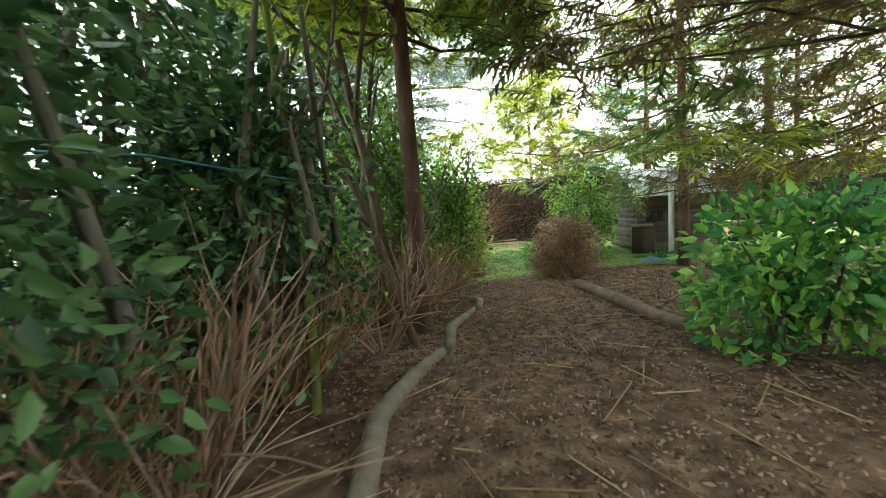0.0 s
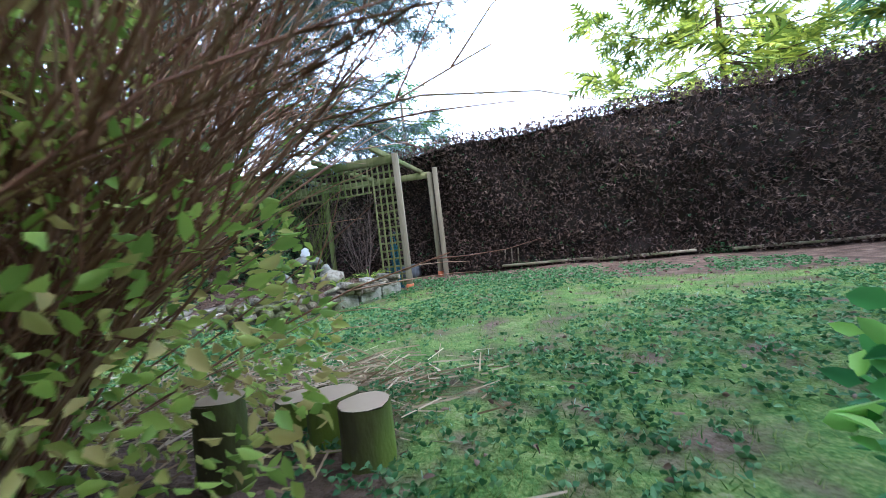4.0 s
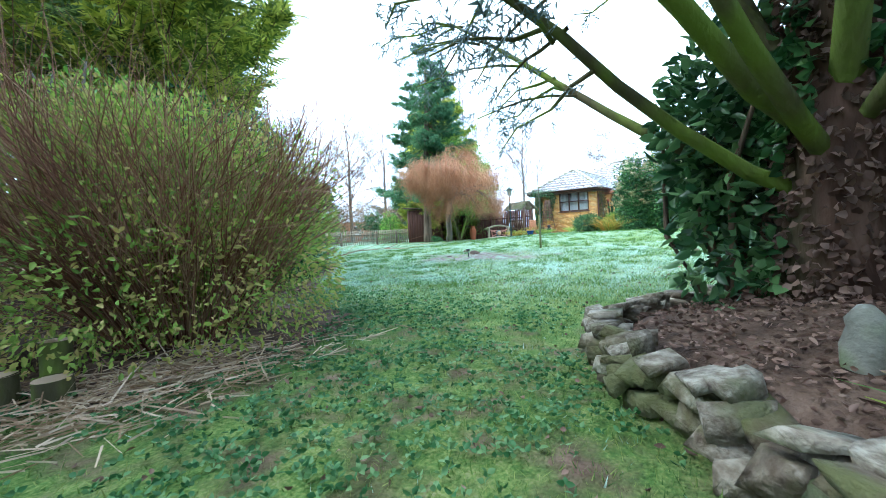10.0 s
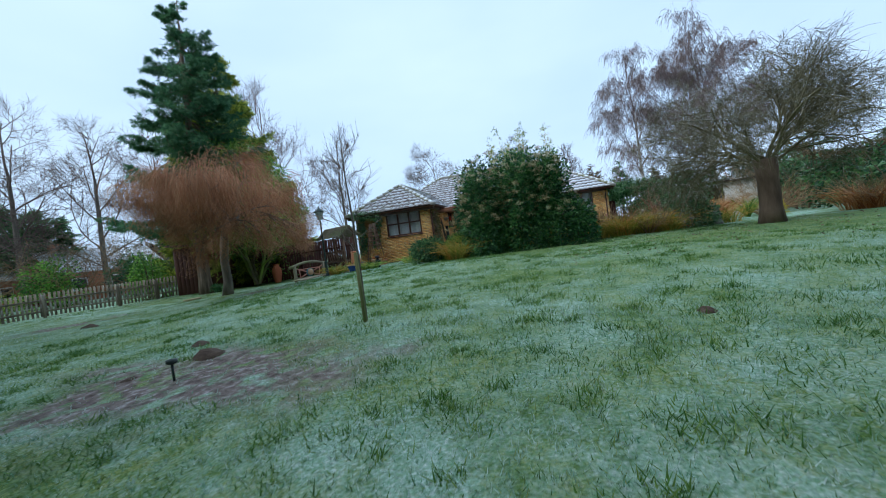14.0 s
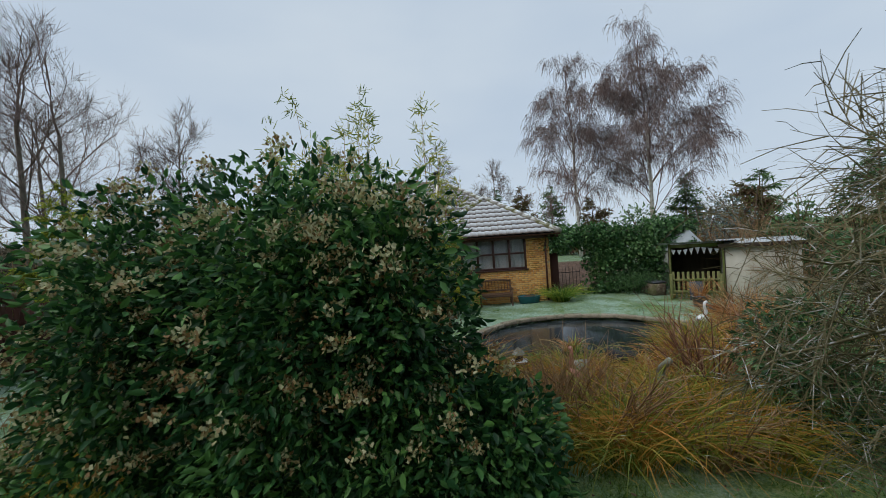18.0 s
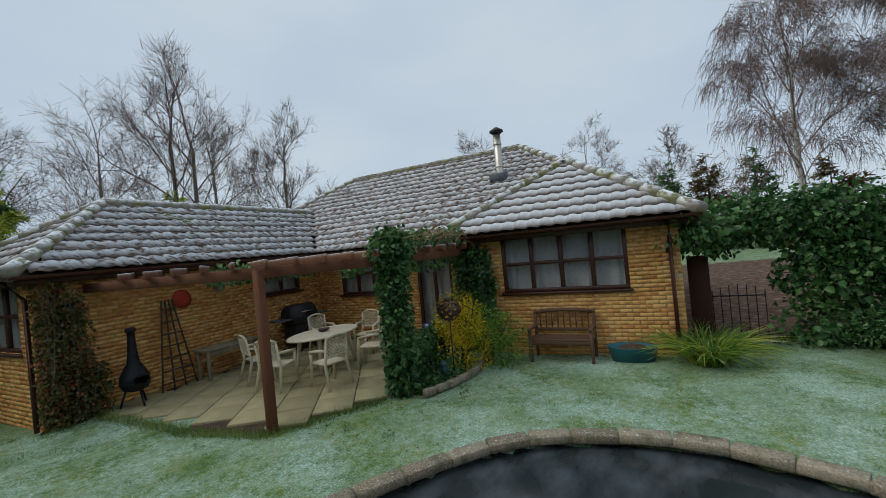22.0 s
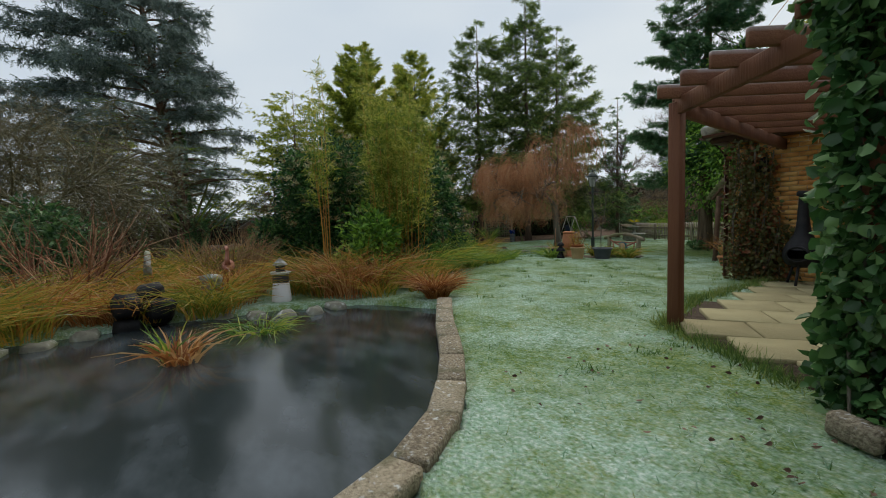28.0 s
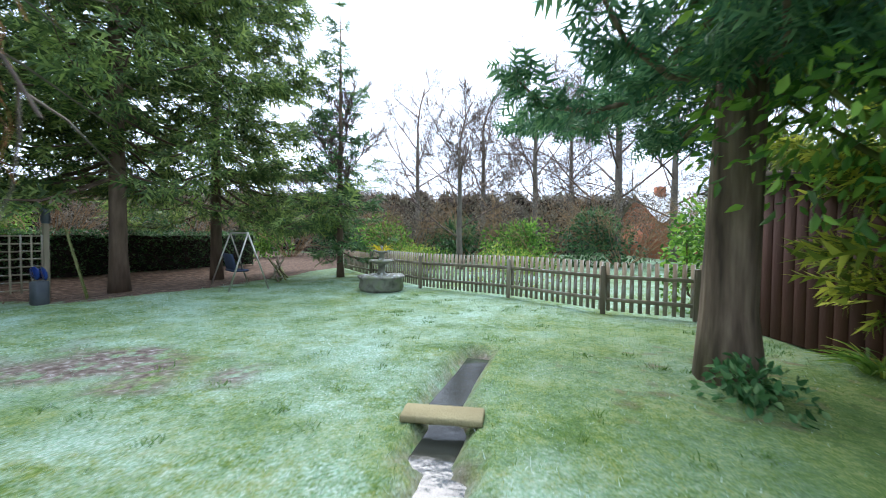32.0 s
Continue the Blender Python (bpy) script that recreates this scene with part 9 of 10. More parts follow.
wr = np.random.default_rng(228)
BLOCKS = 1.25
for k in range(3):
    u = 0.08 + 0.40 * k
    a = np.array([np.interp(u, ws, wl_[:, c]) for c in (0, 1)])
    b = np.array([np.interp(u + 0.37, ws, wl_[:, c]) for c in (0, 1)])
    m, g = (a + b) / 2, ground_at(*((a + b) / 2))
    part("block", make_mesh("block", *rough(moved(box(0.37, 0.17, 0.2, 0.012), at(m[0] + 2.5, m[1] - 1.5, g + 0.075, math.degrees(math.atan2(*(b - a)[::-1])) + wr.normal() * 2, 2 * wr.normal(), 2)), 0.012, 9, k), M["block"]), bedwall, "mossy old concrete block")
for course, (zc, hh) in enumerate(((0.02, 0.10), (0.09, 0.09), (0.155, 0.08), (0.215, 0.06))):
    q = 0.05 * course
    while q < ws[-1] - 0.12:
        ln = 0.07 + 0.17 * wr.random() ** 1.8
        low = q < BLOCKS and course < 2
        if not low and (course < 3 or wr.random() < 0.6):
            a = np.array([np.interp(q, ws, wl_[:, k]) for k in (0, 1)])
            b = np.array([np.interp(q + ln, ws, wl_[:, k]) for k in (0, 1)])
            m = (a + b) / 2 + wr.normal(size=2) * 0.03
            wide = 0.16 + 0.14 * wr.random()
            part("stone", make_mesh("stone", *moved(rubble(ln * 1.15, wide, hh * (0.9 + 0.7 * wr.random()), wr), at(m[0] + 2.5, m[1] - 1.5, ground_at(*m) + zc + 0.04, math.degrees(math.atan2(*(b - a)[::-1])) + wr.normal() * 16, wr.normal() * 9, wr.normal() * 9)), M["stone_pale"] if course > 1 and wr.random() < 0.3 else M["stone"]), bedwall)
        q += ln * (0.95 if course < 3 else 1.3)
for x, y, sz in ((-0.86, 2.5, 0.27), (-1.1, 2.18, 0.2), (-1.33, 1.95, 0.2), (-1.75, 1.6, 0.16), (-2.2, 1.2, 0.15)):
    part("top_stone", make_mesh("top_stone", *moved(rubble(sz * 1.3, sz * 0.85, 0.1, wr), at(x + 2.5, y - 1.5, ground_at(x, y) + 0.285, 125 + 60 * sz, 4, -5)), M["stone_pale"]), bedwall, "broken pale concrete lump")
mush = thing("stone_mushroom", -2.05, 2.5, 0.26, "mossy concrete mushroom ornament with a stone bird", "ornament")
part("stalk", make_mesh("stalk", *rough(lathe([(0.13, 0), (0.1, 0.1), (0.07, 0.3), (0.08, 0.36), (0, 0.36)], 12), 0.012, 8), M["concrete"], True), mush)
part("cap", make_mesh("cap", *rough(lathe([(0.05, 0.34), (0.2, 0.33), (0.235, 0.36), (0.2, 0.42), (0.1, 0.46), (0, 0.47)], 18), 0.012, 8), M["concrete"], True), mush)
part("bird", make_mesh("bird", *rough(lathe([(0.06, 0.46), (0.075, 0.5), (0.05, 0.54), (0.055, 0.57), (0, 0.6)], 10), 0.01), M["white_paint"], True), mush)
for x, y, h, s in ((-2.15, 2.0, 0.24, 1), (-1.75, 2.45, 0.3, 2), (-1.9, 2.75, 0.22, 3)):
    f_ = solo("stone_gnome", make_mesh("stone_gnome", *rough(lathe([(h * 0.35, 0), (h * 0.38, h * 0.3), (h * 0.25, h * 0.6), (h * 0.26, h * 0.75), (h * 0.1, h), (0, h * 1.02)], 10), 0.02, 7, s), M["concrete"], True), "small worn stone figure in the bed", "statue")
    f_.location = (x, y, 0.28)
rock = thing("round_boulder", -1.62, 2.3, 0.24, "round grey boulder in the cedar bed", "rock")
part("stone", make_mesh("stone", *rough(lathe([(0.1, 0), (0.17, 0.08), (0.15, 0.2), (0, 0.25)], 12), 0.03, 5), M["stone"], True), rock)
shrub(-3.8, 1.5, 2.3, 0.7, 0.55, "glossy laurel beside the cedar trunk", 221, "holly", 0.12, 2600, "laurel_bush", stems=8, z=0.2)
twiggy(-2.2, 3.35, 2.4, 0.7, "thicket of bare green stems behind the ornaments", 222, "bark_moss", 16, "stem_thicket", 2, 2.2, "", z=0.1, thick=0.6)
twiggy(-1.4, 3.2, 2.0, 0.5, "thicket of bare stems by the trellis", 223, "twig", 11, "stem_thicket", 2, 2.0, "", z=0.1, thick=0.5)
tuft(-1.5, 2.15, "green shoots in the cedar bed", 224, "sedge_green", 40, 0.22, 0.05, 0.8, 0.015, "bulb_shoot", z=0.26, group="bulb shoots", category="plant")
tuft(-1.15, 2.55, "green shoots in the cedar bed", 225, "sedge_green", 40, 0.22, 0.05, 0.8, 0.015, "bulb_shoot", z=0.26, group="bulb shoots", category="plant")

table = thing("bird_house", -4.05, 1.55, 0.3, "weathered wooden bird house on a post beside the cedar", "bird house", turn=25)
beam(table, "post", (0, 0, 0), (0, 0, 1.0), 0.09, 0.09, "dark_wood")
part("floor_board", make_mesh("floor_board", *moved(box(0.42, 0.34, 0.03, 0.005), at(0, 0, 1.01)), M["dark_wood"]), table)
for sx in (-0.17, 0.17):
    for sy in (-0.13, 0.13):
        beam(table, "corner_post", (sx, sy, 1.02), (sx, sy, 1.27), 0.03, 0.03, "grey_wood")
for s_ in (-1, 1):
    part("roof_board", make_mesh("roof_board", *moved(box(0.5, 0.27, 0.02, 0.004), at(0, s_ * 0.11, 1.32, 0, -s_ * 32)), M["shed_wood"]), table)

# ---- long garden pergola along the hedge ----
perg = thing("garden_pergola", -0.6, 2.89, 0, "long weathered timber pergola with trellis beside the hedge", "pergola")
PB = (-0.6, 2.89, 0)
hd = HEDGE_DIR / np.linalg.norm(HEDGE_DIR)
NEAR, FAR = np.array((-0.6, 2.89)), np.array((-0.24, 5.0))
for k in range(6):
    for base_, off in ((NEAR, 0.0), (FAR, 0.0)):
        p = base_ + hd * 2.75 * k
        g = ground_at(*p)
        beam(perg, "post", (*p, g - 0.05), (*p, g + 2.14), 0.095, 0.095, "grey_wood" if k == 0 else "green_wood", base=PB)
        beam(perg, "post_foot", (*p, g - 0.02), (*p, g + 0.1), 0.11, 0.11, "terra_dark", "red painted metal post foot", base=PB)
p = FAR + np.array((0.12, -0.08))
beam(perg, "post", (*p, -0.05), (*p, 2.2), 0.1, 0.1, "grey_wood", base=PB)
for base_ in (NEAR, FAR):
    e = base_ + hd * 14.0
    beam(perg, "beam", (*base_, 2.08), (*e, ground_at(*e) + 2.08), 0.05, 0.13, "green_wood", base=PB)
cr_ = (FAR - NEAR) / np.linalg.norm(FAR - NEAR)
for k in range(13):
    c = NEAR + hd * (0.2 + 1.1 * k)
    a, b = c - cr_ * 0.55, c + cr_ * 2.35
    g = ground_at(*c)
    beam(perg, "rafter", (*a, g + 2.17), (*b, g + 2.17), 0.045, 0.085, "green_wood", base=PB)
for k in range(5):
    s0, s1 = NEAR + hd * (0.02 + 0.11 * k), NEAR + hd * (0.02 + 0.11 * k)
    beam(perg, "trellis_lath", (*s0, 0.1), (*s1, 2.05), 0.012, 0.03, "green_wood", base=PB)
for k in range(16):
    z = 0.15 + 0.125 * k
    beam(perg, "trellis_lath", (*(NEAR + np.array((0.0, 0.02))), z), (*(NEAR + hd * 0.48 + np.array((0.0, 0.02))), z), 0.012, 0.03, "green_wood", base=PB)
for k in range(4):
    beam(perg, "arch_lath", (*(NEAR + hd * 0.5), 1.62 + 0.13 * k), (*(NEAR + hd * 2.7), 1.62 + 0.13 * k), 0.012, 0.03, "green_wood", base=PB)
for k in range(18):
    s0 = NEAR + hd * (0.55 + 0.12 * k)
    beam(perg, "arch_lath", (*s0, 1.6), (*s0, 2.05), 0.012, 0.03, "green_wood", base=PB)
creeper("pergola_ivy", "ivy climbing a pergola post", [[(-3.15, 3.95, 0.1), (-3.15, 3.95, 1.2), (-3.1, 3.9, 2.1)]], 900, 0.08, "ivy", 226, 0.22)
net = thing("blue_netting", -0.85, 3.1, 0, "crumpled blue netting tied up behind the trellis post", "netting")
nr_ = np.random.default_rng(227)
cords = Pile()
for k in range(64):
    a, up = nr_.random() * 6.28, k % 2
    q = np.linspace(0, 1, 7)
    turn_ = a + (1 if up else -1) * q * 2.4
    rad_ = 0.10 * (1 - 0.55 * q) * (0.75 + 0.5 * nr_.random())
    cords.add(*tube(np.column_stack([rad_ * np.cos(turn_) + 0.04 * q, 0.6 * rad_ * np.sin(turn_), (0.55 + 0.45 * nr_.random()) * q * 0.95 + 0.01]), 0.0035, 3, False))
tagged(part("mesh_cord", cords.mesh("mesh_cord", M["teal"]), net), kind="stuff")
for k in range(5):
    p = FAR + hd * 2.75 * k + np.array((0.1, 0.42))
    e = p + hd * 2.7
    bd = thing("edging_board", *p, ground_at(*p), "algae-green timber edging board below the hedge", "edging board", "edging boards")
    beam(bd, "board", (0, 0, 0.09), (*(hd * 2.66), 0.09), 0.035, 0.17, "green_wood")
    for u in (0.1, 1.3, 2.5):
        beam(bd, "peg", (*(hd * u - np.array((0.0, 0.03))), -0.05), (*(hd * u - np.array((0.0, 0.03))), 0.2), 0.05, 0.04, "green_wood")
for k, (u, w, lift) in enumerate(((-1.2, 1.9, 0.04), (-2.9, 1.6, 0.03), (-5.0, 2.0, 0.03), (-7.2, 2.0, 0.03))):
    p = FAR + hd * u + np.array((0.15, 0.15))
    bd = thing("loose_board", *p, 0.0, "weathered board lying at the foot of the hedge", "board", "loose boards")
    beam(bd, "board", (0, 0, lift + 0.03), (*(-hd * w), lift + 0.05), 0.14, 0.04, "grey_wood")
for k, (u, n, r) in enumerate(((-1.6, 6, 12), (-3.1, 5, -16))):
    p = FAR + hd * u + np.array((0.1, 0.3))
    pk = thing("fallen_picket_panel", *p, 0.05, "broken picket panel leaning at the hedge foot", "fence panel", "fence panels", turn=math.degrees(math.atan2(hd[1], hd[0])))
    for j in range(n):
        beam(pk, "pale", (j * 0.13, 0.0, 0.0), (j * 0.13 + 0.05 * math.sin(r), 0.05, 0.34), 0.06, 0.018, "grey_wood")
    for z in (0.1, 0.22):
        beam(pk, "rail", (-0.1, -0.02, z), (n * 0.13, -0.02, z + 0.04), 0.03, 0.05, "grey_wood")
stem = thing("hedge_stem", 2.95, 4.15, 0, "slim bare stem standing against the hedge", "stem")
part("stem", make_mesh("stem", *tube([(0, 0, 0), (0.02, 0.02, 0.6), (0, 0, 1.35)], [0.03, 0.024, 0.018], 7), M["bark_grey"], True), stem)
trough = thing("stone_trough", -1.05, 5.35, 0, "low grey stone trough at the hedge foot", "planter")
part("trough", make_mesh("trough", *rough(moved(box(0.7, 0.3, 0.26, 0.02), at(0, 0, 0.13, -22)), 0.015), M["pot_grey"]), trough)
SC = HEDGE_AT + np.array((0.35, -0.5))
for k in range(9):
    p = SC - hd * (0.8 * k - 1.5)
    shrub(p[0], p[1], 0.22, 0.35, 0.14, "strip of low green plants under the hedge", 230 + k, "nettle", 0.05, 240, "low_plant", stems=0, group="low plants under the hedge", category="plant", turn=-22)

# ---- path through the wood ----
def log_line(name, pts, radii, label, mat="bark_grey"):
    pts = np.array(pts, float)
    t = thing(name, *pts[0], ground_at(*pts[0]), label, "log", "path edging logs")
    o = np.array(t.location)
    p3 = np.array([(x, y, ground_at(x, y) + 0.045) for x, y in pts]) - o
    part("log", make_mesh("log", *rough(tube(p3, radii, 9), 0.012, 5), M[mat], True), t)
    return t


log_line("edging_log", [(-4.5, -11.4), (-4.2, -10.3), (-3.85, -9.75), (-3.4, -9.15)], [0.07, 0.075, 0.07, 0.05], "curved pale log edging the woodland path")
log_line("edging_log", [(-3.3, -9.1), (-2.95, -8.1), (-2.5, -7.45), (-2.2, -7.0)], [0.055, 0.06, 0.055, 0.04], "curved pale log edging the woodland path")
log_line("edging_log", [(-2.15, -7.05), (-1.85, -6.4), (-2.0, -5.9), (-1.75, -5.3)], [0.06, 0.065, 0.06, 0.05], "forked pale log edging the woodland path")
log_line("edging_log", [(0.2, -6.3), (-0.2, -7.7), (-0.7, -9.2), (-1.0, -10.4)], [0.10, 0.10, 0.085, 0.07], "long mossy log edging the woodland path", "bark")
log_line("edging_log", [(-0.75, -3.9), (-0.55, -3.2), (-0.4, -2.6)], [0.08, 0.085, 0.09], "short cut log at the path's end", "bark")
log_line("edging_log", [(0.95, -4.4), (1.15, -3.9), (1.25, -3.4)], [0.08, 0.085, 0.08], "short cut log at the path's end", "bark")
for i, (x, y, r, h) in enumerate([(-0.3, -1.85, 0.11, 0.24), (-0.52, -1.7, 0.1, 0.18), (-0.12, -2.02, 0.1, 0.26), (-0.62, -2.1, 0.09, 0.34)]):
    s_ = thing("mossy_stump", x, y, ground_at(x, y) - 0.03, "short mossy log stood on end at the shrub bed", "stump", "log stumps", turn=40 * i)
    part("log", make_mesh("log", *rough(lathe([(r * 1.05, 0), (r, h * 0.5), (r * 0.98, h)], 12, 0.04, i), 0.012, 7, i), M["bark_moss"], True), s_)
    part("cut_end", make_mesh("cut_end", *lathe([(r * 0.99, h - 0.002), (r * 0.5, h + 0.004), (0, h + 0.005)], 12, 0.04, i), M["straw"], True), s_)
for i, (x, y, lean, h, r, mat) in enumerate([(-4.6, -9.87, (0.05, 0.1), 3.0, 0.045, "bark_moss"), (-3.5, -8.5, (-0.22, 0.1), 3.4, 0.055, "bark"), (-3.4, -7.7, (-0.25, -0.05), 3.6, 0.085, "bark"), (-2.7, -6.6, (-0.2, 0.2), 2.6, 0.05, "bark_grey"), (-3.9, -7.2, (0.12, 0.1), 3.2, 0.045, "bark"), (-2.6, -5.6, (0.1, 0.1), 2.6, 0.04, "bark_grey")]):
    t_ = thing("leaning_trunk", x, y, ground_at(x, y) - 0.05, "thin leaning trunk beside the woodland path", "tree trunk", "thin trunks")
    q_ = Pile()
    rr = np.random.default_rng(300 + i)
    branching(q_, (0, 0, 0), (lean[0], lean[1], 1), h, r, 2, rr, 0.5, 4, 0.2, 0.1, (9, 6, 4, 4, 3), 0.6, 0.05, keep_low=0.4)
    tagged(part("branchwork", q_.mesh("branchwork", M[mat], True), t_), kind="stuff")
red = thing("red_stake", -4.1, -7.95, ground_at(-4.1, -7.95), "short red and blue painted stake in the leaf litter", "stake")
beam(red, "stake", (0, 0, 0), (-0.06, 0, 0.85), 0.05, 0.05, "terra_dark")
beam(red, "tip", (0.002, 0, 0.0), (-0.004, 0, 0.12), 0.056, 0.056, "pot_blue")
# evergreen thicket on one side
for i, (x, y, h, rx, ry, lf, n) in enumerate([(-1.75, -4.75, 3.2, 0.95, 0.9, "laurel", 6500), (-3.0, -5.6, 3.4, 0.85, 0.9, "holly", 4800), (-3.6, -7.1, 3.6, 0.9, 1.0, "laurel", 4200), (-4.9, -9.6, 3.4, 0.9, 1.1, "holly", 5200), (-5.9, -11.6, 3.8, 1.1, 1.2, "holly", 5200), (-5.9, -9.5, 5.2, 1.3, 1.5, "holly", 8000), (-6.6, -13.6, 2.8, 1.0, 1.2, "laurel", 2600)]):
    shrub(x, y, h, rx, ry, "holly thicket along the woodland path", 310 + i, lf, 0.085, n, "holly_thicket", stems=18, group="woodland thicket", stem="bark_grey", depth=0.75, lumps=16, z=ground_at(x, y) + 0.35)
    twiggy(x + 0.1, y + 0.1, 1.5, 0.7, "dry brown undergrowth beside the woodland path", 320 + i, "twig_tan", 34, "dry_undergrowth", 2, 1.0, "dry undergrowth")
for i, (x, y) in enumerate([(-2.3, -5.0), (-2.9, -6.5), (-3.9, -8.6), (-5.2, -11.0), (-4.6, -9.0)]):
    twiggy(x, y, 1.6, 0.7, "dry brown undergrowth beside the woodland path", 330 + i, "dead_bush", 26, "dry_undergrowth", 2, 1.0, "dry undergrowth")
shrub(-0.75, -10.6, 1.75, 0.65, 0.95, "leafy green choisya leaning over the path", 340, "aucuba", 0.12, 2000, "choisya", stems=8)
shrub(-0.3, -12.0, 1.7, 0.8, 0.9, "leafy green choisya leaning over the path", 341, "aucuba", 0.12, 2000, "choisya", stems=8)
shrub(0.75, -9.2, 0.7, 0.5, 0.6, "low leafy shrub on the litter", 342, "aucuba", 0.1, 600, "low_shrub", stems=6)
shrub(4.1, -4.6, 0.35, 0.5, 0.5, "low blue-green plant by the pine trunk", 343, "nettle", 0.1, 200, "low_shrub", stems=0)

# the dead round bush at the path's mouth, the green one behind it
def dead_bush(x, y, h, r, label, seed):
    rnd = np.random.default_rng(seed)
    t = thing("dead_bush", x, y, ground_at(x, y) - 0.04, label, "shrub")
    p, fine = Pile(), Pile()
    for i in range(120):
        a = rnd.random() * 6.28
        branching(p, (0.1 * math.cos(a), 0.1 * math.sin(a), 0.05), (math.cos(a) * (0.3 + rnd.random()), math.sin(a) * (0.3 + rnd.random()), 0.25 + rnd.random()), r * (0.75 + 0.3 * rnd.random()), 0.007, 1, rnd, 0.6, 5, 0.4, 0.0, (3, 3, 3, 3, 3), 0.5, 0.15)
    q, d = blob_points(rnd, 5200, (r, r, h * 0.5), 14, 0.4)
    q[:, 2] += h * 0.5
    ok = q[:, 2] > 0.05
    leaves(fine, q[ok], d[ok] + rnd.normal(size=(ok.sum(), 3)) * 0.9, 0.11, 0.018, 0.1, 0.3, "blade")
    part("stem", p.mesh("stem", M["dead_bush"]), t)
    part("dry_twig", fine.mesh("dry_twig", M["dead_bush"]), t)


dead_bush(0.92, -4.85, 1.72, 0.8, "round dead shrub of dry brown twigs by the path", 351)
shrub(2.45, -3.4, 2.55, 1.1, 1.0, "leafy evergreen shrub beside the old shed", 352, "laurel", 0.085, 5200, "laurel_bush", stems=10)
shrub(1.3, -2.9, 0.8, 0.35, 0.35, "small bright green shrub at the lawn edge", 353, "aucuba", 0.08, 500, "small_shrub", stems=5)

# the old boarded shed with its tin roof
old = thing("old_shed", 5.75, -2.85, 0.12, "old tarred board shed with a corrugated tin roof", "shed", turn=-18)
SW, SD, SH = 2.3, 1.9, 1.52
part("frame", make_mesh("frame", *moved(box(SW - 0.06, SD - 0.06, SH), at(0, 0, SH / 2)), M["dark_wood"]), old)
for k in range(10):
    z = 0.08 + k * 0.148
    for nm, sx, sy, m in (("board", SW, 0.022, (0, -SD / 2 - 0.005, z)), ("board", SW, 0.022, (0, SD / 2 + 0.005, z))):
        part(nm, make_mesh(nm, *rough(moved(box(sx, sy, 0.16, 0.004), at(*m, 0, 6 if m[1] < 0 else -6)), 0.006, 5, k), M["shed_wood"]), old)
    for s in (-1, 1):
        part("end_board", make_mesh("end_board", *rough(moved(box(0.022, SD, 0.16, 0.004), at(s * (SW / 2 + 0.005), 0, z, 0, 0, s * 6)), 0.006, 5, k), M["shed_wood"]), old)
for x in (-0.85, -0.55):
    part("window_pane", make_mesh("window_pane", *moved(box(0.2, 0.02, 0.3), at(x, -SD / 2 - 0.03, 0.95)), M["black_paint"]), old)
    for dx in (-0.11, 0.11):
        beam(old, "window_bar", (x + dx, -SD / 2 - 0.045, 0.78), (x + dx, -SD / 2 - 0.045, 1.12), 0.03, 0.03, "shed_wood")
for z in (0.78, 1.12):
    beam(old, "window_bar", (-0.97, -SD / 2 - 0.045, z), (-0.43, -SD / 2 - 0.045, z), 0.03, 0.03, "shed_wood")
beam(old, "corner_post", (SW / 2, -SD / 2 - 0.02, 0), (SW / 2, -SD / 2 - 0.02, SH + 0.05), 0.07, 0.07, "green_wood")
beam(old, "corner_post", (-SW / 2, -SD / 2 - 0.02, 0), (-SW / 2, -SD / 2 - 0.02, SH + 0.05), 0.07, 0.07, "shed_wood")
cu = np.linspace(-SW / 2 - 0.12, SW / 2 + 0.12, 81)
for s in (-1, 1):
    cv = np.concatenate([np.column_stack([cu, np.full(81, y), z + 0.014 * np.sin(cu * 2 * math.pi / 0.09)]) for y, z in ((s * (SD / 2 + 0.18), SH - 0.02), (0, SH + 0.8))])
    part("tin_roof", make_mesh("tin_roof", cv, np.array([[i, i + 1, 82 + i, 81 + i] for i in range(80)]), M["tin"], True), old, "pale corrugated roof sheet")
cb = thing("compost_bin", 4.0, -3.95, 0.12, "dark green mossy wooden compost bin", "bin", turn=-40)
part("box", make_mesh("box", *rough(moved(box(0.55, 0.5, 0.7, 0.02), at(0, 0, 0.35)), 0.015), M["dark_wood"]), cb)
part("lid", make_mesh("lid", *moved(box(0.55, 0.55, 0.04, 0.01), at(0, 0, 0.73, 0, 4)), M["dark_wood"]), cb)
bn = thing("bird_nest_post", 3.55, -5.3, 0.1, "pale square post strapped to the pine trunk", "post")
beam(bn, "post", (0, 0, 0.15), (0.02, 0, 1.75), 0.09, 0.09, "white_paint")
lp = thing("log_pile", 7.5, -4.2, 0.12, "heap of split logs at the end of the shed", "log pile")
for k in range(12):
    part("log", make_mesh("log", *tube([(-0.3, 0.18 * (k % 4) - 0.3, 0.1 + 0.17 * (k // 4)), (0.3, 0.18 * (k % 4) - 0.28, 0.1 + 0.17 * (k // 4))], 0.09, 9), M["bark"]), lp)
bn2 = thing("plastic_netting", 3.3, -5.0, 0.1, "crumpled teal netting on the litter", "netting")
part("net", make_mesh("net", *rough(lathe([(0.3, 0), (0.2, 0.04), (0, 0.06)], 14), 0.05, 7), M["teal"], True), bn2)
cord = thing("washing_line", -5.2, -10.8, 0.3, "taut green washing line between the trees", "washing line")
part("cord", make_mesh("cord", *tube([(-2.0, 1.0, 2.0), (0.0, 0.2, 1.75), (0.9, 0.9, 1.6)], 0.007, 5), M["teal"]), cord)

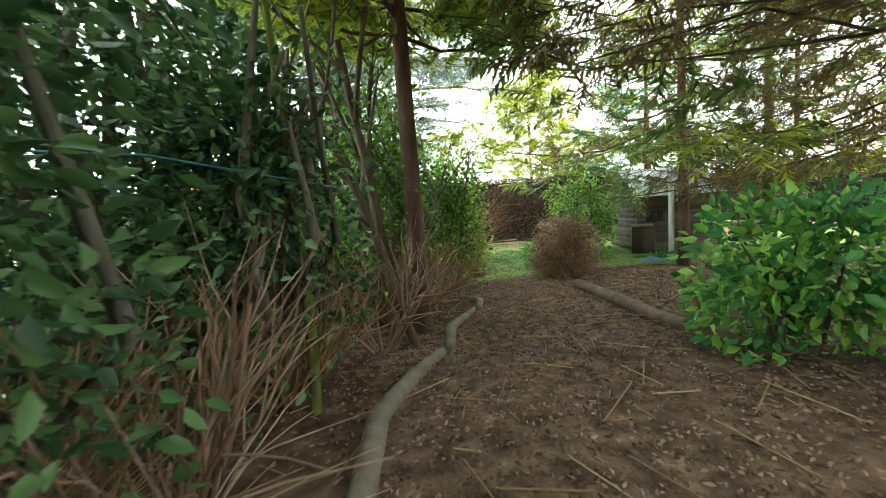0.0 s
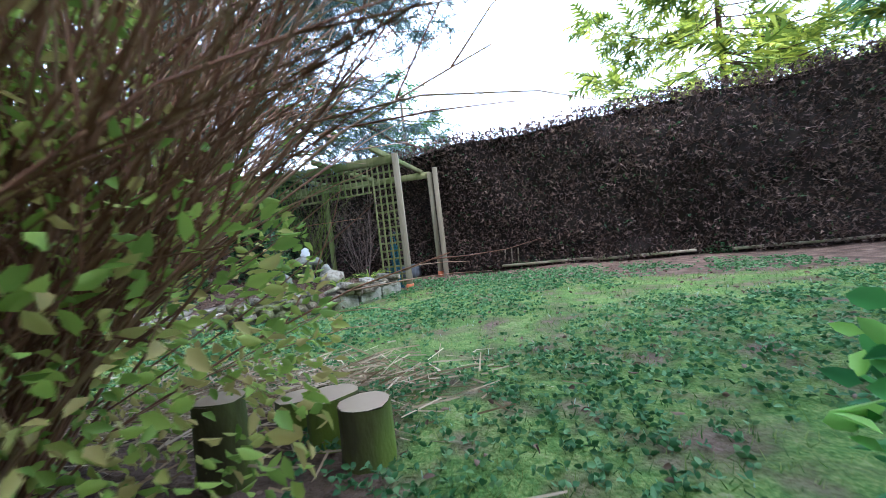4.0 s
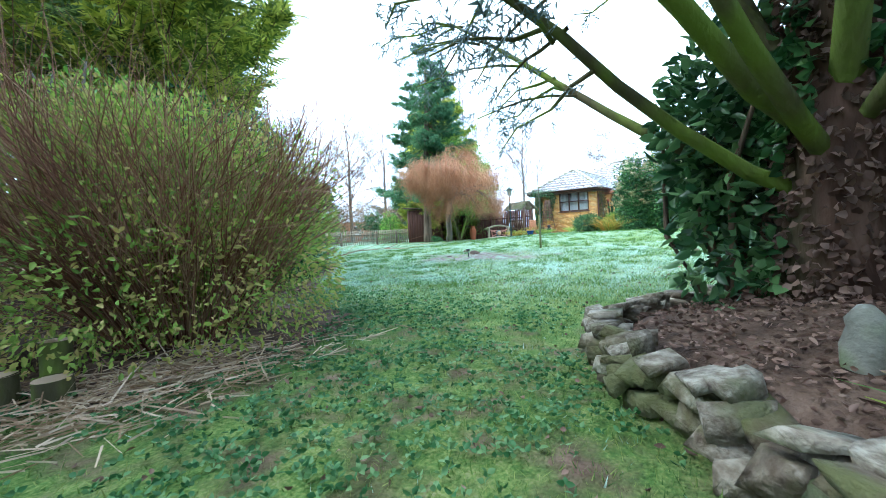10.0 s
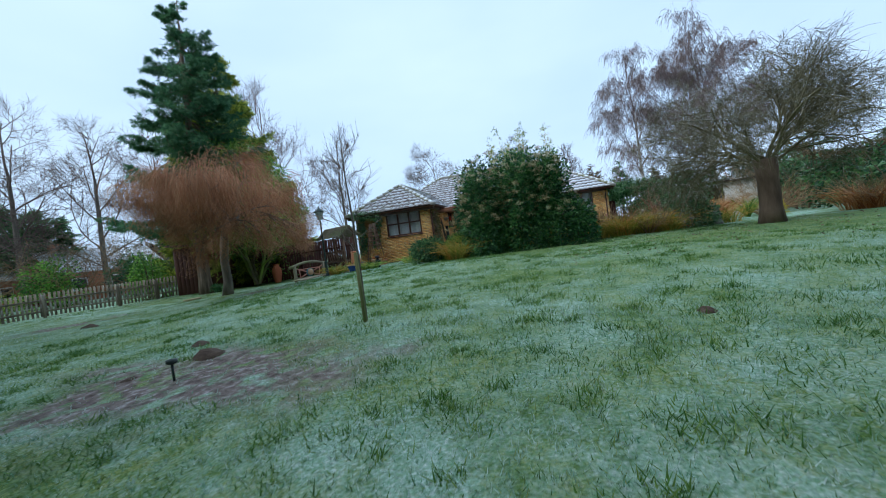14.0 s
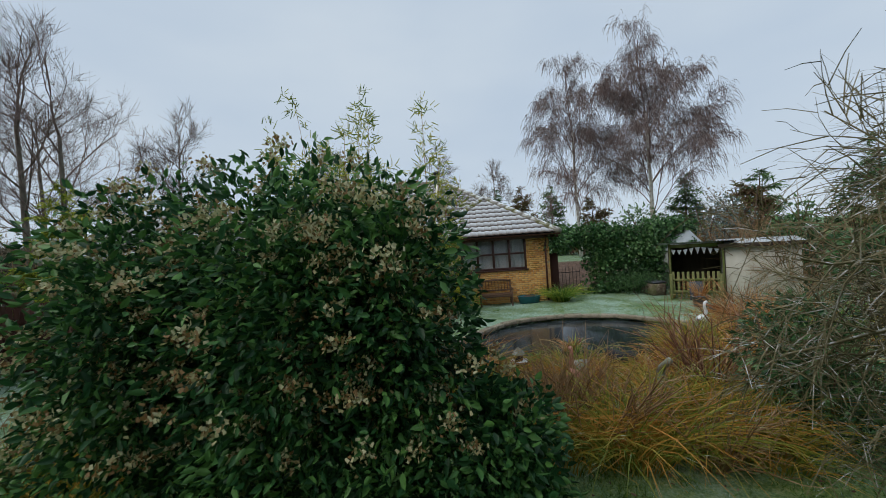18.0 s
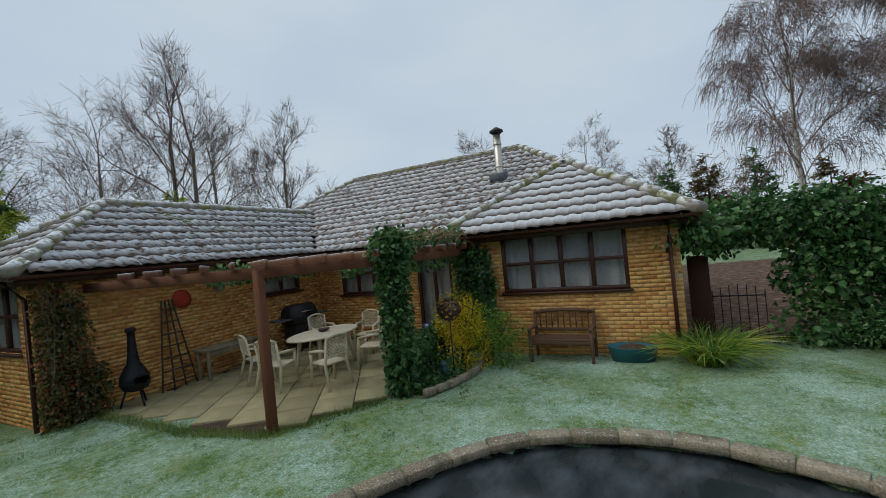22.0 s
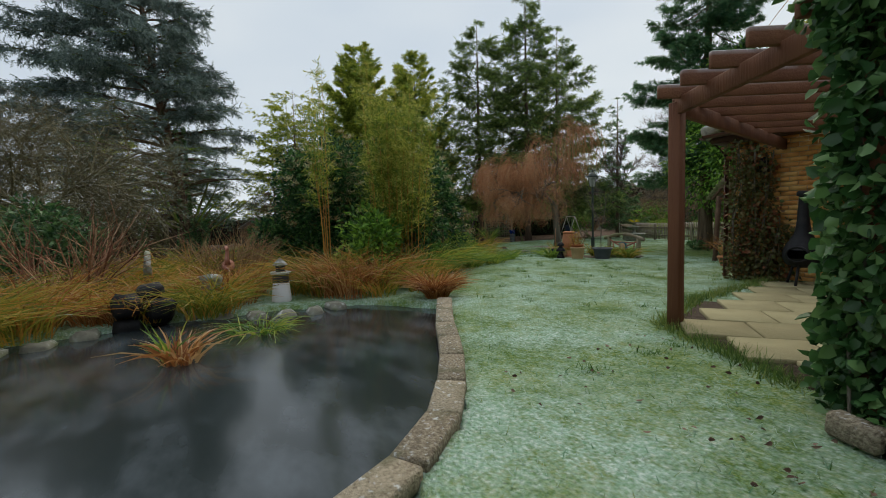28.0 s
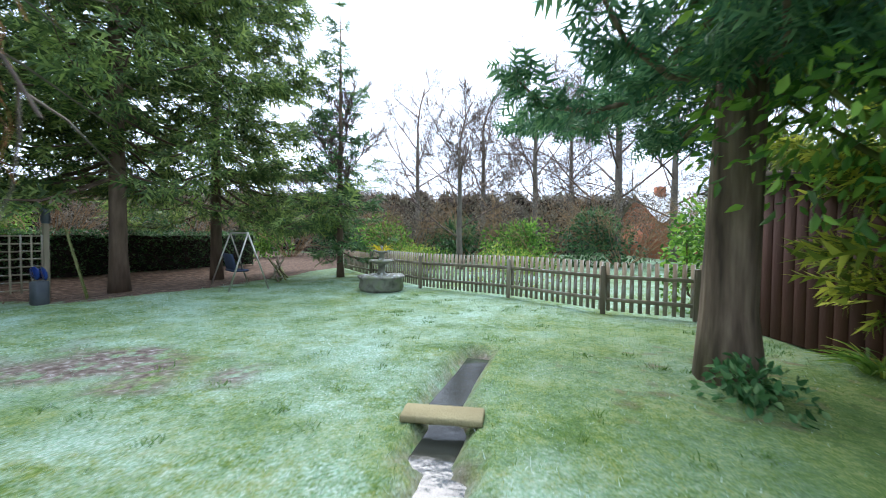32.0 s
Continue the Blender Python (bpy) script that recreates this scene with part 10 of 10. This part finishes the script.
# cut dry stalks by the spiraea
st = Pile()
sr_ = np.random.default_rng(361)
n = 1500
sx_, sy_ = -0.9 + 0.55 * sr_.normal(size=n), -1.35 + 0.32 * sr_.normal(size=n)
sz_ = land(np.column_stack([sx_, sy_])) + 0.02 + 0.05 * sr_.random(n)
d_ = sr_.normal(size=(n, 3)) * (1, 0.7, 0.12)
leaves(st, np.column_stack([sx_, sy_, sz_]), d_, 0.07 + 0.2 * sr_.random(n), 0.011, 0.1, 0.05, "blade")
solo("cut_stalks", st.mesh("cut_stalks", M["straw"]), "heap of cut dry stalks below the spiraea", "plant debris", kind="stuff")

# ---- beyond the garden ----
bare_tree(-41.4, -28.0, 17.0, "tall bare tree behind the house", 401, levels=5, kids=4)
bare_tree(-40.5, -24.6, 15.5, "bare tree with a dark reddish crown", 402, spread=0.5, twig="twig_purple", levels=5, kids=4)
bare_tree(-43.0, -18.5, 11.3, "bare upright tree behind the roof", 403, spread=0.4, levels=5, kids=4)
bare_tree(-41.0, -38.0, 16.0, "bare tree in the distance", 404, twig="twig_purple")
bare_tree(-50.0, -36.0, 16.0, "bare tree in the distance", 405)
bare_tree(-79.0, -17.0, 17.0, "round-crowned bare tree in the distance", 406, spread=0.65, levels=5, kids=4, lift=0.05, veil=4500, fine_w=0.03, trunk=0.010)
bare_tree(-84.0, -4.0, 16.0, "round-crowned bare tree in the distance", 407, spread=0.65, levels=5, kids=4, lift=0.05, veil=4500, fine_w=0.03, trunk=0.010)
bare_tree(-80.0, 6.0, 13.0, "round-crowned bare tree in the distance", 408, spread=0.65, lift=0.05, veil=4500, fine_w=0.03, trunk=0.010)
for i, (x, y) in enumerate(((-58.0, 12.4), (-55.4, 18.5), (-59.5, 20.5))):
    bare_tree(x, y, 17.5 + 0.8 * i, "tall weeping silver birch beyond the ivy wall", 410 + i, spread=0.34, trunk=0.010, bark="bark_birch", twig="twig_purple", lift=0.3, droop=1.3, kids=6, levels=5 if i < 2 else 4, name="silver_birch", group="silver birches", veil=9000, fall=0.9, fine_w=0.028)
for i, (x, y, h) in enumerate([(-22.0, -36.0, 15), (-25.5, -38.5, 14), (-30.5, -41.0, 15), (-17.0, -41.0, 14), (-12.5, -44.0, 14), (-34.0, -37.0, 14), (-9.0, -38.0, 12), (-19.5, -47.0, 15)]):
    bare_tree(x, y, h, "bare oak beyond the boundary fence", 420 + i, spread=0.65, levels=5, kids=4, lift=0.15, trunk=0.016, veil=3500)
bare_tree(-14.6, -28.5, 7.6, "small bare ash at the end of the garden", 430, spread=0.6, trunk=0.018)
bare_tree(-11.3, -23.6, 6.5, "slim birch with a white trunk at the corner", 431, spread=0.3, trunk=0.018, bark="bark_birch", levels=3)
SCRUB = [(-2, -33, 4.0), (-6, -35, 4.5), (-10, -33.5, 3.8), (-14, -34.5, 4.2), (-18, -33.0, 4.0), (-22, -32.5, 4.4), (-26.5, -31.0, 4.6), (-31, -30.0, 5), (-36, -24, 5), (2, -29, 4.5), (4, -23, 5)]
for i, (x, y, h) in enumerate(SCRUB):
    twiggy(x, y, h * 1.2, 2.8, "brown winter scrub beyond the fence", 440 + i, "twig_tan", 22, "scrub", 3, 1.0, "boundary scrub")
    shrub(x + 1.2, y + 0.8, h * 0.75, 2.0, 1.3, "ivy-green scrub beyond the fence", 460 + i, "holly" if i % 2 else "laurel", 0.2, 1700, "green_scrub", stems=0, group="boundary scrub")
    shrub(x - 0.8, y - 1.5, h * 1.15, 2.6, 1.5, "brown twiggy scrub beyond the fence", 530 + i, "far_twig", 0.26, 2800, "brown_scrub", stems=0, group="boundary scrub", shape="spray", width=0.2)
for i, (x, y) in enumerate(((-14.2, -24.4), (-17.8, -22.4), (-12.8, -26.0))):
    shrub(x, y, 1.4, 1.3, 0.7, "frosted pale green shrub behind the picket fence", 480 + i, "sedge_green", 0.08, 1800, "pale_shrub", stems=4, hang=-0.4)
shrub(-22.2, -19.4, 2.6, 1.1, 1.1, "glossy laurel behind the fence", 484, "laurel", 0.12, 2200, "laurel_bush", stems=5)
shrub(-20.9, -14.3, 0.45, 0.45, 0.4, "low green plants at the cypress foot", 485, "nettle", 0.1, 260, "low_plant", stems=0)
tuft(-22.6, -15.7, "clump of glaucous strap leaves by the shed", 486, "sedge_green", 120, 0.6, 0.15, 0.9, 0.03, "iris_clump", group="", category="plant")
hedge("field_hedge", (-3.2, -14.0), (-4.5, -26.5), 1.5, 0.9, "dark evergreen hedge behind the tall firs", 487, leaf="holly", twigs=9000, size=0.14)
hedge("far_woodland", (26.0, -34.0), (-24.0, -52.0), 4.9, 3.0, "line of bare grey-brown woodland beyond the boundary scrub", 540, leaf="far_twig", twigs=16000, size=0.6, ragged=6.0)
hedge("far_woodland", (-24.0, -52.0), (-62.0, -42.0), 4.8, 3.0, "line of bare grey-brown woodland beyond the boundary scrub", 541, leaf="far_twig", twigs=11000, size=0.6, ragged=6.0)
hedge("field_hedge", (13.0, -20.0), (15.5, 3.0), 2.4, 1.6, "blue-green evergreen hedge beyond the woodland pines", 542, leaf="holly", twigs=9000, size=0.2)
hedge("boundary_hedge", (-29.0, 13.5), (-9.0, 12.5), 2.3, 1.4, "brown beech hedge on the boundary", 488, leaf="fir_brown", twigs=12000, size=0.2)
for i, (x, y, h, lf) in enumerate([(-25.5, 10.2, 2.6, "holly"), (-22.5, 10.0, 2.2, "viburnum"), (-19.5, 9.8, 1.9, "holly"), (-16.0, 10.2, 1.6, "laurel"), (-34.5, 12.0, 4.0, "fir_blue"), (-30.5, 12.2, 3.6, "holly"), (-38.0, 10.0, 4.2, "holly"), (-37.5, 14.5, 5.0, "fir_brown"), (-13.0, 10.5, 1.8, "holly")]):
    shrub(x, y, h, 1.7, 1.4, "evergreen shrub along the boundary", 490 + i, lf, 0.18, 1500, "boundary_shrub", stems=6, group="boundary shrubs", shape="spray" if "fir" in lf else "leaf")
for i, (x, y, h) in enumerate([(-34.0, 11.5, 3.2), (-36.5, 10.5, 3.6), (-29.0, 11.0, 3.4), (-24.0, 8.3, 2.0), (-18.5, 8.6, 1.8)]):
    twiggy(x, y, h, 1.8, "bare brown boundary shrub", 500 + i, "twig_tan", 34, "bare_shrub", 3, 0.9)
for i, (x, y, h, r) in enumerate([(-66, 8, 8.5, 2.4), (-64, 11, 8, 2.4), (-68, 5, 8.5, 2.4), (-62, 15, 6.5, 3), (-60, 24, 8, 3), (-52, 26, 7, 3), (-48, 22, 5.5, 3), (-45, 29, 8, 3)]):
    conifer(x, y, h, r, "dark conifer in the distance beyond the ivy wall", 510 + i, "fir" if i % 3 else "fir_brown", "bark", dens=0.45, spray=0.9, pairs=2, group="distant conifers")
conifer(-33.0, -45.0, 9.0, 3.5, "flat-topped pine in the distance", 520, "fir", "bark_red", clear=0.45, dens=0.4, spray=0.9, shape=0.3, group="distant conifers", name="pine")
conifer(-37.0, -21.0, 7.5, 2.2, "yellow-green conifer behind the roof", 521, "fir_gold", "bark", dens=0.5, spray=0.6, name="golden_conifer")


def far_house(x, y, turn, w, d, h, roof, label, wall="red_brick_far", windows=3):
    t = thing("distant_house", x, y, ground_at(x, y) - 0.1, label, "house", "distant houses", turn=turn)
    part("wall", make_mesh("wall", *moved(box(w, d, h), at(0, 0, h / 2)), M[wall]), t)
    rv = np.array([(-w / 2 - 0.3, -d / 2 - 0.3, h), (w / 2 + 0.3, -d / 2 - 0.3, h), (w / 2 + 0.3, d / 2 + 0.3, h), (-w / 2 - 0.3, d / 2 + 0.3, h), (-w / 2 - 0.3, 0, h + roof), (w / 2 + 0.3, 0, h + roof)])
    part("roof", make_mesh("roof", rv, np.array([[0, 1, 5, 4], [2, 3, 4, 5]]), M["ridge"]), t)
    part("gable", make_mesh("gable", rv * (0.95, 0.93, 1), np.array([[3, 0, 4], [1, 2, 5]]), M[wall]), t)
    for s in (-1, 1):
        for k in range(windows):
            wx = (k - (windows - 1) / 2) * w / windows
            wd = part("window", make_mesh("window", *moved(box(1.2, 0.08, 1.1, 0.02), at(wx, s * d / 2, h * 0.6)), M["white_paint"]), t)
            part("pane", make_mesh("pane", *moved(box(1.0, 0.1, 0.9), at(wx, s * d / 2, h * 0.6)), M["black_paint"]), wd)
    part("chimney", make_mesh("chimney", *moved(box(0.6, 0.6, 1.2), at(w * 0.35, 0, h + roof)), M[wall]), t)
    return t


far_house(-29.5, -46.0, 20, 11, 6, 2.6, 2.2, "red brick house beyond the fence")
far_house(-37.0, -42.0, -10, 9, 6, 2.6, 2.2, "red brick bungalow among bare trees")
far_house(-10.5, 22.0, 10, 9, 6, 5.0, 2.4, "red brick house behind the hedge", windows=3)
far_house(-40.0, 34.0, 35, 9, 6, 5.2, 2.4, "orange brick house on the boundary")
far_house(-20.0, 17.5, 0, 8, 4, 2.1, 0.5, "low outbuilding with a frosted roof", wall="plaster", windows=2)

# ---- lawn blades, ground leaves and litter ----
def scatter(n, x0, x1, y0, y1, seed):
    r = np.random.default_rng(seed)
    return np.column_stack([x0 + (x1 - x0) * r.random(n), y0 + (y1 - y0) * r.random(n)]), r


def grass_mesh(p, r, name, mat, label, h, w, lean=0.5):
    n = len(p)
    z = land(p) + 0.035 * wave(p, 0.7, 3.0) + 0.018 * wave(p, 2.6, 8.0)
    d = np.column_stack([r.normal(size=(n, 2)) * lean, np.ones(n)])
    hh = h * (0.5 + 0.9 * r.random(n))
    a = r.random(n) * 6.28
    s = np.column_stack([np.cos(a), np.sin(a), np.zeros(n)]) * (w * (0.6 + 0.8 * r.random(n)))[:, None] / 2
    b = np.column_stack([p, z - 0.01])
    v = np.stack([b - s, b + s, b + unit(d) * hh[:, None]], 1).reshape(-1, 3)
    solo(name, make_mesh(name, v, np.arange(3 * n).reshape(-1, 3), M[mat]), label, "grass", kind="stuff")


LAWNS = [(100000, -10, -1, -5, 4, 0.055), (125000, -20, -4, -9, 6, 0.055), (50000, -31, -20, -10, 7, 0.05), (70000, -24, -9, -22, -7, 0.05), (110000, -6, 4.5, -4, 4, 0.06)]
green_p, frost_p = [], []
gr = np.random.default_rng(600)
for k, (n, x0, x1, y0, y1, h) in enumerate(LAWNS):
    p, r = scatter(n, x0, x1, y0, y1, 601 + k)
    # tufts: pull blades towards clump centres
    c = np.floor(p / 0.22) * 0.22 + 0.11 + 0.08 * np.sin(p[:, ::-1].round(1) * 37)
    pull = r.random(n)[:, None] ** 2 * 0.8
    p = p + (c - p) * pull
    ok = (edge_distance(p, POND) > 0.16) & (along(p, STREAM) > 0.26) & (edge_distance(p, PATIO) > 0.02) & (edge_distance(p, BED) > 0.1) & (r.random(n) > woodland(p) * 1.15) & (r.random(n) > muddy(p) * 0.9)
    ok &= ~((p[:, 0] < -25.5) & (p[:, 1] < -5.5) & (p[:, 1] > -9.7)) & (p[:, 0] > -31.0)
    p = p[ok]
    f = frostiness(p) + 0.25 * wave(p, 2.0, 30.0)
    isf = r.random(len(p)) < f * 1.05
    frost_p.append(p[isf]), green_p.append(p[~isf])
green_p, frost_p = np.concatenate(green_p), np.concatenate(frost_p)
grass_mesh(green_p, gr, "lawn_grass", "grass", "green lawn grass blades", 0.05, 0.006, 0.7)
grass_mesh(frost_p, gr, "frosted_grass", "grass_frost", "frosted lawn grass blades", 0.045, 0.008, 0.8)
# coarser green tussocks in the frost
tp, tr2 = scatter(1150, -20, -3, -9, 5, 620)
tq = np.concatenate([t + tr2.normal(size=(90, 2)) * (0.05 + 0.08 * tr2.random()) for t in tp if frostiness(t[None])[0] > 0.2 and woodland(t[None])[0] < 0.3])
tq = tq[tr2.random(len(tq)) > muddy(tq)]
grass_mesh(tq, tr2, "grass_tussock", "tussock", "coarse green tussocks in the lawn", 0.075, 0.010, 0.95)
tp, tr2 = scatter(420, -30, -15, -20, 6, 621)
tp = tp[(edge_distance(tp, POND) > 0.4) & (edge_distance(tp, PATIO) > 0.3) & (along(tp, STREAM) > 0.4) & (edge_distance(tp, BED) > 0.3)]
tq = np.concatenate([t + tr2.normal(size=(40, 2)) * 0.06 for t in tp])
grass_mesh(tq[~((tq[:, 0] < -25.5) & (tq[:, 1] < -5.5))], tr2, "grass_tussock", "tussock", "coarse green tussocks in the lawn", 0.07, 0.010, 0.8)
# long green grass along the patio and pond edges
tp = np.concatenate([PATIO[0] + (PATIO[1] - PATIO[0]) * u for u in np.linspace(0, 1, 26)]).reshape(-1, 2)
tp = np.concatenate([tp, [PATIO[1] + (PATIO[2] - PATIO[1]) * u for u in np.linspace(0, 1, 16)], [PATIO[2] + (PATIO[3] - PATIO[2]) * u for u in np.linspace(0, 1, 20)]])
tq = np.concatenate([t + tr2.normal(size=(60, 2)) * 0.07 + (0.08, 0.03) for t in tp])
grass_mesh(tq, tr2, "edge_grass", "grass", "uncut green grass along the patio edge", 0.12, 0.009, 0.6)

# creeping ground leaves between the cedar bed and the hedge
lp_, lr_ = scatter(36000, -6.5, 4.5, -4.0, 5.0, 630)
dens = smooth(-0.1, 0.3, wave(lp_, 0.55, 40.0) + 0.5 * wave(lp_, 1.9, 41.0) + 0.22) * smooth(-4.6, -3.0, lp_[:, 0]) * smooth(4.4, 3.2, lp_[:, 1] + 0.36 * lp_[:, 0])
ok = (lr_.random(len(lp_)) < dens * 0.95) & (edge_distance(lp_, BED) > 0.12) & (np.hypot(lp_[:, 0] + 1.65, lp_[:, 1] + 2.65) > 1.35) & (lp_[:, 1] > -3.4)
lp_ = lp_[ok]
gl_ = Pile()
n = len(lp_)
zz = land(lp_) + 0.02 + 0.045 * lr_.random(n)
for k in range(3):
    d = np.column_stack([np.cos(k * 2.1 + lp_[:, 0] * 50), np.sin(k * 2.1 + lp_[:, 0] * 50), 0.25 + 0.2 * lr_.random(n)])
    leaves(gl_, np.column_stack([lp_, zz]), d, 0.022 + 0.018 * lr_.random(n), 0.022, 0.12, 0.15)
solo("ground_leaves", gl_.mesh("ground_leaves", M["nettle"]), "carpet of small green ground leaves", "ground cover", kind="stuff")
# fallen leaves in the wood, under the pergola and on the lawn under the apple
fp, fr = scatter(26000, -8, 6, -17, -2.5, 640)
fp3, _ = scatter(24000, -4.5, 3.0, -12.5, -3.2, 645)
fp2, _ = scatter(5000, -12, 3, 2.0, 9.0, 641)
fp = np.concatenate([fp, fp2, fp3])
fp = fp[fr.random(len(fp)) < woodland(fp)]
ap, _ = scatter(420, -20, -13, 0, 7, 642)
bp_, _ = scatter(1300, -7, 4, -4, 3.5, 643)
bq_, _ = scatter(11000, -5.4, -0.7, 0.5, 4.2, 646)
hp_, _ = scatter(150, -30.5, -26.6, -1.2, 1.0, 644)
fp = np.concatenate([fp, ap, bp_, hp_[edge_distance(hp_, POND) > 0.3], bq_[edge_distance(bq_, BED) < -0.05]])
fl = Pile()
n = len(fp)
bump_z = 0.035 * wave(fp, 0.7, 3.0) + 0.018 * wave(fp, 2.6, 8.0)
on_bed = edge_distance(fp, BED)
base_z = land(fp) + bump_z + (0.24 + 0.16 * smooth(-0.2, -1.2, on_bed)) * smooth(0.02, -0.28, on_bed) + 0.012 + 0.02 * fr.random(n)
leaves(fl, np.column_stack([fp, base_z]), np.column_stack([fr.normal(size=(n, 2)), 0.18 * fr.normal(size=n)]), 0.028 + 0.035 * fr.random(n) ** 2, 0.022, 0.2, 0.1)
solo("leaf_litter", fl.mesh("leaf_litter", M["litter"]), "fallen brown leaves and wood chips", "leaf litter", kind="stuff")
tw, tr3 = scatter(700, -7, 5, -15, -3, 650)
tw = tw[woodland(tw) > 0.5]
tl = Pile()
for q in tw:
    a = tr3.random() * 6.28
    ln = 0.15 + 0.45 * tr3.random()
    z = ground_at(*q) + 0.03
    tl.add(*tube([(q[0], q[1], z), (q[0] + math.cos(a) * ln, q[1] + math.sin(a) * ln, z + 0.02)], 0.006, 4, False))
solo("fallen_twigs", tl.mesh("fallen_twigs", M["twig_tan"]), "fallen twigs on the woodland floor", "twigs", kind="stuff")

# ---- bricks and tiles that the camera passes nearest ----
brick_meshes = {}
for wall_name, place, ln in near_bricks:
    key = round(ln, 2)
    if key not in brick_meshes:
        brick_meshes[key] = make_mesh("brick", *box(0.03, key, BH, 0.003), M["brick"])
    b = part("brick", brick_meshes[key], WALL_OBJ[wall_name])
    b.location = rel(np.array(place) - (0.014, 0, 0)) + (RNG.normal() * 0.0012, 0, 0)
for m in near_tiles:
    t = part("tile", tile_mesh, roof)
    t.matrix_local = Matrix.Translation(-Vector((HX, HY, FLOOR))) @ m
